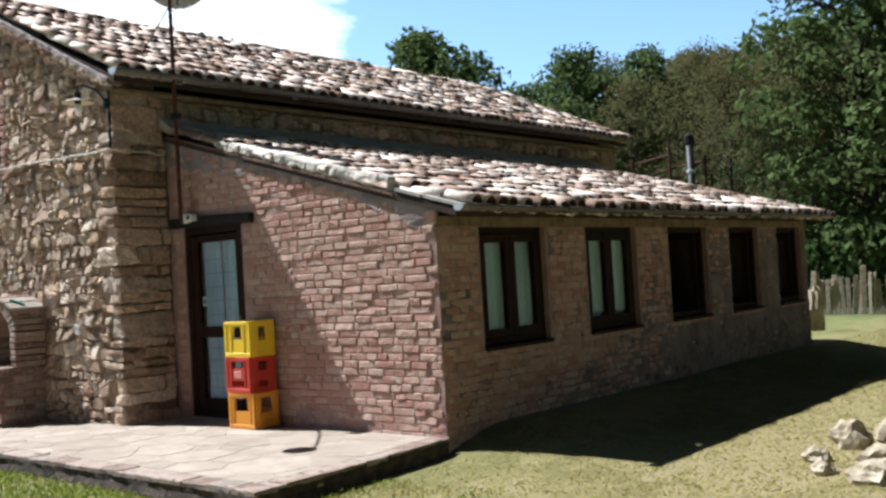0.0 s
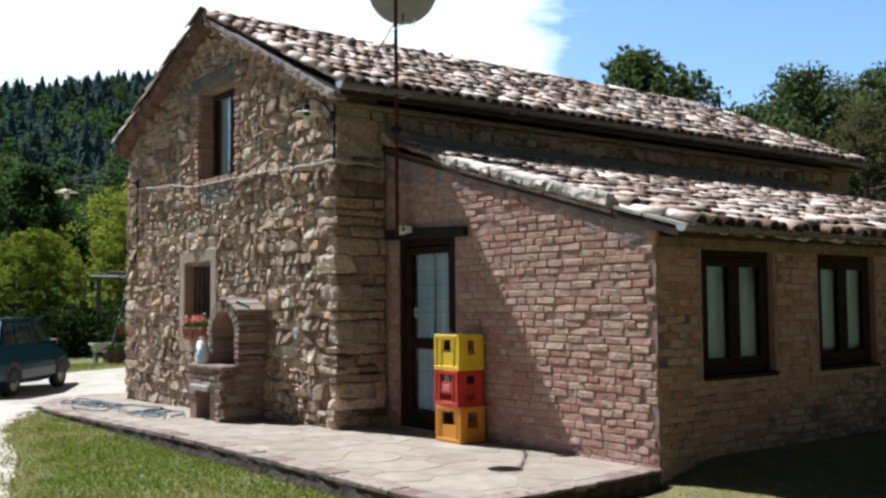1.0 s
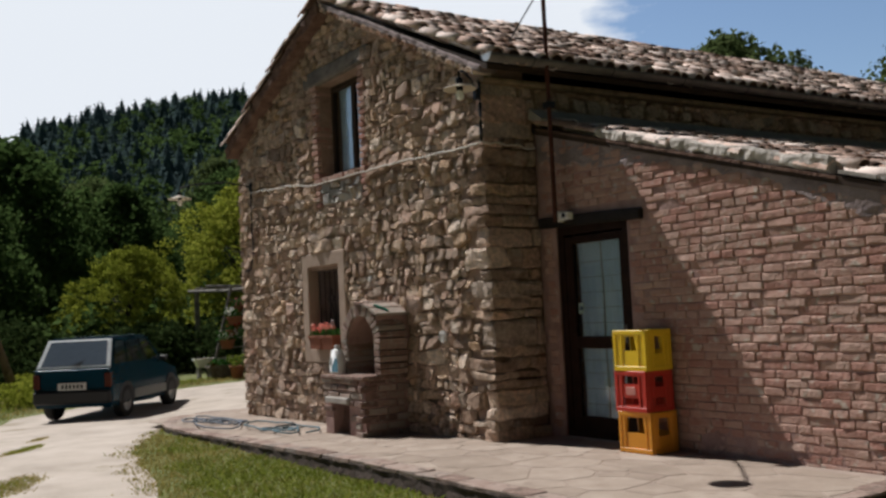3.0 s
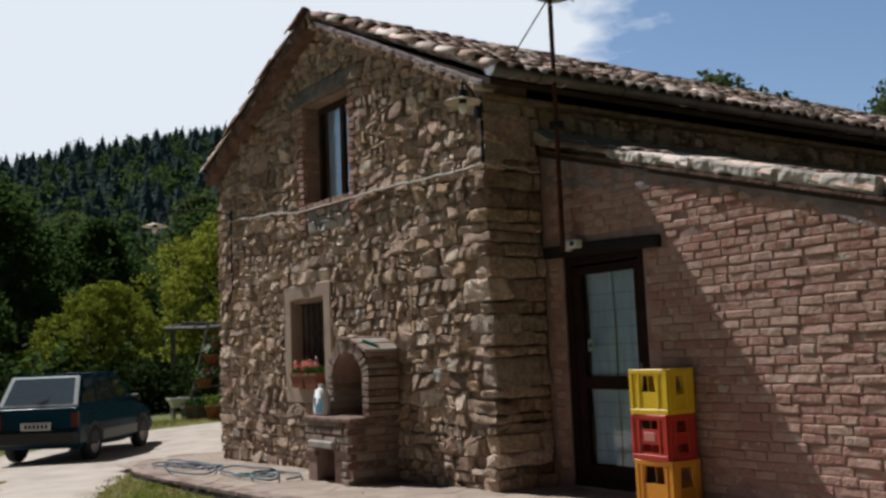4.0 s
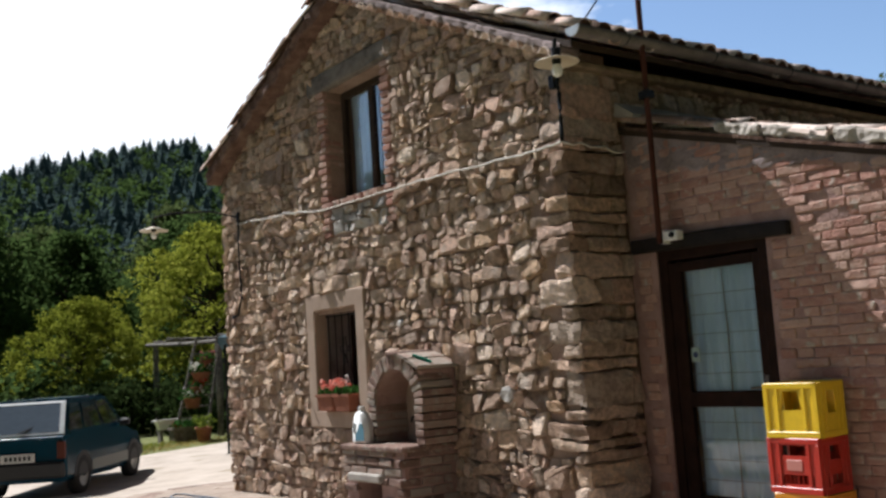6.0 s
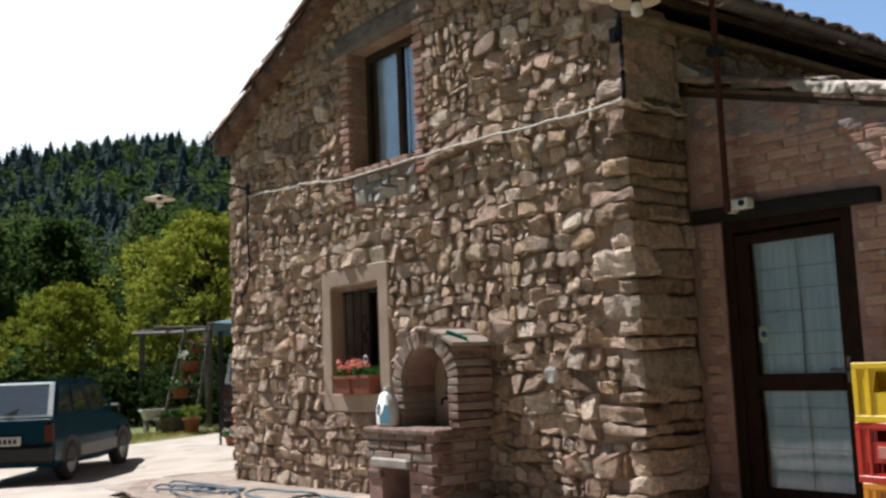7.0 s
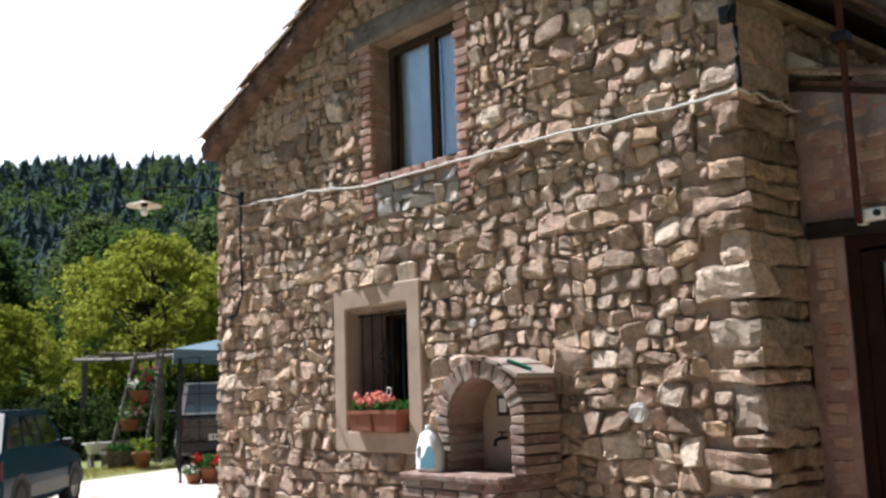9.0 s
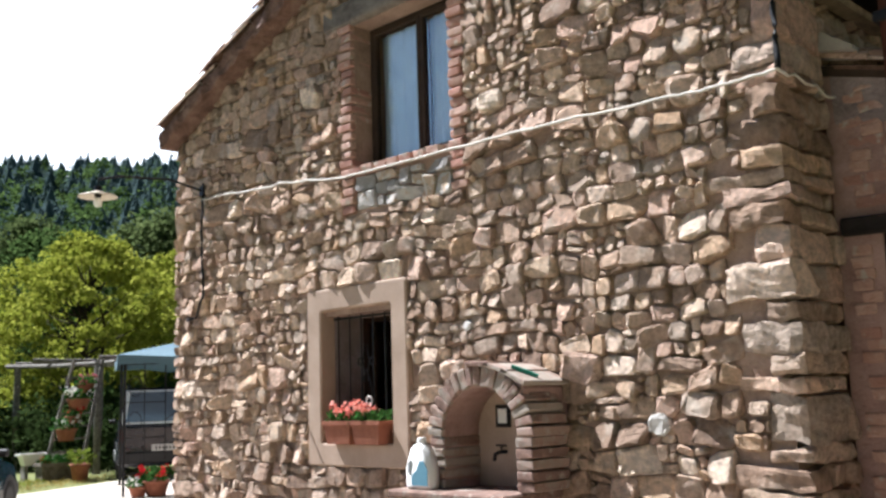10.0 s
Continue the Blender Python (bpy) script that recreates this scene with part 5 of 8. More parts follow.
for a, b in ((0.3, 1.5), (1.52, 2.7), (2.72, 3.5), (3.52, 3.8), (3.83, 4.2)):
    j = r5.uniform(-0.008, 0.008)
    up = 0.0 if b < 3.6 else 0.045
    bm = bmesh.new()
    c = [(a, lean_z(a) - 0.08 + j + up), (b, lean_z(b) - 0.08 + j + up), (b, lean_z(b) - 0.055 + j + up), (a, lean_z(a) - 0.055 + j + up)]
    f0, f1 = [bm.verts.new((x, LY - 0.035 + j, z)) for x, z in c], [bm.verts.new((x, LY + 0.16, z)) for x, z in c]
    bm.faces.new(f0)
    bm.faces.new(f1[::-1])
    for i in range(4):
        bm.faces.new((f0[i - 1], f0[i], f1[i], f1[i - 1]))
    # lower slabs in dark brown stand for the shadow line of the verge
    part("verge_slab", bm, M["cement"] if up else M["verge_brown"], roof2, "grey flat slab at the verge" if up else "flat tile coloured as the shadow line under the verge")


def ragged(x0, x1):
    """The bedding thickens down the slope and breaks off unevenly."""
    def line(t):
        x = x0 + (x1 - x0) * t
        low = -0.055 + 0.022 * noise.noise((x * 5, 0, 1)) + 0.012 * noise.noise((x * 17, 0, 2))
        high = 0.004 + 0.016 * x + 0.028 * noise.noise((x * 3.1, 4, 1)) + 0.01 * noise.noise((x * 13, 4, 1))
        return x, lean_z(x) + low, lean_z(x) + max(high, low + 0.012)
    return line


for a, b in ((1.12, 1.46), (1.5, 1.95), (2.0, 3.44)):
    lumpy_band("verge_mortar", ragged(a, b), LY - 0.03, 0.1, M["verge"], roof2, "lumpy limewashed mortar", 0.022, 60)

# rough plaster smeared over the top of the brick wall and round the door head
r8 = random.Random(77)


def plaster_patch(outline_low, top, name="plaster_patch"):
    """A thin uneven skin between a ragged lower line and the verge."""
    bm = bmesh.new()
    rows = []
    n = 110
    for i in range(n + 1):
        x = outline_low[0][0] + (outline_low[-1][0] - outline_low[0][0]) * i / n
        for (xa, za), (xb, zb) in zip(outline_low, outline_low[1:]):
            if xa <= x <= xb:
                zl = za + (zb - za) * (x - xa) / (xb - xa)
        zl += 0.05 * noise.noise((x * 7, 0, 3)) + r8.uniform(-0.014, 0.014)
        zt = top(x)
        col = []
        for k in range(25):
            z = zl + (zt - zl) * k / 24
            y = LY - 0.006 - 0.016 * noise.noise((x * 4.5, z * 6, 1)) - 0.007 * noise.noise((x * 17, z * 21, 4)) if k else LY + 0.005
            col.append(bm.verts.new((x, y, z)))
        rows.append(col)
    for a, b in zip(rows, rows[1:]):
        for k in range(24):
            bm.faces.new((a[k], b[k], b[k + 1], a[k + 1]))
    return part(name, bm, M["rough_plaster"], front, "rough grey-brown plaster skin", True)


plaster_patch([(0.26, 2.66), (0.8, 2.56), (1.3, 2.46), (1.6, 2.45), (2.0, 2.38), (2.8, 2.17), (3.4, 1.88), (3.88, 1.7)], lambda x: lean_z(x) - 0.1)

# ---- door of the lean-to ----
def ring_frame(x0, x1, z0, z1, w, y0, y1, bevel=0.006):
    """Four boards round an opening in the xz plane."""
    bm = bmesh.new()
    o = [(x0, z0), (x1, z0), (x1, z1), (x0, z1)]
    i = [(x0 + w, z0 + w), (x1 - w, z0 + w), (x1 - w, z1 - w), (x0 + w, z1 - w)]
    of, ob, nf, nb = ([bm.verts.new((x, y, z)) for x, z in q] for q, y in ((o, y0), (o, y1), (i, y0), (i, y1)))
    for k in range(4):
        for a, b in ((of, nf), (nf, nb), (nb, ob), (ob, of)):
            bm.faces.new((a[k - 1], a[k], b[k], b[k - 1]))
    if bevel:
        bmesh.ops.bevel(bm, geom=bm.edges[:], offset=bevel, segments=1, affect="EDGES")
    return bm


def drape(x0, x1, z0, z1, y, m, parent, waves=7, depth=0.018, swap=False, label="sheer white curtain tinted with reflected sky"):
    """A hanging curtain with folds; swap: in the yz plane."""
    v, f = [], []
    n = waves * 8
    for j in range(7):
        t = j / 6
        for i in range(n + 1):
            u = i / n
            d = depth * (math.sin(u * waves * 2 * math.pi + 0.8 * math.sin(3 * t)) + 0.5 * math.sin(u * waves * 3.3 + 1.3)) * (0.6 + 0.5 * t)
            a, b, c = x0 + u * (x1 - x0), y + d, z1 + t * (z0 - z1)
            v.append((b, a, c) if swap else (a, b, c))
    for j in range(6):
        for i in range(n):
            k = j * (n + 1) + i
            f.append((k, k + 1, k + n + 2, k + n + 1))
    return child("curtain", mesh_of("curtain", v, f, m, True), parent, label)


def pane(a, b, parent):
    ob = part("pane", box_bm(a, b, 0), M["glass"], parent)
    ob.visible_shadow = False
    return ob


door = part("door", ring_frame(0.462, 1.408, 0.045, 2.012, 0.08, 0.625, 0.74), M["wood_dark"], farmhouse, "dark-stained half-glazed wooden door, closed")
bm = bmesh.new()
for a, b in (((0.54, 0.64, 0.06), (0.645, 0.69, 1.912)), ((1.262, 0.64, 0.06), (1.332, 0.69, 1.912)), ((0.645, 0.64, 1.842), (1.262, 0.69, 1.912)), ((0.645, 0.64, 0.87), (1.262, 0.69, 0.98)), ((0.645, 0.64, 0.06), (1.262, 0.69, 0.25))):
    add_box(bm, a, b, 0.006)
part("door_leaf", bm, M["wood_dark"], door)
pane((0.643, 0.66, 0.978), (1.264, 0.665, 1.844), door)
pane((0.643, 0.66, 0.248), (1.264, 0.665, 0.872), door)
for a, b in ((0.64, 0.962), (0.958, 1.27)):
    drape(a, b, 0.24, 0.88, 0.705, M["curtain"], door, 3, 0.02)
    drape(a, b, 0.97, 1.86, 0.705, M["curtain"], door, 3, 0.02)
for z in (0.36, 0.5, 0.64, 0.76, 1.1, 1.24, 1.38, 1.52, 1.66):
    part("curtain_band", box_bm((0.646, 0.675, z), (1.26, 0.677, z + 0.006), 0), M["curtain_band"], door, "grey-blue woven band of the curtain")
bm = tube_bm([(1.297, 0.638, 1.0), (1.297, 0.6, 1.0), (1.2, 0.595, 1.0)], 0.009, 8)
add_box(bm, (1.282, 0.634, 0.92), (1.312, 0.641, 1.08), 0.002)
part("door_handle", bm, M["gutter"], door, "dull brown metal lever handle")
part("sticker", box_bm((0.675, 0.654, 1.19), (0.745, 0.659, 1.29), 0), plain("pale_green_sticker", (0.35, 0.45, 0.4), 0.5), door, "pale sticker on the glass")
part("sticker_mark", tube_bm([(0.71, 0.654, 1.24), (0.71, 0.652, 1.24)], 0.022, 12), plain("dark_blue_print", (0.02, 0.04, 0.1), 0.5), door)
part("threshold", box_bm((0.465, 0.6, -0.1), (1.405, 0.9, 0.06), 0.01), M["cement"], farmhouse)
bm = box_bm((0.25, 0.565, 2.016), (1.61, 0.88, 2.118), 0.012)
bmesh.ops.subdivide_edges(bm, edges=bm.edges[:], cuts=3)
for v in bm.verts:
    v.co += Vector((0, 0.008 * noise.noise(v.co * 9), 0.012 * noise.noise(v.co * 5) - 0.026 * (v.co.x - 0.25)))
part("door_lintel", bm, M["wood_black"], farmhouse, "blackened timber lintel over the door")


# ---- windows of the long brick wall ----
def side_window(y0, y1, hung, ajar=False):
    z0, z1, x = 0.72, 1.76, 3.85
    win = empty("window")
    win.parent = farmhouse
    tagged(win, label="dark brown double casement window, " + ("standing open" if ajar else "closed"))
    def boards(name, spans, m, bev=0.005):
        bm = bmesh.new()
        for a, b in spans:
            add_box(bm, a, b, bev)
        return part(name, bm, m, win)
    boards("window_frame", [((x - 0.07, y0, z0), (x, y0 + 0.06, z1)), ((x - 0.07, y1 - 0.06, z0), (x, y1, z1)), ((x - 0.07, y0 + 0.06, z1 - 0.06), (x, y1 - 0.06, z1)), ((x - 0.07, y0 + 0.06, z0), (x, y1 - 0.06, z0 + 0.06))], M["wood_dark"])
    mid = (y0 + y1) / 2
    for n, (a, b) in enumerate(((y0 + 0.063, mid - 0.002), (mid + 0.002, y1 - 0.063))):
        s = 0.075
        leaf = boards("casement", [((x - 0.045, a, z0 + 0.063), (x + 0.012, a + s, z1 - 0.063)), ((x - 0.045, b - s, z0 + 0.063), (x + 0.012, b, z1 - 0.063)), ((x - 0.045, a + s, z1 - 0.063 - s), (x + 0.012, b - s, z1 - 0.063)), ((x - 0.045, a + s, z0 + 0.063), (x + 0.012, b - s, z0 + 0.063 + s))], M["wood_dark"])
        glass = pane((x - 0.02, a + s - 0.004, z0 + 0.06 + s), (x - 0.016, b - s + 0.004, z1 - 0.06 - s), win)
        if ajar:
            # both leaves swung into the room
            hinge, turn = (a, 82) if n == 0 else (b, -82)
            swing = pose(x - 0.05, hinge, 0, 0, 0, turn) @ pose(-x + 0.05, -hinge, 0, 0, 0, 0)
            leaf.matrix_basis = swing
            if glass:
                glass.matrix_basis = swing
        if hung:
            drape(a + 0.03, b - 0.03, z0 + 0.09, z1 - 0.08, x - 0.1, M["curtain"], win, 4, 0.014, True)
    boards("window_sill", [((x - 0.08, y0 + 0.002, z0 - 0.035), (LX + 0.035, y1 - 0.002, z0 + 0.0))], M["wood_dark"])
    return win


for i, (a, b) in enumerate(WINS):
    side_window(a, b, i < 2, i >= 2)

# ---- upper window of the gable ----
uw = part("window", ring_frame(-3.2, -2.15, 2.97, 4.13, 0.035, 0.18, 0.26), M["wood_eave"], farmhouse, "brown wooden casement window with pale curtains, closed")
mid = -2.62
for a, b in ((-3.157, mid - 0.003), (mid + 0.003, -2.193)):
    part("casement", ring_frame(a, b, 3.008, 4.092, 0.035, 0.165, 0.225), M["wood_eave"], uw)
    pane((a + 0.03, 0.19, 3.04), (b - 0.03, 0.195, 4.06), uw)
    drape(a + 0.005, b - 0.005, 3.02, 4.08, 0.275, M["curtain"], uw, 5, 0.016)
bm = box_bm((-3.52, -0.045, 4.135), (-1.86, 0.5, 4.335), 0.02)
bmesh.ops.subdivide_edges(bm, edges=bm.edges[:], cuts=4)
for v in bm.verts:
    v.co += 0.022 * Vector((0, noise.noise(v.co * 4), noise.noise(v.co * 3 + Vector((5, 0, 0)))))
part("window_lintel", bm, M["wood_beam"], farmhouse, "grey weathered timber lintel")
jamb = [brick_mesh("brick", L, 0.058, 0.3, r4, M["brick"]) for L in (0.13, 0.15, 0.19, 0.12)]
z = 2.62
while z < 4.1:
    for s in (-1, 1):
        if z > 2.97 or r4.random() < 0.9:
            k = r4.randrange(4)
            L = (0.13, 0.15, 0.19, 0.12)[k]
            x = -3.2 - L / 2 if s < 0 else -2.15 + L / 2
            child("brick", jamb[k], gable).matrix_basis = pose(x + r4.uniform(-0.006, 0.006), -0.028 + r4.uniform(-0.012, 0.01), z + 0.03, r4.uniform(-2, 2), r4.uniform(-2, 2), r4.uniform(-2, 2))
    z += 0.073
sillb = [brick_mesh("brick", 0.125, 0.06, 0.3, r4, M["brick"]) for _ in range(3)]
x = -3.14
while x < -2.16:
    child("brick", sillb[r4.randrange(3)], gable).matrix_basis = pose(x, -0.06 + r4.uniform(-0.01, 0.01), 2.935, 4, r4.uniform(-2, 2), r4.uniform(-3, 3))
    x += 0.14
pale = material("pale_stone", [(0.27, 0.255, 0.24), (0.37, 0.35, 0.33), (0.46, 0.44, 0.41), (0.37, 0.27, 0.18), (0.42, 0.4, 0.37)], 8, 0.9, 0.9, 40, 0.7, "object", spots=((0.2, 0.19, 0.17), 14, 0.6), bump_size=0.02)
infill = []
broken([(-3.19, 2.62), (-2.16, 2.62), (-2.16, 2.895), (-3.19, 2.895)], r4, 0.024, 0.06, infill)
for poly in infill:
    poly = inset([warp(x, z, 0.4) for x, z in poly], 0.007)
    d = boulder_data(poly, area_of(poly), lambda u, v, o: (u, -o + 0.012, v), r4.uniform(0.02, 0.032), r4) if len(poly) >= 3 else None
    if d:
        child("pale_stone", mesh_of("pale_stone", *d, pale), gable)

white_chip = material("white_limestone", [(0.42, 0.4, 0.37), (0.6, 0.58, 0.54)], 12, 0.9, 0.6, 60)
for x, z, w, h in ((-2.04, 1.67, 0.09, 0.075), (-0.62, 1.02, 0.15, 0.14), (-1.42, 1.31, 0.11, 0.05), (-0.93, 3.37, 0.1, 0.07)):
    poly = [(x + w * math.cos(t) * r4.uniform(0.4, 0.6), z + h * math.sin(t) * r4.uniform(0.4, 0.6)) for t in [k * math.pi / 3.5 for k in range(7)]]
    d = boulder_data(poly, area_of(poly), lambda u, v, o: (u, -o + 0.0, v), 0.035, r4)
    child("white_stone", mesh_of("white_stone", *d, white_chip), gable, "small white stone")

# ---- lower window: plastered surround, grille, planters ----
lw = part("window", ring_frame(-3.78, -2.63, 0.72, 2.07, 0.17, -0.035, 0.12, 0.012), M["plaster"], farmhouse, "small window with an ochre plastered surround and iron grille")
# darker plaster colour carries the shade inside the opening
part("reveal", ring_frame(-3.66, -2.76, 0.82, 1.93, 0.055, 0.12, 0.42, 0), M["rough_plaster"], lw, "plaster reveal, browned for the shade in the opening")
part("window_frame", ring_frame(-3.61, -2.81, 0.87, 1.88, 0.06, 0.4, 0.46), M["wood_dark"], lw)
part("mullion", box_bm((-3.24, 0.4, 0.92), (-3.17, 0.455, 1.83)), M["wood_dark"], lw)
pane((-3.17, 0.425, 0.92), (-2.86, 0.43, 1.83), lw)
drape(-3.05, -2.84, 0.92, 1.83, 0.52, M["curtain"], lw, 3)
grille = empty("grille")
grille.parent = lw
tagged(grille, label="black wrought-iron window grille with scrolls")
for k in range(6):
    x = -3.55 + 0.136 * k
    part("bar", tube_bm([(x, 0.1, 0.87), (x, 0.1, 1.87)], 0.0065, 6), M["iron"], grille)
for z in (1.02, 1.84):
    part("crossbar", box_bm((-3.6, 0.094, z - 0.008), (-2.83, 0.106, z + 0.008), 0), M["iron"], grille)
for s in (-1, 1):
    pts = []
    for k in range(22):
        a = k / 21 * 2.2 * math.pi
        q = 0.085 * (1 - k / 30)
        pts.append((-3.21 + s * (0.02 + q * (1 - math.cos(a)) * 0.6), 0.085, 1.62 - q * math.sin(a) * 1.3 - 0.012 * k))
    part("scroll", tube_bm(pts, 0.006, 6), M["iron"], grille)
    part("scroll", tube_bm([(-3.21 + s * 0.06 * math.sin(k / 8 * math.pi), 0.085, 1.1 + 0.34 * k / 8) for k in range(9)], 0.006, 6), M["iron"], grille)


def flower_heap(at, spread, count, size, r, height=0.0):
    """Small crossed petals gathered in round heads."""
    h = Heap()
    for _ in range(count):
        c = Vector((at[0] + r.uniform(-1, 1) * spread[0], at[1] + r.uniform(-1, 1) * spread[1], at[2] + r.uniform(0, 1) * spread[2]))
        for _ in range(9):
            d = Vector((r.gauss(0, 1), r.gauss(0, 1), r.gauss(0, 1))).normalized()
            p = c + d * size
            t = d.orthogonal().normalized() * size * 0.55
            b = d.cross(t)
            h.add([tuple(p + t), tuple(p + b), tuple(p - t), tuple(p - b)], [(0, 1, 2, 3)])
    return h


def leaf_heap(at, spread, count, size, r):
    h = Heap()
    for _ in range(count):
        p = Vector((at[0] + r.uniform(-1, 1) * spread[0], at[1] + r.uniform(-1, 1) * spread[1], at[2] + r.uniform(0, 1) * spread[2]))
        d = Vector((r.gauss(0, 1), r.gauss(0, 1), r.gauss(0.6, 0.7))).normalized()
        t = d.orthogonal().normalized() * size * r.uniform(0.7, 1.2)
        b = d.cross(t)
        h.add([tuple(p - t), tuple(p - b * 0.8 + d * size * 0.2), tuple(p + t), tuple(p + b * 0.8 + d * size * 0.2)], [(0, 1, 2, 3)])
    return h


r6 = random.Random(77)


def trough(L, W, H, bottom=0.82):
    """A tapered rectangular planter with a rim, hollow, about its base centre."""
    bm = bmesh.new()
    rows = []
    for w, z in ((bottom, 0), (0.97, H * 0.82), (1.06, H * 0.83), (1.06, H), (0.94, H), (0.9, H * 0.8)):
        rows.append([bm.verts.new((sx * L / 2 * w, sy * W / 2 * w, z)) for sx, sy in ((-1, -1), (1, -1), (1, 1), (-1, 1))])
    for a, b in zip(rows, rows[1:]):
        for i in range(4):
            bm.faces.new((a[i - 1], a[i], b[i], b[i - 1]))
    bm.faces.new(rows[0][::-1])
    bm.faces.new(rows[-1])
    return bm


for x, L in ((-3.32, 0.31), (-3.0, 0.31)):
    pl = empty("planter", (x, -0.03, 0.888), label="terracotta window planter with pink geraniums on the sill", category="planter", group="window planters")
    part("trough", trough(L, 0.19, 0.17), M["terracotta"], pl)
    h = flower_heap((0.02 if x < -3.2 else -0.1, -0.02, 0.21), (L * 0.42 if x < -3.2 else L * 0.22, 0.09, 0.09), 22 if x < -3.2 else 9, 0.028, r6)
    child("blossom", mesh_of("blossom", h.v, h.f, M["petal"]), pl, "pink geranium blooms", "stuff")
    h = leaf_heap((0, 0, 0.14), (L * 0.48, 0.09, 0.1), 110, 0.026, r6)
    child("leaves", mesh_of("leaves", h.v, h.f, M["pot_leaf"]), pl, kind="stuff")
hk = part("hook", tube_bm([(-3.12 + 0.03 * math.cos(a), 0.03, 1.2 + 0.035 * math.sin(a)) for a in [math.pi * (k / 6 - 0.3) for k in range(10)]] + [(-3.09, 0.03, 1.03)], 0.006, 6), M["white_plastic"], None)
tagged(hk, "white plastic crook stuck in a window planter", "plant hook")

# ---- brick wall fountain ----
FX0, FX1, FM = -2.26, -1.31, -1.625
fountain = empty("wall_fountain", (0, 0, 0), label="small arched brick wall fountain standing against the stone gable", category="fountain")
bm = bmesh.new()
zb = 0.0
add_box(bm, (FX0 + 0.02, -0.54, -0.05), (-2.06, 0.03, 0.6))
add_box(bm, (-1.68, -0.54, -0.05), (FX1 - 0.02, 0.03, 0.6))
add_box(bm, (-2.06, -0.53, 0.42), (-1.68, 0.03, 0.6))
add_box(bm, (-2.06, -0.12, -0.05), (-1.68, 0.03, 0.42))
base = part("base", bm, M["brick_mortar"], fountain)
fb = [brick_mesh("brick", L, 0.06, 0.07, r4, M["brick_old"]) for L in (0.24, 0.24, 0.2, 0.2, 0.115, 0.115)]
z = 0.015
row = 0
while z < 0.62:
    u = FX0 + (0 if row % 2 else -0.12)
    while u < FX1:
        k = r4.randrange(6)
        L = (0.24, 0.24, 0.2, 0.2, 0.115, 0.115)[k]
        a, b = u, u + L
        if a >= FX0 - 0.01 and b <= FX1 + 0.01 and not (b > -2.05 and a < -1.69 and z < 0.4):
            child("brick", fb[k], base).matrix_basis = pose((a + b) / 2, -0.56 + r4.uniform(-0.006, 0.006), z + 0.03, r4.uniform(-2, 2), r4.uniform(-1.5, 1.5), r4.uniform(-1.5, 1.5))
        u = b + 0.018
    v = -0.5 + (0.1 if row % 2 else 0)
    while v < -0.02:
        child("brick", fb[2], base).matrix_basis = pose(FX1, v, z + 0.03, r4.uniform(-2, 2), r4.uniform(-1.5, 1.5), 90 + r4.uniform(-1.5, 1.5))
        v += 0.22
    z += 0.078
    row += 1
part("lintel_slab", box_bm((-2.13, -0.605, 0.345), (-1.62, -0.35, 0.415), 0.012), M["cement"], base, "grey stone lintel slab")
sb = bmesh.new()
add_box(sb, (FX0 - 0.01, -0.58, 0.6), (FX1 + 0.02, 0.02, 0.648), 0.012)
part("shelf", sb, M["brick_old"], fountain, "worn brick shelf")
# niche body with the arched hollow
SP, RO, RI = 0.965, 0.415, 0.30
prof_o, prof_i = [(FM - 0.425, 0.648)], [(FM - RI, 0.648)]
for k in range(15):
    a = math.pi * (1 - k / 14)
    ox, oz = FM + RO * math.cos(a), SP + RO * math.sin(a)
    if k > 8:
        ox = FM + 0.35 * min(1, math.cos(a) * 1.5)
        oz = max(oz, min(1.35, 1.38 - 0.4 * (ox - FM)))
    prof_o.append((ox, min(oz, 1.36)))
    prof_i.append((FM + RI * math.cos(a), SP + RI * math.sin(a)))
prof_o.append((FM + 0.35, 0.648))
prof_i.append((FM + RI, 0.648))
bm = bmesh.new()
rows = [[bm.verts.new((x, y, z)) for x, z in pr] for pr, y in ((prof_o, -0.39), (prof_i, -0.39), (prof_i, -0.08), (prof_o, 0.03))]
for a, b in ((0, 1), (1, 2), (0, 3)):
    for i in range(len(prof_o) - 1):
        bm.faces.new((rows[a][i], rows[a][i + 1], rows[b][i + 1], rows[b][i]))
part("niche", bm, M["brick_mortar"], fountain)
bm = bmesh.new()
bm.faces.new([bm.verts.new((x, -0.085, z)) for x, z in prof_i])
part("niche_back", bm, M["plaster"], fountain, "plastered niche back")
vb = [brick_mesh("brick", 0.125, 0.056, 0.34, r4, M["brick_old"]) for _ in range(4)]
niche = fountain.children[-2]
n = 19
for k in range(n):
    a = math.pi * (k + 0.5) / n
    q = (RO + RI) / 2 + 0.01
    child("brick", vb[r4.randrange(4)], niche).matrix_basis = pose(FM + q * math.cos(a), -0.41 + r4.uniform(-0.008, 0.006), SP + q * math.sin(a), 0, -math.degrees(a) + r4.uniform(-2, 2), r4.uniform(-1.5, 1.5))
for k in range(5):
    for s in (-1, 1):
        child("brick", vb[r4.randrange(4)], niche).matrix_basis = pose(FM + s * (RO + RI) / 2, -0.41 + r4.uniform(-0.01, 0.008), 0.68 + 0.064 * k, 0, r4.uniform(-2, 2), r4.uniform(-2, 2))
for k in range(9):
    zz = 0.68 + 0.064 * k
    child("brick", fb[2], niche).matrix_basis = pose(FM + 0.36, -0.24 + (0.06 if k % 2 else 0), zz, 0, 0, 90 + r4.uniform(-2, 2)) @ Matrix.Diagonal((1, 0.4, 0.95, 1))
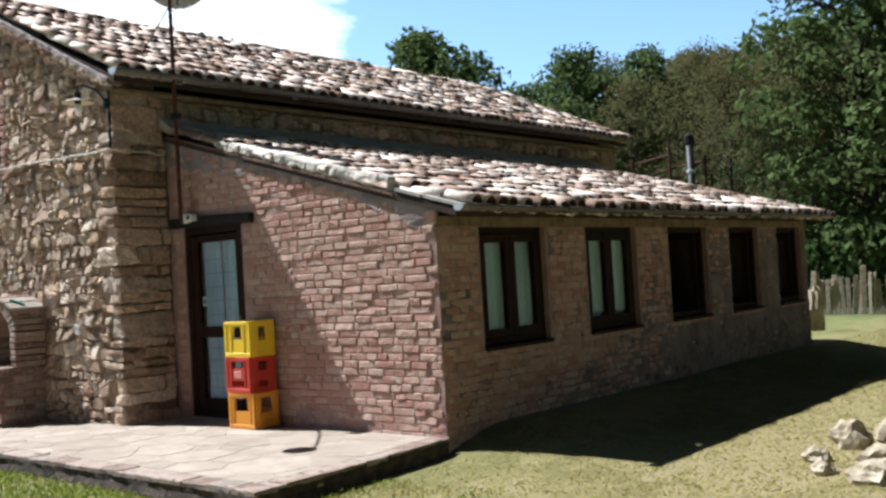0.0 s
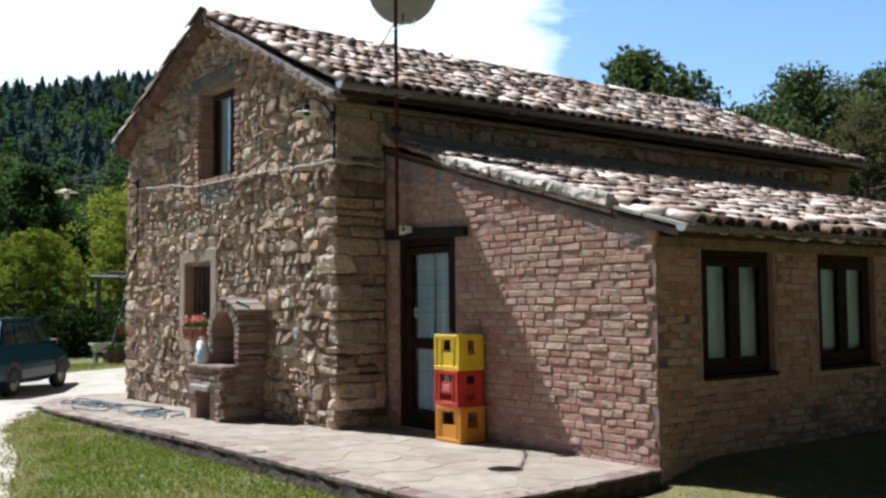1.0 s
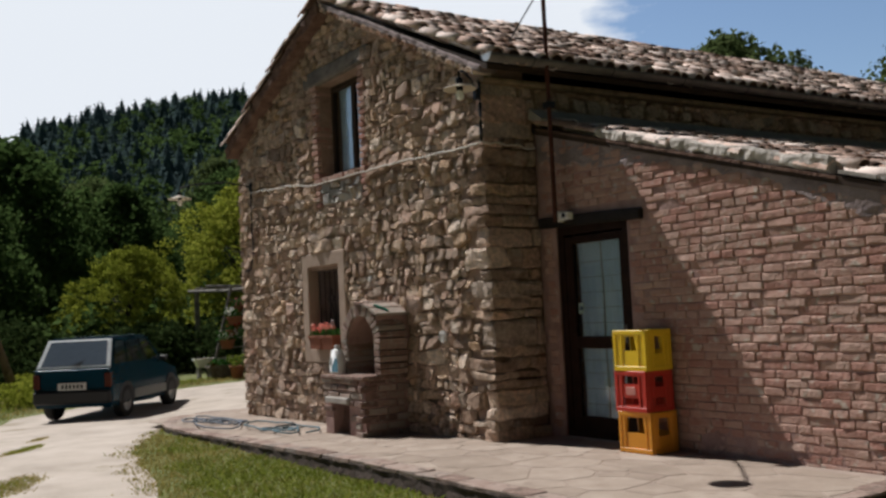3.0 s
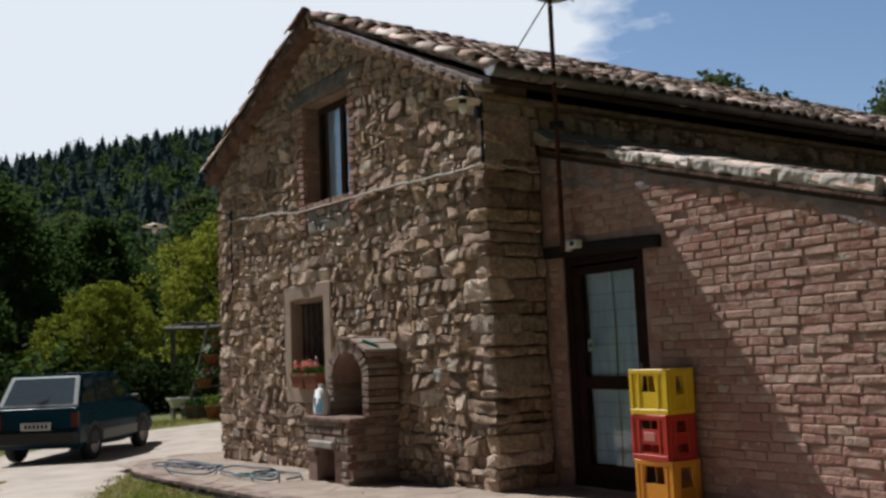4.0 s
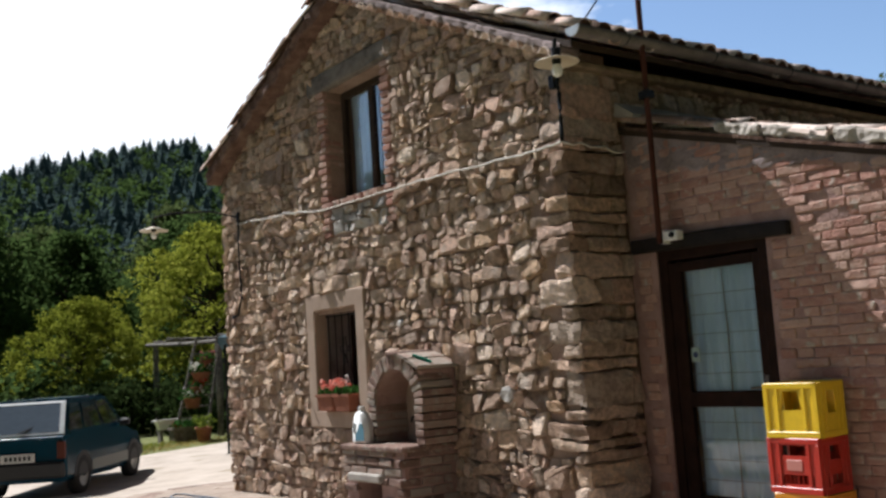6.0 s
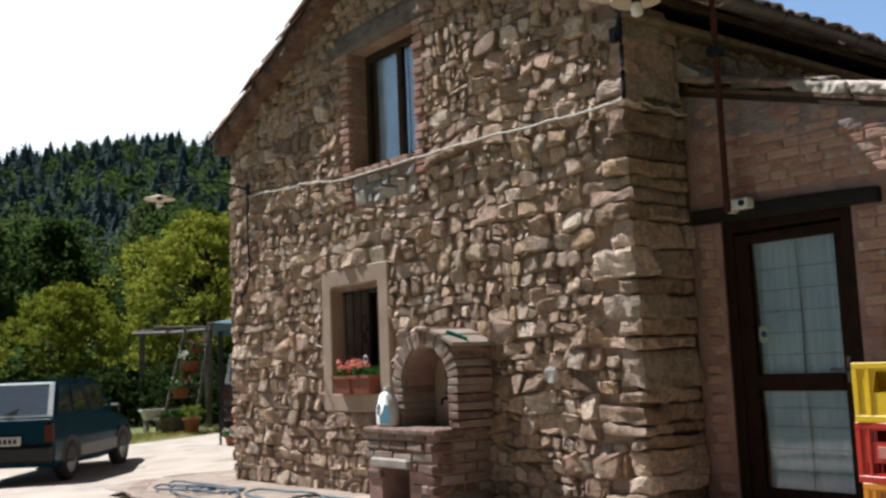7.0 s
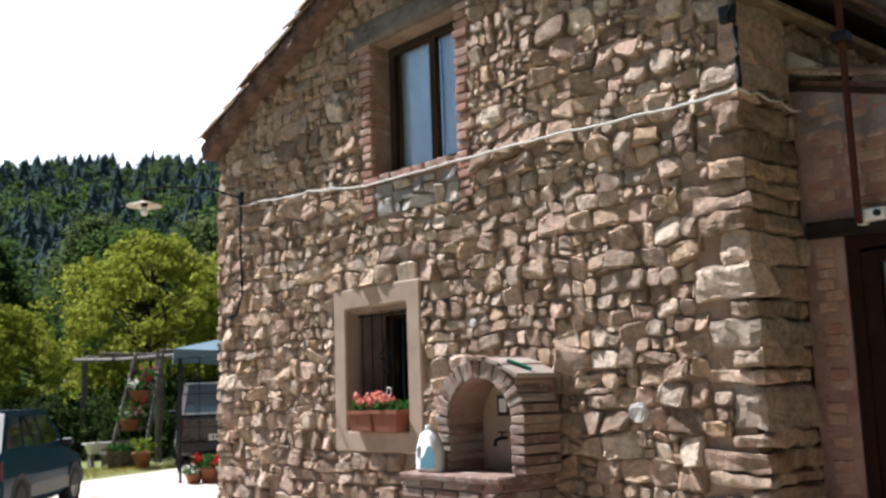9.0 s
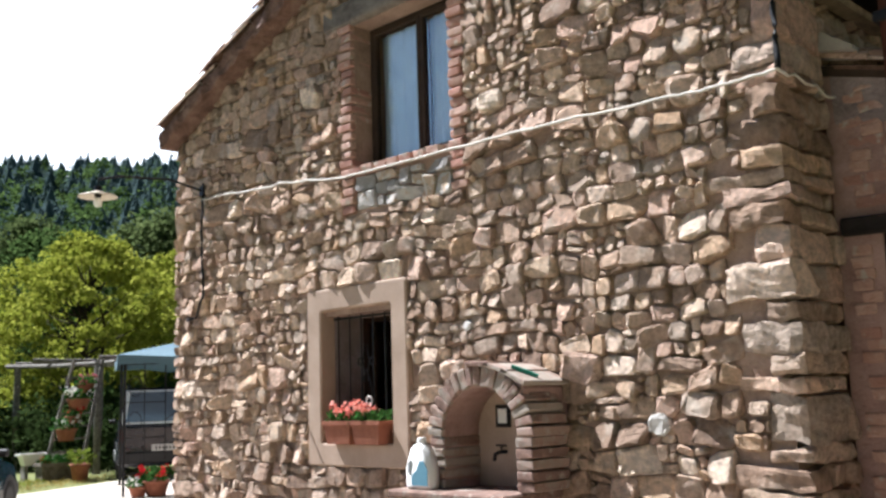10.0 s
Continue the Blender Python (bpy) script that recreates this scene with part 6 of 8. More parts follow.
for k, (x, z, a) in enumerate(((FM + 0.02, 1.4, 3), (FM + 0.17, 1.37, 17), (FM + 0.3, 1.315, 26))):
    part("cap_slab", add_box(bmesh.new(), (x - 0.1, -0.43, z - 0.016), (x + 0.1, 0.0, z + 0.016), 0.006, Euler((0, radians(a), 0)).to_quaternion()), M["brick_old"], fountain, "flat brick capping")
bm = tube_bm([(-1.69, -0.085, 0.86), (-1.69, -0.15, 0.86), (-1.69, -0.19, 0.85), (-1.69, -0.2, 0.81)], 0.012, 8)
add_tube(bm, [(-1.69, -0.13, 0.86), (-1.69, -0.13, 0.9)], 0.006, 6)
add_tube(bm, [(-1.73, -0.13, 0.9), (-1.65, -0.13, 0.9)], 0.007, 6)
part("tap", bm, M["iron"], fountain, "dark metal tap")
tile_p = part("picture_tile", box_bm((-1.76, -0.098, 1.01), (-1.64, -0.084, 1.15), 0.003), M["iron"], fountain, "small dark framed tile")
part("picture", box_bm((-1.735, -0.103, 1.035), (-1.665, -0.097, 1.125), 0), M["white_plastic"], tile_p)
hs = part("hose_piece", tube_bm([(FM + 0.24, -0.36, 1.375), (FM + 0.3, -0.31, 1.345), (FM + 0.36, -0.26, 1.31)], 0.014, 8), plain("green_hose", (0.02, 0.25, 0.17), 0.4), None)
tagged(hs, "short green hose lying on the fountain capping", "hose")

# ---- detergent bottle on the shelf ----
bottle = empty("detergent_bottle", (-2.05, -0.47, 0.648), label="white plastic detergent bottle with a blue label on the shelf", category="bottle")
bm = bmesh.new()
prof = [(-0.108, 0), (0.108, 0), (0.115, 0.02), (0.115, 0.14), (0.1, 0.185), (0.062, 0.25), (0.034, 0.278), (-0.034, 0.278), (-0.055, 0.25), (-0.095, 0.185), (-0.115, 0.13), (-0.115, 0.02)]
a = [bm.verts.new((x, -0.042, z)) for x, z in prof]
b = [bm.verts.new((x, 0.042, z)) for x, z in prof]
bm.faces.new(a)
bm.faces.new(b[::-1])
for i in range(len(prof)):
    bm.faces.new((a[i - 1], a[i], b[i], b[i - 1]))
bmesh.ops.bevel(bm, geom=bm.edges[:], offset=0.012, segments=2, affect="EDGES")
part("body", bm, M["white_plastic"], bottle, smooth=True)
part("cap", add_lathe(bmesh.new(), [(0.001, 0.318), (0.026, 0.316), (0.03, 0.305), (0.032, 0.272)], seg=16), M["white_plastic"], bottle)
bm = bmesh.new()
lab = [(-0.055, 0.025), (0.085, 0.025), (0.088, 0.12), (0.055, 0.175), (0.02, 0.175), (-0.015, 0.115), (-0.055, 0.085)]
a = [bm.verts.new((x, -0.046, z)) for x, z in lab]
b = [bm.verts.new((x, -0.041, z)) for x, z in lab]
bm.faces.new(a)
for i in range(len(lab)):
    bm.faces.new((a[i - 1], a[i], b[i], b[i - 1]))
part("label_patch", bm, plain("blue_label", (0.12, 0.28, 0.38), 0.4), bottle, "plain blue label shape")
# grey insert paints the shadow of the handle opening; nothing is cut out
part("handle_hollow", prism_bm([(-0.09, 0.1), (-0.066, 0.1), (-0.048, 0.175), (-0.062, 0.185), (-0.086, 0.155)], "y", -0.045, 0.0), plain("handle_shadow_plastic", (0.2, 0.22, 0.23), 0.6), bottle)

# ---- cables, conduit, lamps, pole and dish ----
def cable(name, pts, rad, m, label, cat, bumpy=0.0):
    r = random.Random(len(pts))
    fine = []
    for a, b in zip(pts, pts[1:]):
        for k in range(6):
            t = k / 6
            sag = -bumpy * math.sin(math.pi * t)
            fine.append(tuple(a[c] + t * (b[c] - a[c]) + (sag if c == 2 else 0) + r.uniform(-0.004, 0.004) for c in range(3)))
    fine.append(pts[-1])
    ob = part(name, tube_bm(fine, rad, 6), m, None, smooth=True)
    return tagged(ob, label, cat)


cable("cable", [(-5.3, -0.06, 3.07), (-4.9, -0.07, 3.05), (-4.2, -0.07, 3.0), (-4.1, -0.07, 3.01), (-3.7, -0.08, 2.96), (-3.25, -0.09, 2.9), (-2.75, -0.11, 2.885), (-2.16, -0.09, 2.89), (-1.55, -0.08, 2.885), (-1.0, -0.08, 2.868), (-0.36, -0.08, 2.84), (-0.08, -0.08, 2.828), (0.12, -0.08, 2.832), (0.27, -0.07, 2.84)], 0.009, M["cable"], "white electric cable strung across the stone gable", "cable", 0.006)
cable("cable", [(0.27, -0.07, 2.84), (0.28, 0.1, 2.84), (0.28, 0.35, 2.83), (0.3, 0.55, 2.8)], 0.008, M["cable"], "thin cable running round the house corner", "cable", 0.02)
cable("cable", [(-5.3, -0.05, 3.22), (-5.31, -0.055, 2.7), (-5.28, -0.055, 2.2), (-5.4, -0.05, 2.0), (-5.55, -0.05, 1.98)], 0.012, M["iron"], "dark cable hanging down the stone wall", "cable")
cable("conduit", [(0.27, -0.07, 2.84), (0.265, -0.06, 3.2), (0.265, -0.06, 3.42)], 0.016, M["iron"], "dark conduit at the house corner", "conduit")


def plate_lamp(name_at, wall, label, k):
    x, y, z = name_at
    lamp = empty("wall_lamp", wall, label=label, category="wall lamp", group="enamel yard lamps")
    o = Vector(wall)
    d = Vector(name_at) - o
    part("arm", tube_bm([(0, 0, 0), tuple(0.35 * d + Vector((0, 0, 0.12))), tuple(0.8 * d + Vector((0, 0, 0.16))), tuple(d + Vector((0, 0, 0.14))), tuple(d + Vector((0, 0, 0.05)))], 0.011, 7), M["iron"], lamp)
    part("wall_plate", box_bm((-0.03, -0.03, -0.05), (0.03, 0.02, 0.05)), M["iron"], lamp)
    part("shade", add_lathe(bmesh.new(), [(a * k, b * k) for a, b in ((0.03, 0.055), (0.05, 0.045), (0.08, 0.03), (0.19, 0.0), (0.2, -0.012), (0.185, -0.008), (0.07, 0.018), (0.03, 0.02))], tuple(d), 28), M["enamel"], lamp, "cream enamel plate shade", True)
    part("socket", add_lathe(bmesh.new(), [(0.001, 0.09), (0.03, 0.085), (0.032, 0.03), (0.025, -0.02)], tuple(d), 12), M["iron"], lamp)
    part("bulb", add_lathe(bmesh.new(), [(0.022, -0.015), (0.036, -0.05), (0.03, -0.085), (0.001, -0.1)], tuple(d), 12), M["white_plastic"], lamp, "unlit bulb", True)


plate_lamp((1.1, -0.87, 3.085), (0.2, -0.04, 3.3), "cream enamel plate lamp on an iron corner bracket", 0.7)
plate_lamp((-5.17, -1.12, 2.95), (-5.3, -0.04, 3.15), "cream enamel plate lamp on a long iron bracket", 0.8)

aerial = empty("satellite_dish", (0.63, 0.47, 2.1), label="grey satellite dish on a rusty pole above the door", category="satellite dish")
part("pole", tube_bm([(0, 0, -0.05), (0, 0, 2.65)], 0.021, 10), M["rust"], aerial, "rusty steel pole")
part("clamp", box_bm((-0.045, -0.045, 1.02), (0.045, 0.045, 1.08), 0.005), M["iron"], aerial)
part("stay", tube_bm([(0, 0, 2.2), (-0.85, 0.1, 1.72)], 0.007, 6), M["iron"], aerial)
DISH_AT, DISH_WAY = Vector((-0.03, 0.12, 2.55)), Vector((-0.78, 0.5, 0.42)).normalized()
bm = add_lathe(bmesh.new(), [(0.001, 0.0), (0.12, 0.012), (0.24, 0.045), (0.35, 0.09), (0.372, 0.1), (0.36, 0.104), (0.24, 0.057), (0.12, 0.024), (0.001, 0.012)], seg=36)
bm.transform(Matrix.Translation(DISH_AT) @ DISH_WAY.to_track_quat("Z", "Y").to_matrix().to_4x4())
part("dish", bm, M["dish"], aerial, "pale grey dish", True)
foot = DISH_AT - Vector((0, 0, 0.33)) + DISH_WAY * 0.06
horn = DISH_AT + DISH_WAY * 0.42 - Vector((0, 0, 0.1))
part("feed_arm", tube_bm([tuple(foot), tuple(horn)], 0.009, 6), M["iron"], aerial)
part("feed_horn", tube_bm([tuple(horn), tuple(horn - DISH_WAY * 0.1)], 0.024, 10), M["dish"], aerial)
part("bracket", tube_bm([(0, 0, 2.54), tuple(DISH_AT - DISH_WAY * 0.002)], 0.03, 8), M["iron"], aerial)
part("coax", tube_bm([(0.0, -0.03, 2.1), (0.12, 0.05, 2.16), (0.2, 0.1, 2.1), (0.16, 0.12, 2.2)], 0.006, 6), M["white_plastic"], aerial)
spot = empty("spotlight", (0.7, 0.54, 2.1), label="small white outdoor sensor box on the door lintel", category="sensor")
part("housing", box_bm((-0.06, -0.05, -0.035), (0.07, 0.03, 0.035), 0.008), M["white_plastic"], spot)
part("lens", tube_bm([(0.03, -0.048, 0), (0.03, -0.066, 0)], 0.02, 10), M["iron"], spot)
part("mount", box_bm((-0.1, -0.03, -0.05), (-0.055, 0.03, 0.05), 0.004), M["white_plastic"], spot)


# ---- bottle crates ----
def crate(at, turn, colour, style):
    c = empty("bottle_crate", at, label={"y": "bright yellow plastic bottle crate on top of the stack", "r": "red plastic bottle crate in the middle of the stack", "o": "orange-yellow plastic bottle crate on the patio"}[style], category="crate", group="stacked bottle crates")
    c.rotation_euler = (0, 0, radians(turn))
    L, W, H, t = 0.365, 0.29, 0.33, 0.014
    m = plain("crate_plastic_" + style, colour, 0.38)
    def plate(length, holes):
        """One moulded side with openings that narrow towards the top, in the xz plane about its middle."""
        bm = bmesh.new()
        h = length / 2
        levels = [(0.0, holes[0][0])]
        for w, w_top, z0, z1 in holes:
            levels += [(z0, w), (z1, w_top)]
        levels.append((H, holes[-1][1]))
        grid = [[bm.verts.new((x, 0, z)) for x in (-h, -w, w, h)] for z, w in levels]
        for i in range(len(levels) - 1):
            for j in range(3):
                if j != 1 or i % 2 == 0:
                    bm.faces.new((grid[i][j], grid[i][j + 1], grid[i + 1][j + 1], grid[i + 1][j]))
        out = bmesh.ops.extrude_face_region(bm, geom=bm.faces[:])
        bmesh.ops.translate(bm, vec=(0, t, 0), verts=[g for g in out["geom"] if isinstance(g, bmesh.types.BMVert)])
        bmesh.ops.recalc_face_normals(bm, faces=bm.faces[:])
        return bm
    def moulding(name, a, b, m4, side):
        bm = box_bm(a, b, 0.003)
        bm.transform(m4)
        part(name, bm, m, side)
    win = {"y": [(0.072, 0.05, 0.165, 0.28)], "r": [(0.125, 0.125, 0.055, 0.112), (0.085, 0.085, 0.225, 0.287)], "o": [(0.1, 0.085, 0.16, 0.285)]}[style]
    sw = {"y": [(0.05, 0.044, 0.14, 0.275)], "r": [(0.085, 0.085, 0.055, 0.112), (0.05, 0.045, 0.2, 0.282)], "o": [(0.07, 0.06, 0.135, 0.28)]}[style]
    for ang, off, ln, wn in ((0, (0, -W / 2), L, win), (180, (0, W / 2), L, win), (90, (L / 2, 0), W - 0.03, sw), (270, (-L / 2, 0), W - 0.03, sw)):
        m4, h, w = pose(off[0], off[1], 0, 0, 0, ang), ln / 2, wn[-1][0]
        bm = plate(ln, wn)
        bm.transform(m4)
        side = part("side", bm, m, c)
        moulding("rim", (-h, -0.009, H - 0.034), (h, 0.001, H), m4, side)
        moulding("rim", (-h, -0.009, 0), (h, 0.001, 0.038), m4, side)
        for x0, x1 in ((-h, -h + 0.032), (h - 0.032, h), (-w - 0.03, -w - 0.008), (w + 0.008, w + 0.03)):
            moulding("post", (x0, -0.008, 0.038), (x1, 0.001, H - 0.034), m4, side)
        if len(wn) > 1:
            k = -wn[0][0] + 0.018
            while k < wn[0][0] - 0.01:
                moulding("bar", (k, 0.002, wn[0][2] - 0.002), (k + 0.006, t - 0.002, wn[0][3] + 0.002), m4, side)
                k += 0.03
    bm = bmesh.new()
    add_box(bm, (-L / 2 + t, -W / 2 + t, 0.005), (L / 2 - t, W / 2 - t, 0.02))
    part("bottom", bm, m, c)
    bm = bmesh.new()
    for k in (-0.09, 0.0, 0.09):
        add_box(bm, (k - 0.003, -W / 2 + t, 0.02), (k + 0.003, W / 2 - t, 0.11))
    add_box(bm, (-L / 2 + t, -0.003, 0.02), (L / 2 - t, 0.003, 0.11))
    part("divider", bm, m, c)
    if style == "r":
        part("badge", box_bm((-0.055, -W / 2 - 0.004, 0.135), (0.055, -W / 2 + 0.002, 0.2), 0.002), plain("faded_badge", (0.55, 0.22, 0.18), 0.5), c, "faded printed patch")
    return c


crate((1.715, 0.415, 0.052), 1.0, (0.72, 0.3, 0.02), "o")
crate((1.7, 0.41, 0.383), -1.5, (0.5, 0.035, 0.02), "r")
crate((1.705, 0.412, 0.714), 1.5, (0.85, 0.58, 0.02), "y")


# ---- hoses on the patio ----
def hose_heap(name, cx, cy, rx, ry, loops, seed, m, label):
    r = random.Random(seed)
    pts = []
    for k in range(loops * 18):
        a = k / 18 * 2 * math.pi
        g = 0.7 + 0.5 * math.sin(a * 0.41 + seed) + 0.22 * math.sin(a * 1.7) + 0.12 * math.sin(a * 3.1 + seed) + r.uniform(-0.03, 0.03)
        x, y = cx + rx * g * math.cos(a) + 0.35 * math.sin(a * 0.23), cy + ry * g * math.sin(a + 0.5 * math.sin(a * 0.31))
        pts.append((x, y, patio_z(x) + 0.026 + 0.012 * abs(math.sin(a * 2.3)) + 0.004 * (k / 18)))
    ob = part(name, tube_bm(pts, 0.011, 6), m, None, smooth=True)
    return tagged(ob, label, "hose", "garden hoses")


hose_heap("garden_hose", -4.85, -0.85, 0.85, 0.3, 4, 3, plain("blue_grey_hose", (0.07, 0.095, 0.13), 0.55), "blue-grey garden hose coiled loosely on the patio")
hose_heap("garden_hose", -3.1, -0.75, 0.6, 0.26, 3, 8, plain("teal_hose", (0.06, 0.13, 0.16), 0.55), "teal garden hose heaped on the patio")

# ---- cars ----
def wheel(parent, x, y, rad, w, side):
    wh = part("wheel", add_lathe(bmesh.new(), [(rad * 0.62, -w / 2), (rad * 0.93, -w / 2), (rad, -w * 0.32), (rad, w * 0.32), (rad * 0.93, w / 2), (rad * 0.62, w / 2)], seg=24), M_TYRE, parent, "black rubber tyre", True)
    wh.matrix_basis = pose(x, y, rad, 90 * side, 0, 0)
    part("rim", add_lathe(bmesh.new(), [(0.001, -w * 0.3), (rad * 0.2, -w * 0.33), (rad * 0.25, -w * 0.22), (rad * 0.55, -w * 0.3), (rad * 0.64, -w * 0.5), (rad * 0.64, w * 0.4)], seg=20), M_RIM, wh, "pale steel wheel", True)


M_TYRE = plain("tyre_rubber", (0.02, 0.02, 0.02), 0.9)
M_RIM = plain("wheel_steel", (0.42, 0.42, 0.4), 0.45, 0.5)
M_TRIM = plain("black_bumper_plastic", (0.018, 0.018, 0.02), 0.6)
# blue metallic base stands in for the sky mirrored in rear windows
M_SKYGLASS = plain("sky_tinted_car_glass", (0.2, 0.26, 0.34), 0.2, 0.4, 1.0)
# near-white base puts the glint round the rear window into the colour
M_SEAL = plain("glint_window_trim", (0.8, 0.86, 0.9), 0.4, 0.2, 0.5)
M_DARKGLASS = plain("dark_car_glass", (0.012, 0.015, 0.017), 0.05, 0.0, 1.0)
M_LAMP = plain("red_tail_lamp", (0.07, 0.008, 0.007), 0.2)
M_PLATE = plain("white_plate", (0.6, 0.6, 0.58), 0.5)


def hatchback(at, turn, L, Wd, H, paint, belt, rear_lean, nose, label, glass_rear, roof_bars=False):
    car = empty("car", at, label=label, category="car")
    car.rotation_euler = (0, 0, radians(turn))
    wr = 0.285 if H < 1.5 else 0.33
    h = L / 2
    # lower body as a loft of cross-sections along the length
    secs = [(-h + 0.03, 0.32, belt - 0.05, 0.9), (-h, 0.4, belt - 0.02, 0.97), (-h + 0.05, 0.24, belt, 1.0), (0.1, 0.2, belt, 1.0), (h - nose, 0.22, belt - 0.03, 0.99), (h - 0.25, 0.26, belt - 0.17, 0.96), (h - 0.02, 0.36, belt - 0.26, 0.88), (h, 0.42, belt - 0.32, 0.84)]
    bm = bmesh.new()
    rows = []
    for x, z0, z1, w in secs:
        y = Wd / 2 * w
        zm = z0 + (z1 - z0) * 0.55
        rows.append([bm.verts.new((x, sy * yy, z)) for sy, yy, z in ((1, y * 0.94, z0), (1, y, z0 + 0.08), (1, y * 1.0, zm), (1, y * 0.96, z1), (-1, y * 0.96, z1), (-1, y, zm), (-1, y, z0 + 0.08), (-1, y * 0.94, z0))])
    for a, b in zip(rows, rows[1:]):
        for i in range(8):
            bm.faces.new((a[i - 1], a[i], b[i], b[i - 1]))
    bm.faces.new(rows[0])
    bm.faces.new(rows[-1][::-1])
    body = part("body", bm, paint, car, "glossy paint dulled by dust")
    # greenhouse
    x0b, x1b = -h + 0.05, h - nose + 0.05
    x0t, x1t = -h + rear_lean, x1b - 0.62
    yb, yt = Wd / 2 * 0.955, Wd / 2 * 0.8
    def gp(u, v, s):
        """u along the length 0..1, v up 0..1, on the side s."""
        return Vector(((x0b + (x0t - x0b) * v) * (1 - u) + (x1b + (x1t - x1b) * v) * u, s * (yb + (yt - yb) * v), belt - 0.01 + (H - belt) * v))
    bm = bmesh.new()
    c = {(u, v, s): bm.verts.new(gp(u, v, s)) for u in (0, 1) for v in (0, 1) for s in (-1, 1)}
    for q in (((0, 0, -1), (1, 0, -1), (1, 1, -1), (0, 1, -1)), ((0, 0, 1), (1, 0, 1), (1, 1, 1), (0, 1, 1)), ((0, 0, -1), (0, 0, 1), (0, 1, 1), (0, 1, -1)), ((1, 0, -1), (1, 0, 1), (1, 1, 1), (1, 1, -1)), ((0, 1, -1), (1, 1, -1), (1, 1, 1), (0, 1, 1))):
        bm.faces.new([c[k] for k in q])
    bmesh.ops.bevel(bm, geom=[e for e in bm.edges if not e.is_boundary], offset=0.035, segments=2, affect="EDGES")
    part("cabin", bm, paint, car, smooth=False)
    def glazing(name, corners, push, m):
        bm = bmesh.new()
        push = Vector(push)
        a = [bm.verts.new(p + push) for p in corners]
        b = [bm.verts.new(p - push * 2) for p in corners]
        bm.faces.new(a)
        for i in range(len(a)):
            bm.faces.new((a[i - 1], a[i], b[i], b[i - 1]))
        part(name, bm, m, car)
    rear = [Vector(((x0b + (x0t - x0b) * v), y * (yb + (yt - yb) * v) * 0.88, belt - 0.01 + (H - belt) * v)) for v, y in ((0.1, -1), (0.1, 1), (0.88, 1), (0.88, -1))]
    glazing("rear_window", rear, (-0.012, 0, 0.004), glass_rear)
    mid_p = sum(rear, Vector()) / 4
    wide = [mid_p + (p - mid_p) * 1.13 for p in rear]
    bm = bmesh.new()
    rings = [[bm.verts.new(p + Vector((dx, 0, 0))) for p in ring] for ring, dx in ((wide, -0.004), (wide, -0.014), (rear, -0.018), (rear, -0.004))]
    for a, b in zip(rings, rings[1:]):
        for i in range(4):
            bm.faces.new((a[i - 1], a[i], b[i], b[i - 1]))
    part("window_trim", bm, M_SEAL, car, "trim round the rear window, coloured as a glint")
    part("wiper", tube_bm([tuple(rear[0] * 0.5 + rear[1] * 0.5 + Vector((-0.03, 0.02, 0.01))), tuple(mid_p + Vector((-0.025, -0.3, -0.06)))], 0.009, 5), M_TRIM, car)
    for s in (-1, 1):
        for u0, u1 in ((0.05, 0.27), (0.3, 0.58), (0.61, 0.9)):
            glazing("side_window", [gp(u0, 0.12, s), gp(u1, 0.12, s), gp(min(u1, 0.97), 0.84, s), gp(u0 + 0.015, 0.84, s)], (0, s * 0.008, 0.002), M_DARKGLASS)
        front = h - 0.62
        for x in (-h + 0.62, front):
            wheel(car, x, s * (Wd / 2 - 0.075), wr, 0.16, s)
            bm = bmesh.new()
            pts = [(x + (wr + 0.05) * math.cos(a), (wr) + (wr + 0.05) * math.sin(a)) for a in [math.pi * k / 10 for k in range(11)]]
            f = [bm.verts.new((px, s * (Wd / 2 + 0.004), pz)) for px, pz in pts]
            g = [bm.verts.new((px, s * (Wd / 2 - 0.2), pz)) for px, pz in pts]
            bm.faces.new(f)
            for i in range(1, len(f)):
                bm.faces.new((f[i - 1], f[i], g[i], g[i - 1]))
            part("wheel_arch", bm, M_TRIM, car)
        part("tail_light", box_bm((-h - 0.012, s * Wd / 2 * 0.9 - 0.06, belt - 0.32), (-h + 0.05, s * Wd / 2 * 0.9 + 0.06, belt - 0.08), 0.01), M_LAMP, car, "red tail light")
        part("mirror", box_bm((h - nose - 0.25, s * Wd / 2 - 0.02 if s > 0 else -Wd / 2 - 0.13, belt + 0.0), (h - nose - 0.17, s * Wd / 2 + 0.13 if s > 0 else -Wd / 2 + 0.02, belt + 0.1), 0.02), M_TRIM, car)
        part("side_trim", box_bm((-h + 0.95, s * (Wd / 2 + 0.002) - 0.012, 0.3), (h - 0.95, s * (Wd / 2 + 0.002) + 0.012, 0.46), 0.005), plain("grey_sill_trim", (0.2, 0.21, 0.2), 0.6), car)
    part("rear_bumper", box_bm((-h - 0.06, -Wd / 2 * 0.97, 0.3), (-h + 0.12, Wd / 2 * 0.97, 0.52), 0.03), M_TRIM, car)
    part("front_bumper", box_bm((h - 0.1, -Wd / 2 * 0.9, 0.3), (h + 0.06, Wd / 2 * 0.9, 0.5), 0.03), M_TRIM, car)
    plate = part("number_plate", box_bm((-h - 0.02 if H < 1.5 else -h - 0.03, -0.24, 0.53), (-h + 0.01, 0.24, 0.65), 0.003), M_PLATE, car, "white plate with plain dark bars")
    for k in range(6):
        part("bar", box_bm((-h - 0.034, -0.19 + 0.065 * k, 0.56), (-h - 0.018, -0.155 + 0.065 * k, 0.62), 0), M_TRIM, plate)
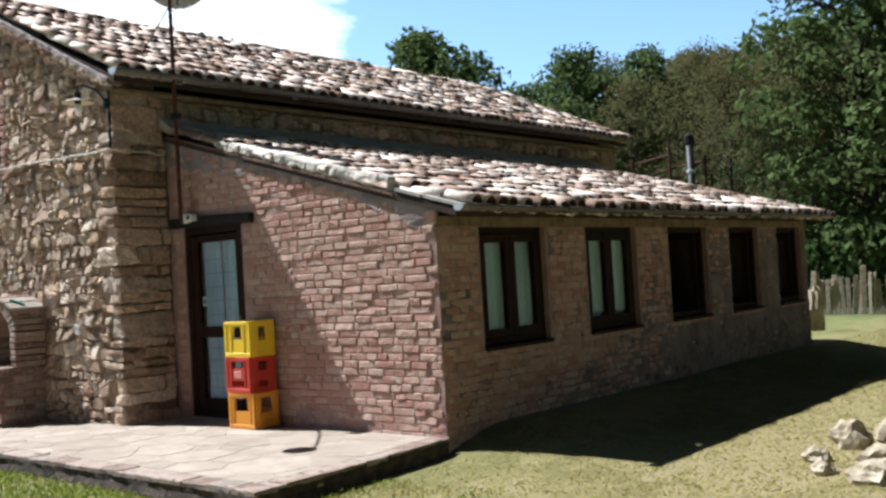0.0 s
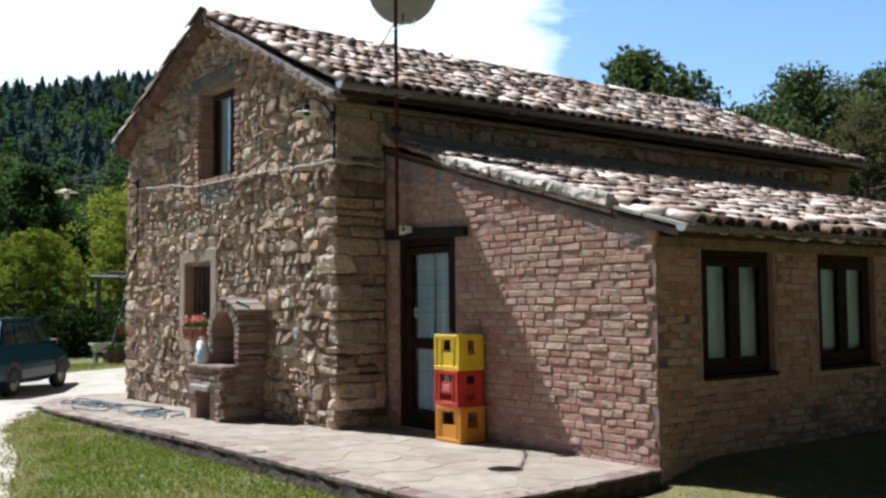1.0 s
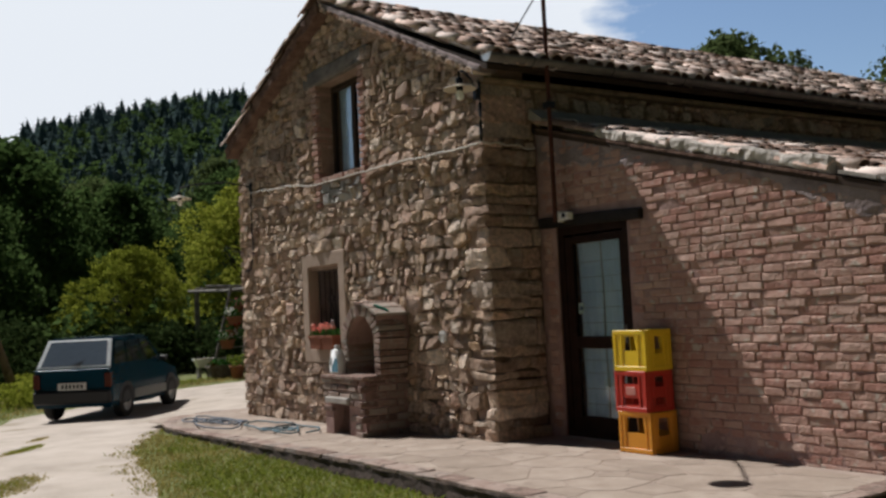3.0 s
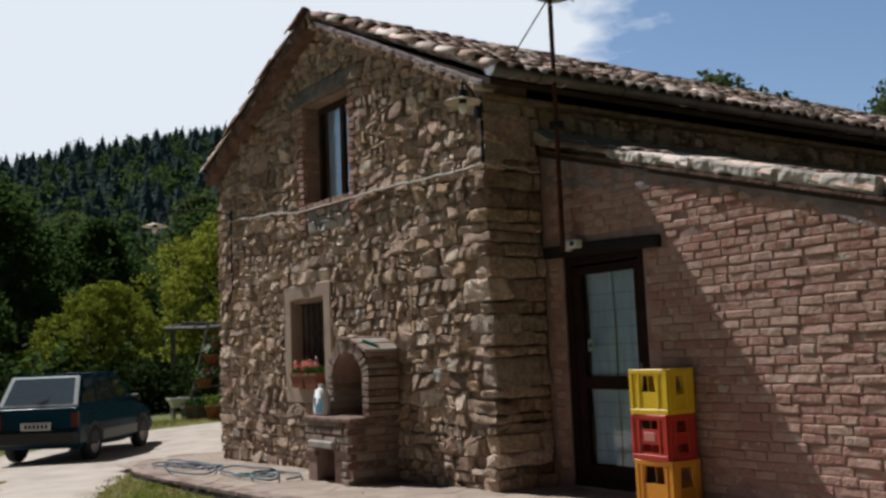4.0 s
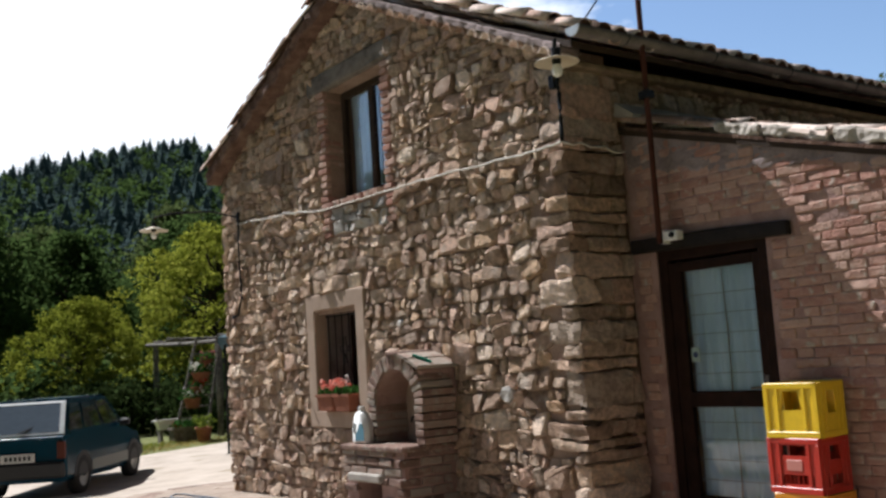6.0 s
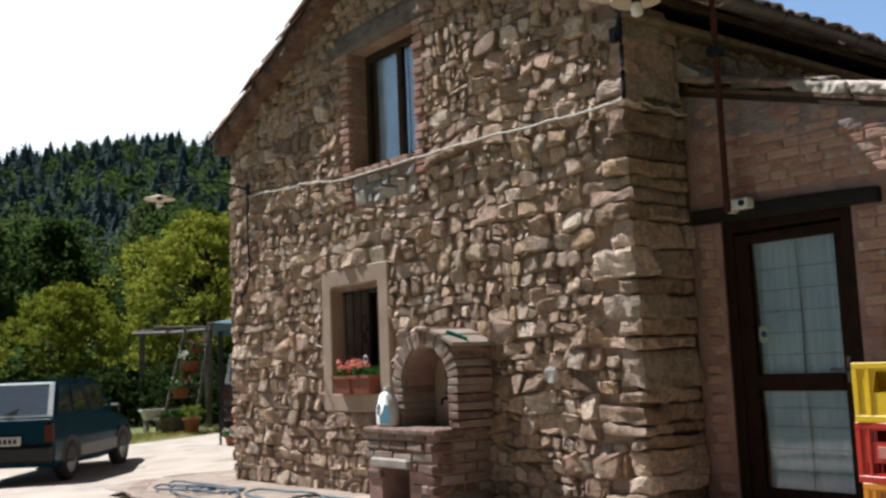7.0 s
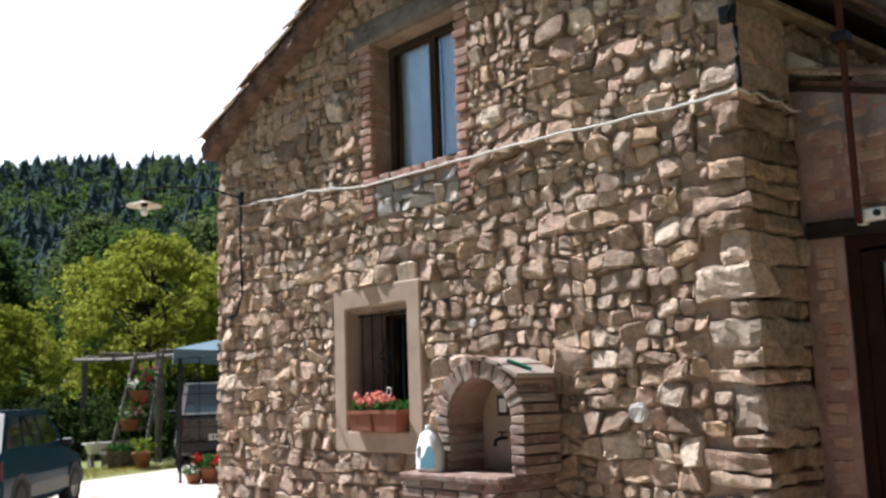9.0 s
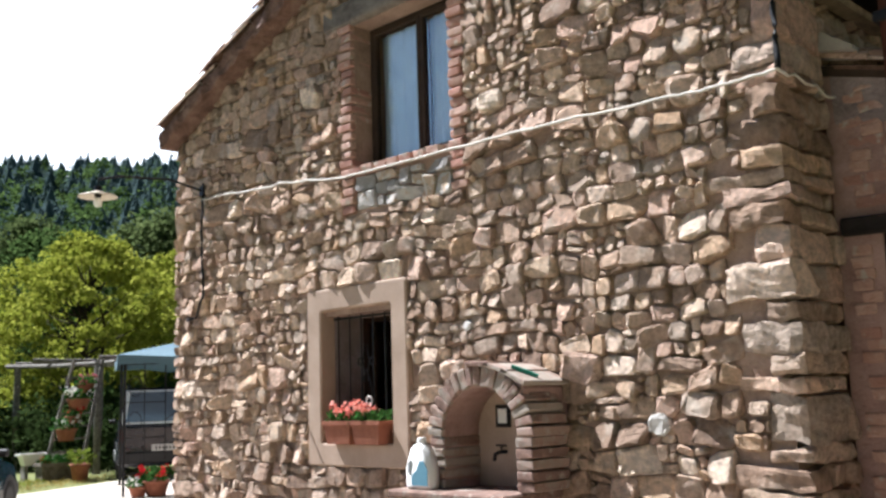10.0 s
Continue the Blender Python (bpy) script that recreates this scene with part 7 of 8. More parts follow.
    if roof_bars:
        for s in (-1, 1):
            part("roof_bar", tube_bm([(x0t + 0.15, s * yt * 0.92, H + 0.03), (x1t - 0.1, s * yt * 0.92, H + 0.03)], 0.015, 6), M_TRIM, car)
    return car


hatchback((-10.77, -0.56, ground_z(-10.77, -0.56) + 0.012), 142.3, 3.4, 1.36, 1.4, plain("dark_teal_paint", (0.0015, 0.03, 0.055), 0.24, 0.0, 0.0, 0.14), 0.88, 0.38, 0.95, "small dark teal boxy hatchback parked on the gravel drive", M_SKYGLASS)
hatchback((-16.9, 6.0, ground_z(-16.9, 6.0) + 0.012), 154, 4.2, 1.75, 1.76, plain("dark_blue_grey_paint", (0.02, 0.025, 0.035), 0.25, 0.2, 0.6), 1.02, 0.34, 1.2, "dark blue-grey people carrier parked behind the gazebo", M_SKYGLASS, True)

# ---- gazebo with a teal canopy ----
gz0 = ground_z(-12.08, 2.72)
gaz = empty("gazebo", (-12.08, 2.72, gz0), label="iron-framed garden gazebo with a faded teal canopy", category="gazebo")
gaz.rotation_euler = (0, 0, radians(-26))
GW = 2.6
for x, y in ((0, 0), (-GW, 0), (-GW, GW), (0, GW)):
    leg = part("post", tube_bm([(x, y, 0), (x, y, 2.2)], 0.022, 8), M["iron"], gaz)
    part("foot", box_bm((x - 0.06, y - 0.06, 0), (x + 0.06, y + 0.06, 0.015)), M["iron"], leg)
for i, (dx, dy) in enumerate(((-0.3, 0), (0, 0.3), (0, 0.62))):
    part("panel_bar", tube_bm([(dx, dy, 0.05), (dx, dy, 2.15)], 0.01, 6), M["iron"], gaz)
for z in (0.35, 0.9, 1.45, 2.05):
    part("panel_rail", tube_bm([(0, 0, z), (0, 0.62, z)], 0.009, 6), M["iron"], gaz)
for z in (0.6, 1.15, 1.7):
    part("scroll", tube_bm([(0, 0.16 + 0.1 * math.cos(a), z + 0.16 * math.sin(a)) for a in [k / 10 * 2 * math.pi for k in range(11)]], 0.008, 6), M["iron"], gaz)
bm = bmesh.new()
teal = plain("faded_teal_canvas", (0.09, 0.16, 0.2), 0.85)
ring = []
for k in range(24):
    s, t = divmod(k, 6)
    c = [(0.12, -0.12), (0.12, GW + 0.12), (-GW - 0.12, GW + 0.12), (-GW - 0.12, -0.12)]
    a, b = c[s], c[(s + 1) % 4]
    ring.append(bm.verts.new((a[0] + (b[0] - a[0]) * t / 6, a[1] + (b[1] - a[1]) * t / 6, 2.2 - 0.05 * math.sin(math.pi * t / 6))))
low = [bm.verts.new(v.co + Vector((0, 0, -0.16 + 0.05 * (i % 2)))) for i, v in enumerate(ring)]
top = bm.verts.new((-GW / 2, GW / 2, 2.55))
for i in range(24):
    bm.faces.new((ring[i - 1], ring[i], top))
    bm.faces.new((low[i - 1], low[i], ring[i], ring[i - 1]))
can = part("canopy", bm, teal, gaz, "faded teal canvas canopy")
can.modifiers.new("cloth", "SOLIDIFY").thickness = 0.006


# ---- pots ----
def pot(at, rad, h, plant, label, flowers=None, group="flower pots"):
    p = empty("flower_pot", at, label=label, category="flower pot", group=group)
    part("pot", add_lathe(bmesh.new(), [(0.001, 0), (rad * 0.68, 0), (rad * 0.95, h * 0.85), (rad * 1.05, h * 0.86), (rad * 1.05, h), (rad * 0.92, h), (rad * 0.88, h * 0.86), (0.001, h * 0.86)], seg=16), M["terracotta"], p, smooth=True)
    hp = leaf_heap((0, 0, h * 0.9), (rad * 1.15, rad * 1.15, h * 0.9), 130, rad * 0.2, r6)
    child("leaves", mesh_of("leaves", hp.v, hp.f, plant), p, kind="stuff")
    if flowers:
        hp = flower_heap((0, 0, h * 1.2), (rad * 1.1, rad * 1.1, h * 0.75), 16, rad * 0.2, r6)
        child("blossom", mesh_of("blossom", hp.v, hp.f, flowers), p, kind="stuff")
    return p


gp_ = lambda x, y: ground_z(x, y)
pot((-11.6, 3.02, gp_(-11.6, 3.02) + 0.012), 0.2, 0.24, M["pot_leaf"], "terracotta pot of red and white geraniums by the gazebo post", M["petal_red"])
pot((-11.72, 2.78, gp_(-11.72, 2.78) + 0.012), 0.14, 0.16, M["pot_leaf"], "small terracotta pot with white flowers by the gazebo", M["petal_white"])
pot((-16.2, 3.95, gp_(-16.2, 3.95) + 0.012), 0.19, 0.34, M["lime_leaf"], "large terracotta pot with a lime-green shrub")

# ---- ladder flower stand ----
lz = ground_z(-17.2, 3.62)
ladder = empty("ladder", (-17.2, 3.62, lz), label="weathered wooden ladder used as a flower-pot stand", category="ladder")
tl, tr, br = Vector((-0.15, 0.69, 2.4)), Vector((-0.15, 1.31, 2.43)), Vector((0, 0.8, 0))
part("rail", tube_bm([(0, 0, 0), tuple(tl)], 0.036, 8), M["wood_grey"], ladder)
part("rail", tube_bm([tuple(br), tuple(tr)], 0.036, 8), M["wood_grey"], ladder)
for k in range(9):
    t = 0.12 + 0.104 * k
    part("rung", tube_bm([tuple(tl * t), tuple(br + (tr - br) * t)], 0.022, 6), M["wood_grey"], ladder)
pot((-17.05, 4.42, 1.53), 0.17, 0.19, M["pot_leaf"], "small terracotta pot with pink flowers high on the ladder", M["petal_pink"], "ladder flower pots")
pot((-17.05, 4.28, 1.18), 0.23, 0.24, M["pot_leaf"], "wide terracotta pot with white flowers on a ladder rung", M["petal_white"], "ladder flower pots")
pot((-17.05, 4.04, 0.58), 0.21, 0.25, M["pot_leaf"], "red-brown pot with white flowers low on the ladder", M["petal_white"], "ladder flower pots")
pot((-17.02, 4.16, 0.9), 0.15, 0.17, M["pot_leaf"], "small terracotta pot with red flowers in the middle of the ladder", M["petal_red"], "ladder flower pots")
wt_ = empty("planter", (-17.45, 3.75, ground_z(-17.45, 3.75)), label="long white trough planter raised behind the wooden box", category="planter")
wt_.rotation_euler = (0, 0, radians(90))
part("trough", trough(0.95, 0.26, 0.24), M["white_plastic"], wt_).matrix_basis = pose(0, 0, 0.3)
for x in (-0.36, 0.36):
    part("stand", box_bm((x - 0.03, -0.11, -0.01), (x + 0.03, 0.11, 0.304)), M["wood_grey"], wt_)

box = empty("planter", (-16.95, 3.86, ground_z(-16.95, 3.86)), label="dark wooden planter box with leafy plants under the ladder", category="planter")
box.rotation_euler = (0, 0, radians(88))
part("trough", trough(0.8, 0.36, 0.36, 0.95), M["wood_beam"], box)
hp = leaf_heap((0, 0, 0.3), (0.38, 0.18, 0.2), 260, 0.045, r6)
child("leaves", mesh_of("leaves", hp.v, hp.f, M["pot_leaf"]), box, kind="stuff")
hp = flower_heap((0, 0, 0.38), (0.34, 0.16, 0.1), 10, 0.035, r6)
child("blossom", mesh_of("blossom", hp.v, hp.f, M["petal_red"]), box, kind="stuff")

# ---- pergola ----
pz = ground_z(-17.9, 5.1) - 0.35
perg = empty("pergola", (-17.9, 5.1, pz), label="rustic pergola of grey weathered poles", category="pergola")
for x, y, q in ((0, 0, 0.11), (-3.6, -0.3, 0.09), (3.6, 1.6, 0.08), (-1.5, 3.2, 0.09), (2.2, 4.6, 0.09)):
    part("post", tube_bm([(x, y, 0), (x + 0.03, y, 1.4), (x, y + 0.02, 2.75)], q, 8, q * 0.85), M["wood_grey"], perg)
for a, b in (((-3.9, -0.42, 2.8), (0.5, 0.15, 2.72)), ((-0.4, -0.1, 2.7), (4.6, 2.0, 2.66)), ((-3.7, -0.3, 2.85), (-1.4, 3.4, 2.8)), ((0, 0, 2.83), (2.3, 4.7, 2.8)), ((-2.2, -0.5, 2.86), (0.2, 4.0, 2.82))):
    part("beam", tube_bm([a, tuple((Vector(a) + Vector(b)) / 2 + Vector((0, 0, -0.04))), b], 0.055, 7, 0.045), M["wood_grey"], perg)

# ---- tarp shelter and trolley at the edge of the drive ----
tz = ground_z(-16.5, -3.7) - 0.2
shel = empty("tarp_shelter", (-16.5, -3.7, tz), label="low shelter of poles under a dark navy tarpaulin", category="shelter")
shel.rotation_euler = (0, 0, radians(12))
for x in (-1.4, 1.4):
    for y in (-0.9, 0.9):
        part("post", tube_bm([(x, y, 0), (x, y, 1.6)], 0.045, 6), M["wood_grey"], shel)
bm = bmesh.new()
grid = [[bm.verts.new((-1.6 + 3.2 * i / 10, -1.1 + 2.2 * j / 6, 1.62 - 0.1 * math.sin(math.pi * i / 10) + 0.03 * noise.noise((i, j, 2.0)))) for j in range(7)] for i in range(11)]
for i in range(10):
    for j in range(6):
        bm.faces.new((grid[i][j], grid[i + 1][j], grid[i + 1][j + 1], grid[i][j + 1]))
side_v = [[bm.verts.new(grid[i][0].co + Vector((0, 0.02 * math.sin(i), -0.31 * k))) if k else grid[i][0] for k in range(4)] for i in range(11)]
for i in range(10):
    for k in range(3):
        bm.faces.new((side_v[i][k], side_v[i + 1][k], side_v[i + 1][k + 1], side_v[i][k + 1]))
side_e = [[bm.verts.new(grid[10][j].co + Vector((0.02 * math.sin(j), 0, -0.31 * k))) if k else grid[10][j] for k in range(4)] for j in range(7)]
for j in range(6):
    for k in range(3):
        bm.faces.new((side_e[j][k], side_e[j + 1][k], side_e[j + 1][k + 1], side_e[j][k + 1]))
tp = part("tarpaulin", bm, plain("navy_tarp", (0.006, 0.012, 0.035), 0.6), shel, "dark navy tarpaulin")
tp.modifiers.new("cloth", "SOLIDIFY").thickness = 0.008
cz = ground_z(-12.6, -2.8)
trol = empty("garden_trolley", (-12.6, -2.8, cz), label="dark metal garden trolley with a pale tray", category="trolley")
trol.rotation_euler = (0, 0, radians(10))
for x in (-0.45, 0.45):
    for y in (-0.3, 0.3):
        part("leg", tube_bm([(x, y, 0), (x, y, 0.72)], 0.018, 6), M["iron"], trol)
part("top_frame", ring_frame(-0.47, 0.47, -0.32, 0.32, 0.03, 0, 0.03), M["iron"], trol).matrix_basis = pose(0, 0, 0.72, -90, 0, 0) @ pose(0, -0.03, 0, 0, 0, 0)
part("tray", trough(0.85, 0.55, 0.12), M["cement"], trol).matrix_basis = pose(0, 0, 0.3)
for s in (-1, 1):
    w = part("wheel", add_lathe(bmesh.new(), [(0.05, -0.03), (0.17, -0.03), (0.2, 0), (0.17, 0.03), (0.05, 0.03)], seg=18), M_TYRE, trol)
    w.matrix_basis = pose(0.3, s * 0.4, 0.2, 90, 0, 0)

# dark trough added in place of the shadow below the tray
part("bin", trough(0.8, 0.5, 0.24, 0.9), M["iron"], trol, "dark block standing for the shade under the tray").matrix_basis = pose(0, 0, 0.03)


def shrub(at, spread, count, size, m, label):
    hp = leaf_heap((0, 0, 0), spread, count, size, r6)
    ob = child("shrub", mesh_of("shrub", hp.v, hp.f, m), None, label)
    ob.location = at
    return tagged(ob, label, "shrub", "drive-side shrubs")


for x, y, sp, n, m, label in ((-14.3, -1.5, (0.75, 0.45, 0.5), 900, M["leaf_yellow"], "low yellow-green shrub behind the trolley"), (-15.4, -0.9, (0.8, 0.5, 0.6), 900, M["leaf_yellow"], "low yellow-green shrub behind the trolley"), (-12.0, -3.75, (0.3, 0.3, 0.36), 420, M["leaf_green"], "leafy green bush at the edge of the drive")):
    shrub((x, y, ground_z(x, y)), sp, n, 0.045, m, label)
log = part("leaning_trunk", tube_bm([(-16.0, -1.28, ground_z(-16, -1.28) - 0.05), (-16.0, -1.47, 0.33), (-16.05, -1.72, 1.2)], 0.13, 10, 0.08), M["wood_plate"], None)
tagged(log, "leaning dead tree trunk with pale stripped wood", "tree trunk")

# ---- paling fence, stove pipe, scaffold, boulder, rocks ----
fence = empty("fence", (0, 18.0, 0), label="rough grey split-paling fence at the wood's edge", category="fence")
r7 = random.Random(91)
x = -1.0
while x < 7:
    y = 0.1 * x
    z0 = ground_z(x, 18 + y)
    h = r7.uniform(0.75, 1.0)
    big = r7.random() < 0.12
    w = 0.13 if big else r7.uniform(0.06, 0.11)
    bm = bmesh.new()
    add_box(bm, (-w / 2, -0.015, -0.1), (w / 2, 0.015, h * (1.15 if big else 1)), 0.008)
    ob = part("post" if big else "paling", bm, M["paling"], fence)
    ob.matrix_basis = pose(x, y, z0, r7.uniform(-3, 3), r7.uniform(-5, 5), r7.uniform(-12, 12))
    x += w + r7.uniform(0.002, 0.02)
for z in (0.3, 0.72):
    part("rail", tube_bm([(-1.1, -0.07, z - 0.14), (3, 0.34, z - 0.15), (7.1, 0.74, z - 0.14)], 0.025, 6), M["paling"], fence)
pipe = empty("stove_pipe", (1.43, 10.5, ground_z(1.43, 10.5)), label="dark metal stove pipe behind the lean-to", category="chimney pipe")
part("pipe", tube_bm([(0, 0, 0), (0, 0, 3.55)], 0.065, 12), M["iron"], pipe, smooth=True)
part("cowl", add_lathe(bmesh.new(), [(0.066, 3.5), (0.085, 3.52), (0.085, 3.66), (0.02, 3.71), (0.001, 3.71)], seg=14), M["iron"], pipe, "dark metal cowl")
part("ring", add_lathe(bmesh.new(), [(0.066, 3.0), (0.078, 3.01), (0.078, 3.05), (0.066, 3.06)], seg=12), M["zinc"], pipe)
scaf = empty("scaffold", (0.98, 10.6, ground_z(0.98, 10.6)), label="rusty steel scaffold frame behind the lean-to", category="scaffold")
for x, h in ((0, 3.65), (0.68, 3.3), (-0.75, 3.35)):
    part("upright", tube_bm([(x, 0, 0), (x, 0, h)], 0.024, 8), M["rust"], scaf)
for a, b in (((-0.8, 0.03, 3.3), (0.05, 0.03, 3.4)), ((-0.3, 0.03, 3.1), (0.75, 0.03, 3.22)), ((-0.75, 0.03, 2.6), (0.7, 0.03, 2.6)), ((0.0, 0.04, 2.9), (0.68, 0.04, 3.25))):
    part("rail", tube_bm([a, b], 0.02, 8), M["rust"], scaf)


def rock(at, s, seed, label, cat="rock", m=None, group="lawn rocks"):
    bm = bmesh.new()
    bmesh.ops.create_icosphere(bm, subdivisions=3, radius=1)
    o = Vector((seed * 3.1, seed * 1.7, 0))
    for v in bm.verts:
        n = v.co.copy()
        k = 0.95 + 0.45 * noise.noise(n * 1.2 + o) - 0.34 * abs(noise.noise(n * 2.3 + o)) + 0.16 * noise.noise(n * 4.5 + o) + 0.09 * noise.noise(n * 11 + o)
        v.co = Vector((n.x * s[0] * k, n.y * s[1] * k, max(-0.35, n.z * k) * s[2]))
    ob = part("rock", bm, m or M["rock"], None)
    ob.location = at
    return tagged(ob, label, cat, group)


for i, (x, y, a, b, c) in enumerate(((6.62, 2.05, 0.17, 0.14, 0.2), (6.83, 3.75, 0.27, 0.2, 0.24), (7.1, 1.0, 0.22, 0.18, 0.14), (6.86, 2.35, 0.2, 0.2, 0.22), (7.12, 4.0, 0.24, 0.2, 0.2), (6.98, 1.62, 0.2, 0.14, 0.14), (6.55, 1.5, 0.12, 0.11, 0.1), (7.2, 2.7, 0.2, 0.16, 0.2), (6.72, 1.12, 0.1, 0.12, 0.08))):
    rock((x, y, ground_z(x, y) + c * 0.2), (a * 0.85, b * 0.85, c * 0.85), i + 1, "pale rough rock half sunk in the lawn")
rock((2.95, 11.7, ground_z(2.95, 11.7) + 0.3), (0.2, 0.2, 0.62), 17, "upright pale boulder by the end of the lean-to", "boulder", None, "")


# ---- trees ----
def leaves_np(centres, radii, per, size, r, flat=0.75):
    """Leaf quads scattered round cluster centres."""
    n = len(centres) * per
    c = np.repeat(np.asarray(centres), per, 0)
    rad = np.repeat(np.asarray(radii), per)
    d = r.normal(size=(n, 3))
    d /= np.linalg.norm(d, axis=1)[:, None]
    p = c + d * (rad * r.uniform(0.25, 1.0, n) ** 0.6)[:, None] * np.array([1, 1, flat])
    nn = d * 0.6 + r.normal(size=(n, 3)) * 0.6 + np.array([0, 0, 0.35])
    nn /= np.linalg.norm(nn, axis=1)[:, None]
    t = np.cross(nn, r.normal(size=(n, 3)))
    t /= np.linalg.norm(t, axis=1)[:, None] + 1e-9
    b = np.cross(nn, t)
    s = (size * r.uniform(0.6, 1.3, n))[:, None]
    v = np.stack([p - t * s, p - b * s * 0.55 + nn * s * 0.15, p + t * s, p + b * s * 0.55 + nn * s * 0.15], 1).reshape(-1, 3)
    return v


def quads_mesh(name, v, m):
    me = bpy.data.meshes.new(name)
    n = len(v) // 4
    me.vertices.add(len(v))
    me.vertices.foreach_set("co", v.astype(np.float32).ravel())
    me.loops.add(len(v))
    me.loops.foreach_set("vertex_index", np.arange(len(v), dtype=np.int32))
    me.polygons.add(n)
    me.polygons.foreach_set("loop_start", np.arange(0, len(v), 4, dtype=np.int32))
    me.polygons.foreach_set("loop_total", np.full(n, 4, dtype=np.int32))
    me.materials.append(m)
    me.update(calc_edges=True)
    me.validate()
    return me


def tree(at, seed, H, bare, spread, clusters, per, size, m, label, clump=0.75, thick=0.03, stems=1, group="", squat=1.0, twig=0.28):
    """A tapered trunk with limbs that end in uneven leaf clumps."""
    r = np.random.default_rng(seed)
    rr = random.Random(seed)
    t = empty("tree", at, label=label, category="tree", group=group)
    cen, rad = [], []
    for k in range(clusters):
        u = rr.random() ** 0.8
        z = bare + (H - bare) * u
        w = spread * (math.sin(math.pi * min(1, 0.18 + 0.8 * u)) ** 0.7) * rr.uniform(0.35, 1.0) * squat
        a = rr.uniform(0, 2 * math.pi)
        cen.append((w * math.cos(a), w * math.sin(a), z))
        rad.append(clump * rr.uniform(0.55, 1.25))
    bm = bmesh.new()
    for s in range(stems):
        ox, oy = (0, 0) if stems == 1 else (rr.uniform(-0.5, 0.5), rr.uniform(-0.5, 0.5))
        bend = [(ox + 0.12 * math.sin(k * 1.3 + s) * k / 3, oy + 0.12 * math.cos(k * 1.1 + s * 2) * k / 3, -0.15 + (H * 0.88 + 0.15) * k / 7) for k in range(8)]
        add_tube(bm, bend, H * thick / (1 if stems == 1 else 1.6), 8, 0.02)
    for k, c in enumerate(cen[: 64]):
        z0 = max(bare * 0.7, c[2] - rr.uniform(0.8, 1.8))
        a = Vector((0.1 * math.sin(z0), 0.1 * math.cos(z0), z0))
        b = Vector(c)
        mid = (a + b) / 2 + Vector((0, 0, -0.12))
        add_tube(bm, [a, mid, b], H * thick * twig, 5, 0.006)
    part("trunk", bm, M["bark"], t, smooth=True)
    child("crown", quads_mesh("crown", leaves_np(cen, rad, per, size, r), m), t)
    return t


def tree_copy(src, x, y, s, turn, label=""):
    c = copy_thing(src, Matrix.LocRotScale((x, y, ground_z(x, y)), Euler((0, 0, radians(turn))), (s, s, s)))
    if label:
        c["label"] = label
    return c


G0 = lambda x, y: (x, y, ground_z(x, y))
# yellow-green trees behind the pergola
ty = tree(G0(-25.5, 8.5), 3, 6.4, 0.3, 3.9, 330, 66, 0.082, M["leaf_yellow"], "bushy yellow-green tree behind the pergola", 0.42, 0.022, 2, "yellow-green trees")
for x, y, s, a in ((-25.0, 3.8, 0.62, 80), (-26.5, 12.5, 1.0, 150), (-24.5, 16.0, 0.95, 40)):
    tree_copy(ty, x, y, s, a)
# darker broadleaf trees behind
td = tree(G0(-34, 2), 5, 8.6, 1.2, 3.4, 130, 74, 0.16, M["leaf_dark"], "dense dark green broadleaf tree at the foot of the hill", 0.95, 0.022, 1, "dark wood trees")
for x, y, s, a in ((-33, -5.5, 0.82, 60), (-36, -10, 0.85, 130), (-31, -9.0, 0.75, 10), (-38, 7, 0.86, 200), (-34, 12, 0.9, 300), (-40, -3, 0.9, 250), (-42, 14, 0.95, 20), (-31, 18, 0.9, 100), (-44, 4, 0.95, 160), (-28, -7.5, 0.62, 270), (-28.5, -1.0, 0.75, 75), (-36, 20, 0.95, 330), (-36, -16, 0.9, 10), (-42, -13, 1.0, 70)):
    tree_copy(td, x, y, s, a)
tm = tree(G0(-42, 20), 8, 9.5, 1.0, 3.8, 120, 80, 0.17, M["leaf_green"], "tall green broadleaf tree on the lower slope", 1.0, 0.022, 1, "green wood trees")
for x, y, s, a in ((-47, 8, 0.85, 50), (-46, -2, 0.82, 190), (-39, 26, 0.9, 120), (-50, 17, 0.95, 260), (-45, -10, 0.78, 310)):
    tree_copy(tm, x, y, s, a)
# rounded tree over the ridge
tree(G0(-21.7, 29.1), 12, 12.5, 5.2, 6.4, 110, 130, 0.17, M["leaf_green"], "round-headed green tree behind the farmhouse", 1.15, 0.022)
# open spring wood on the other side
to = tree(G0(1.5, 25.5), 15, 9.3, 2.6, 2.4, 130, 60, 0.055, M["leaf_olive"], "slender olive-green spring tree with visible grey trunk", 0.62, 0.016, 1, "spring wood trees", 1.0, 0.13)
for x, y, s, a in ((-0.8, 23, 0.86, 40), (4.0, 21.5, 0.95, 100), (-4.5, 24, 0.88, 160), (-7.6, 25, 0.85, 210), (6.5, 25, 1.2, 260), (2.5, 28, 1.25, 330), (-2, 29, 0.95, 20), (-6, 30, 1.0, 75), (9, 23, 1.0, 135), (-12, 31, 1.1, 10), (-3, 22.5, 0.8, 60), (0.3, 33, 1.1, 240), (5, 31, 1.25, 290), (-9.5, 34, 1.1, 15)):
    tree_copy(to, x, y, s, a)
tg = tree(G0(5.8, 20.5), 19, 11.5, 1.4, 3.2, 120, 80, 0.13, M["leaf_green"], "leafy green tree at the edge of the wood", 0.85, 0.016, 1, "green edge trees")
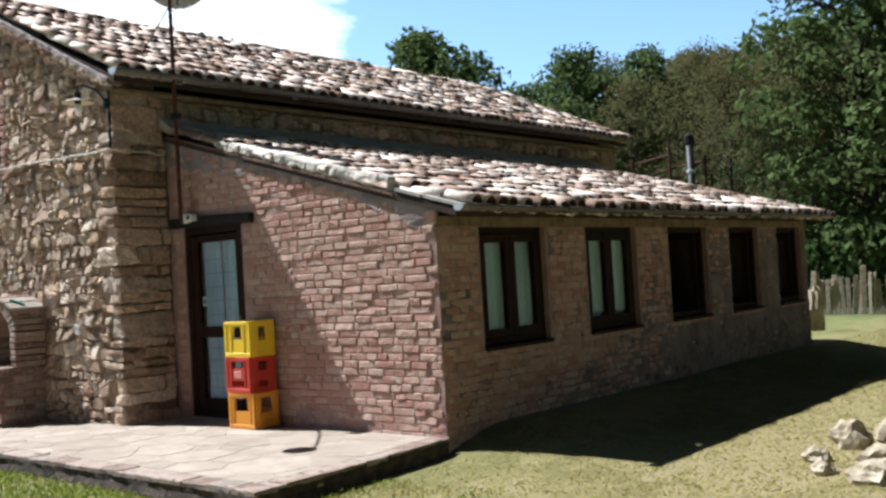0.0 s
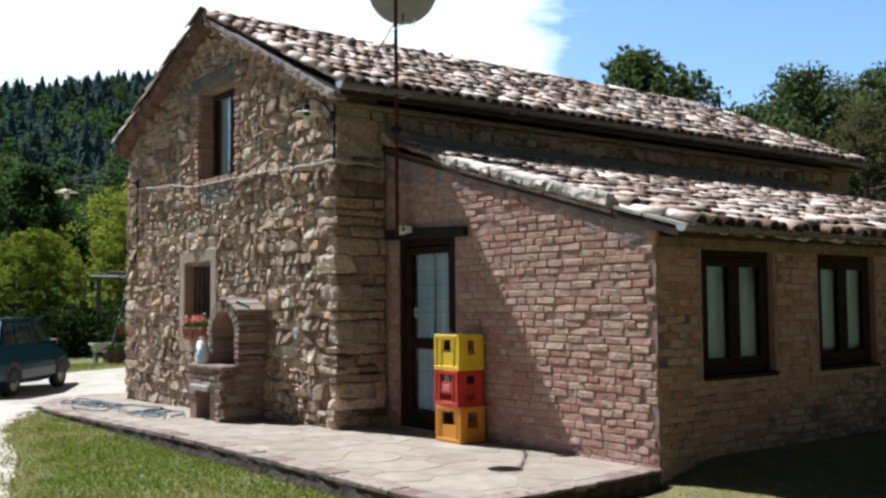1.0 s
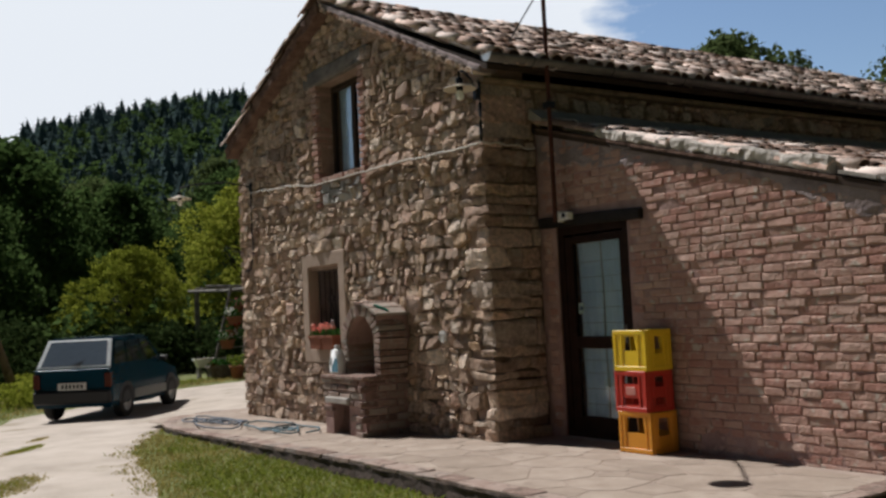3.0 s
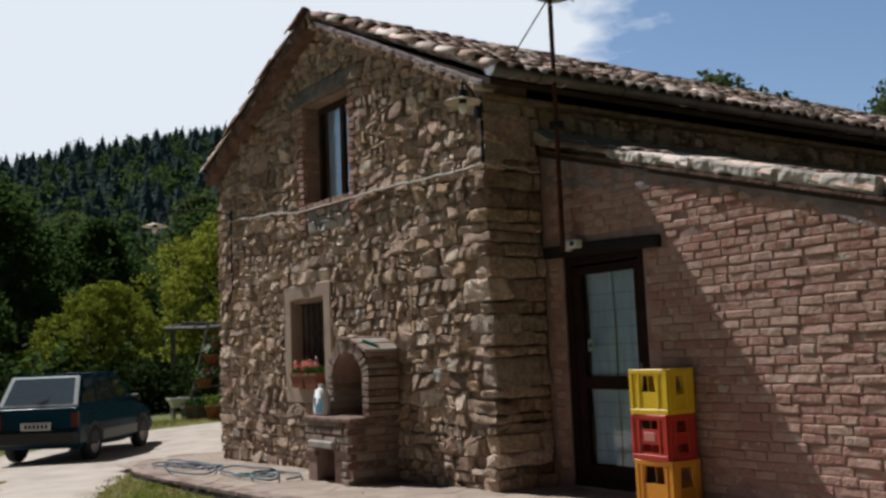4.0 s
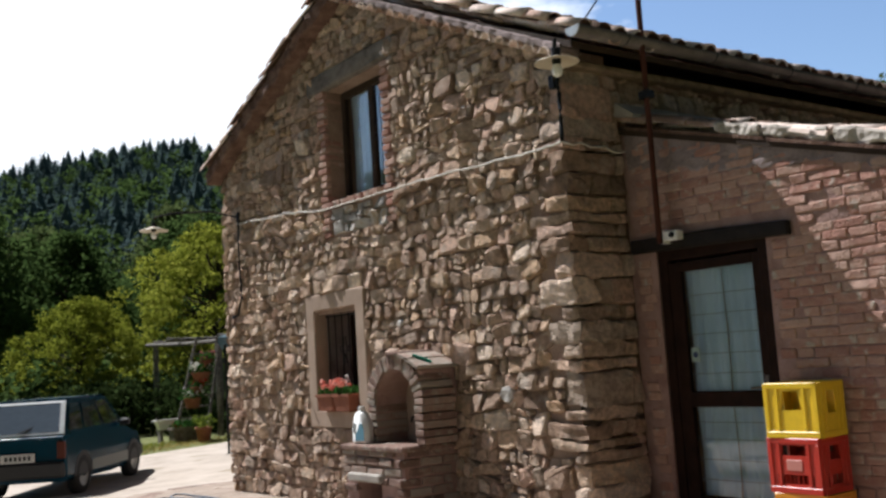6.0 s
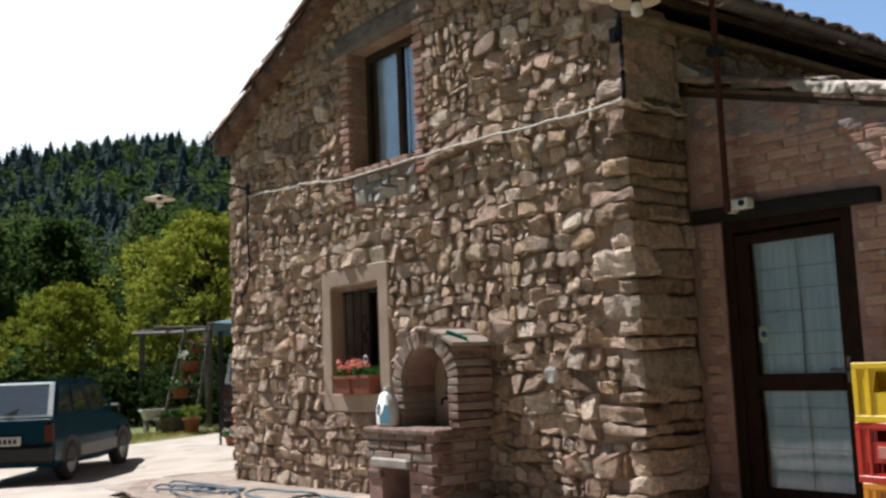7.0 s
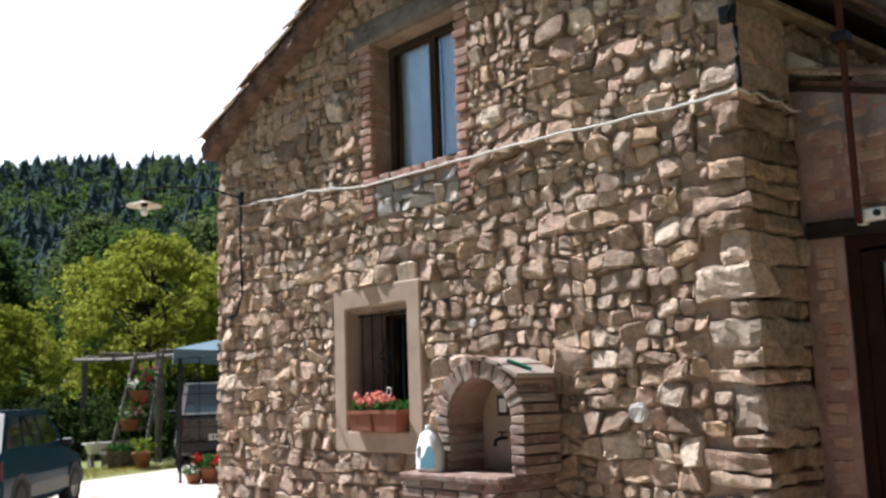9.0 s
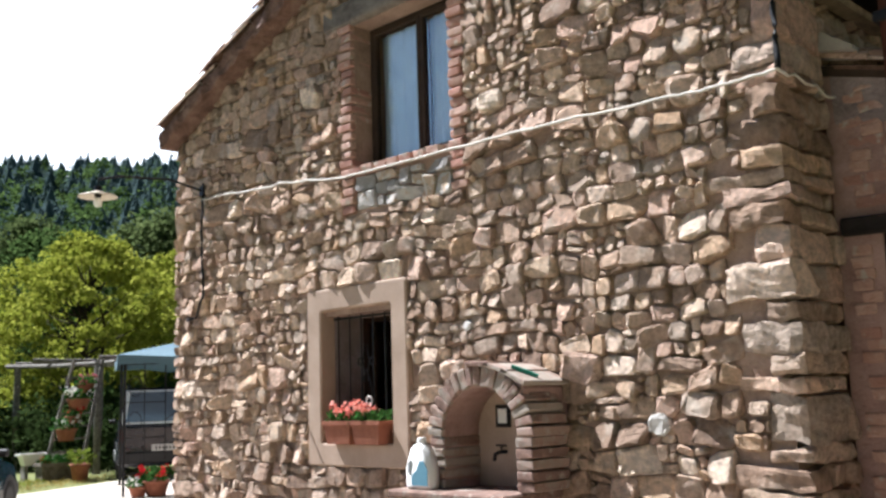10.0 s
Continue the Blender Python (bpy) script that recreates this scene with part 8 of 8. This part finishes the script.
for x, y, s, a in ((8.2, 19.5, 0.9, 90), (3.3, 26, 1.1, 200), (-3.2, 26.5, 0.6, 300), (0.9, 22.5, 1.0, 45), (1.2, 26.5, 1.25, 140), (-10.6, 26.5, 0.84, 255), (-12.4, 28.5, 0.85, 20), (-14.4, 28.5, 0.8, 110), (-8.6, 28, 0.82, 330)):
    tree_copy(tg, x, y, s, a)
# unseen trees across the lawn, added for window reflections and to block sky light
for x, y, s, a in ((26, 6, 0.8, 30), (29, 14, 0.9, 120), (25, 22, 0.9, 200), (31, -3, 0.8, 300)):
    tree_copy(tg, x, y, s, a)

# far woods on the hills, one mass of small crowns each
def woods(name, m, count, seed, r0, r1, az0, az1, hgt, wid, per, size, pointed, label):
    r = np.random.default_rng(seed)
    rr = random.Random(seed)
    cs, rs = [], []
    for _ in range(count):
        az, q = radians(rr.uniform(az0, az1)), math.sqrt(rr.uniform(r0 * r0, r1 * r1))
        x, y = 4 + q * math.sin(az), -3 + q * math.cos(az)
        z = ground_z(x, y)
        h, w = hgt * rr.uniform(0.7, 1.3), wid * rr.uniform(0.7, 1.2)
        n = 9 if pointed else 5
        for k in range(n):
            u = (k + 1.5) / (n + 1.2) if pointed else (k + 0.6) / 5
            ww = w * ((1.0 - u) + 0.05 if pointed else math.sin(math.pi * min(0.97, 0.15 + 0.8 * u)))
            a = rr.uniform(0, 6.28)
            off = 0.12 if pointed else 0.4
            cs.append((x + off * ww * math.cos(a), y + off * ww * math.sin(a), z + h * u))
            rs.append(max(0.12 if pointed else 0.35, ww))
    ob = child(name, quads_mesh(name, leaves_np(cs, rs, per, size, r, 0.9), m), None, label, "stuff")
    ob["category"] = "woods"


def conifers(name, m, count, seed, r0, r1, az0, az1, hgt, wid, per, size, label):
    """A slope of pointed trees: short sprays scattered through slim cones."""
    r = np.random.default_rng(seed)
    az, q = np.radians(r.uniform(az0, az1, count)), np.sqrt(r.uniform(r0 * r0, r1 * r1, count))
    x, y = 4 + q * np.sin(az), -3 + q * np.cos(az)
    z = np.array([ground_z(a, b) for a, b in zip(x, y)])
    h, w = hgt * r.uniform(0.55, 1.25, count), wid * r.uniform(0.75, 1.3, count)
    u = 1 - np.sqrt(r.uniform(0.0005, 0.96, (count, per)))
    ang = r.uniform(0, 2 * np.pi, (count, per))
    rad = w[:, None] * (1 - u) ** 0.8 * r.uniform(0.45, 1.0, (count, per))
    p = np.stack([x[:, None] + rad * np.cos(ang), y[:, None] + rad * np.sin(ang), z[:, None] + h[:, None] * (0.08 + 0.92 * u)], 2).reshape(-1, 3)
    n = len(p)
    out = np.stack([np.cos(ang), np.sin(ang), np.full_like(ang, -0.35)], 2).reshape(-1, 3) + r.normal(0, 0.3, (n, 3))
    out /= np.linalg.norm(out, axis=1)[:, None]
    wide = np.cross(out, r.normal(0, 0.5, (n, 3)) + np.array([0, 0, 1.0]))
    wide /= np.linalg.norm(wide, axis=1)[:, None] + 1e-9
    s = (size * r.uniform(0.6, 1.3, n) * (0.42 + 0.58 * (1 - u.reshape(-1))))[:, None]
    v = np.stack([p - out * s, p - wide * s * 0.5, p + out * s, p + wide * s * 0.5], 1).reshape(-1, 3)
    # a solid heart in each tree, so that no sky shows through
    foot, tip = np.stack([x, y, z], 1), np.stack([x, y, z + h * 0.93], 1)
    side = [foot + np.stack([0.6 * w * math.cos(a), 0.6 * w * math.sin(a), h * 0.12], 1) for a in [k * math.pi / 3 for k in range(6)]]
    hearts = [np.stack([side[k], side[(k + 1) % 6], tip + 0.03, tip - 0.03], 1).reshape(-1, 3) for k in range(6)]
    v = np.concatenate([v] + hearts)
    ob = child(name, quads_mesh(name, v, m), None, label, "stuff")
    ob["category"] = "woods"


conifers("conifer_woods", M["conifer"], 2000, 31, 80, 190, -100, -44, 6.0, 2.9, 190, 0.42, "dark conifer woods covering the hillside")
woods("undergrowth", M["shrub_shade"], 70, 40, 21.5, 29, -106, -84, 1.5, 1.2, 40, 0.11, False, "dark shrubs behind the tarpaulin shelter")
woods("undergrowth", M["leaf_dark"], 150, 36, 28, 36, -88, -50, 1.7, 1.2, 34, 0.13, False, "dark undergrowth below the trees")
woods("undergrowth", M["shrub_shade"], 60, 38, 24.8, 28.5, -80, -58, 1.2, 0.9, 40, 0.1, False, "shrubs behind the pergola, darkened for tree shade")
woods("undergrowth", M["leaf_dark"], 300, 37, 25, 42, -30, 12, 2.4, 1.6, 30, 0.12, False, "dark undergrowth in the open spring wood")
woods("broadleaf_woods", M["leaf_dark"], 900, 32, 48, 150, -105, -44, 5.0, 2.4, 40, 0.27, False, "mixed broadleaf woods on the lower slopes")
woods("broadleaf_woods", M["leaf_olive"], 900, 33, 52, 190, -44, 15, 5.0, 2.4, 36, 0.28, False, "olive spring woods on the hill behind the fence")
woods("broadleaf_woods", M["leaf_dark"], 420, 34, 55, 190, 15, 255, 6.0, 3.0, 10, 0.9, False, "wooded slopes beyond the lawn")


# ---- grass ----
def line_y(pts, x, none=None):
    """Height of a falling line at x."""
    for (xa, ya), (xb, yb) in zip(pts, pts[1:]):
        if xb <= x <= xa:
            return ya + (yb - ya) * (x - xa) / (xb - xa)
    return none


def edge_gap(x, y):
    """How far a place lies inside the lawn from the edge of the drive."""
    return y - line_y(drive_near[5:], x, 9)


def on_lawn(x, y):
    if -5.3 < x < 4.1 and -1.49 < y < 12 or x <= -5.3 and y > line_y(EDGE[::-1][2:9], x, -9):
        return False
    if x < 1.5:
        return edge_gap(x, y) > 0.3 * noise.noise((x * 2.1, y * 1.3, 5)) + 0.2 * noise.noise((x * 7, y * 7, 2)) + 0.12 * noise.noise((x * 61, y * 61, 2))
    return y > -7.5 and (x > 2.3 or y > -3.65 - 1.3 * (x - 1.5))


def on_bank(x, y):
    d = line_y(drive_far[4:], x)
    return d is not None and y < d + 0.15 * noise.noise((x * 1.1, y * 1.1, 2))


def on_strip(x, y):
    """Worn grass between the wheel tracks of the drive."""
    for cx, cy, u, v in ((-4.8, -3.2, 0.62, 0.13), (-1.7, -3.93, 0.75, 0.24), (-0.35, -4.1, 0.5, 0.2), (-6.3, -2.75, 0.4, 0.08)):
        a, b = -0.87 * (x - cx) + 0.49 * (y - cy), 0.49 * (x - cx) + 0.87 * (y - cy)
        if math.hypot(a / u, b / v) < 0.85 + 0.5 * noise.noise((x * 2.6, y * 2.6, 1)) + 0.5 * noise.noise((x * 43, y * 43, 8)):
            return True
    return False


def blades(name, count, box, seed, dry, tall, label, on_lawn=on_lawn, lie=0.5, fade=None):
    r = np.random.default_rng(seed)
    xs, ys = r.uniform(box[0], box[2], count), r.uniform(box[1], box[3], count)
    keep, zs = [], []
    for x, y in zip(xs, ys):
        ok = on_lawn(x, y) and (fade is None or r.random() < smooth01(*fade, x))
        if ok:
            patch = noise.noise((x * 0.7, y * 0.7, 1.0)) + 0.5 * noise.noise((x * 2.3, y * 2.3, 4.0)) + 0.65 * smooth01(2.5, 5.0, x) - 0.1
            if x < 1.5:
                patch += 0.5 * smooth01(0.7, 0.1, edge_gap(x, y))
            ok = (patch > r.normal(0.05, 0.2)) == dry
        keep.append(ok)
        zs.append(ground_z(x, y) if ok else 0)
    k = np.array(keep)
    x, y, z = xs[k], ys[k], np.array(zs)[k]
    n = len(x)
    a = r.uniform(0, 2 * np.pi, n)
    h = tall * r.uniform(0.4, 1.3, n)
    w = 0.0055 * r.uniform(0.6, 1.4, n)
    lean = r.normal(0, lie, (n, 2)) * h[:, None]
    base = np.stack([x, y, z - 0.004], 1)
    off = np.stack([np.cos(a) * w, np.sin(a) * w, 0 * a], 1)
    tip = base + np.stack([lean[:, 0], lean[:, 1], h], 1)
    mid = base + np.stack([lean[:, 0] * 0.35, lean[:, 1] * 0.35, h * 0.6], 1)
    v = np.stack([base - off, base + off, mid + off * 0.7, tip], 1).reshape(-1, 3)
    ob = child(name, quads_mesh(name, v, M["grass_dry"] if dry else M["grass"]), None, label, "stuff")
    ob["category"] = "grass"


M["grass"] = leaf_material("green_lawn_blade", [(0.1094, 0.1487, 0.0218), (0.2046, 0.2423, 0.0397), (0.3008, 0.3232, 0.068)], 0.4)
M["grass_dry"] = leaf_material("dry_lawn_blade", [(0.196, 0.1944, 0.048), (0.336, 0.2851, 0.09), (0.504, 0.4018, 0.168)], 0.35)
blades("grass", 130000, (-7.2, -4.4, 6.4, -0.3), 41, False, 0.042, "short green lawn grass", fade=(6.4, 2.6))
blades("grass", 70000, (-7.2, -4.4, 6.4, -0.3), 42, True, 0.038, "dry straw-coloured lawn grass", fade=(6.4, 2.6))
blades("grass", 110000, (2.4, -3.6, 8.5, 12.0), 43, False, 0.016, "short green lawn grass", lie=1.7, fade=(2.4, 5.5))
blades("grass", 150000, (2.4, -3.6, 8.5, 12.0), 44, True, 0.016, "dry straw-coloured lawn grass", lie=1.7, fade=(2.4, 5.5))
blades("grass", 90000, (-20.0, -9.0, -1.0, 5.5), 45, False, 0.09, "rough green grass beside the drive", on_bank)
blades("grass", 60000, (-20.0, -9.0, -1.0, 5.5), 46, True, 0.08, "dry grass beside the drive", on_bank)
blades("grass", 200000, (-7.5, -4.9, 1.5, -2.5), 47, True, 0.032, "worn grass tufts along the middle of the drive", on_strip)
blades("grass", 120000, (-7.5, -4.9, 1.5, -2.5), 48, False, 0.036, "green tufts along the middle of the drive", on_strip)
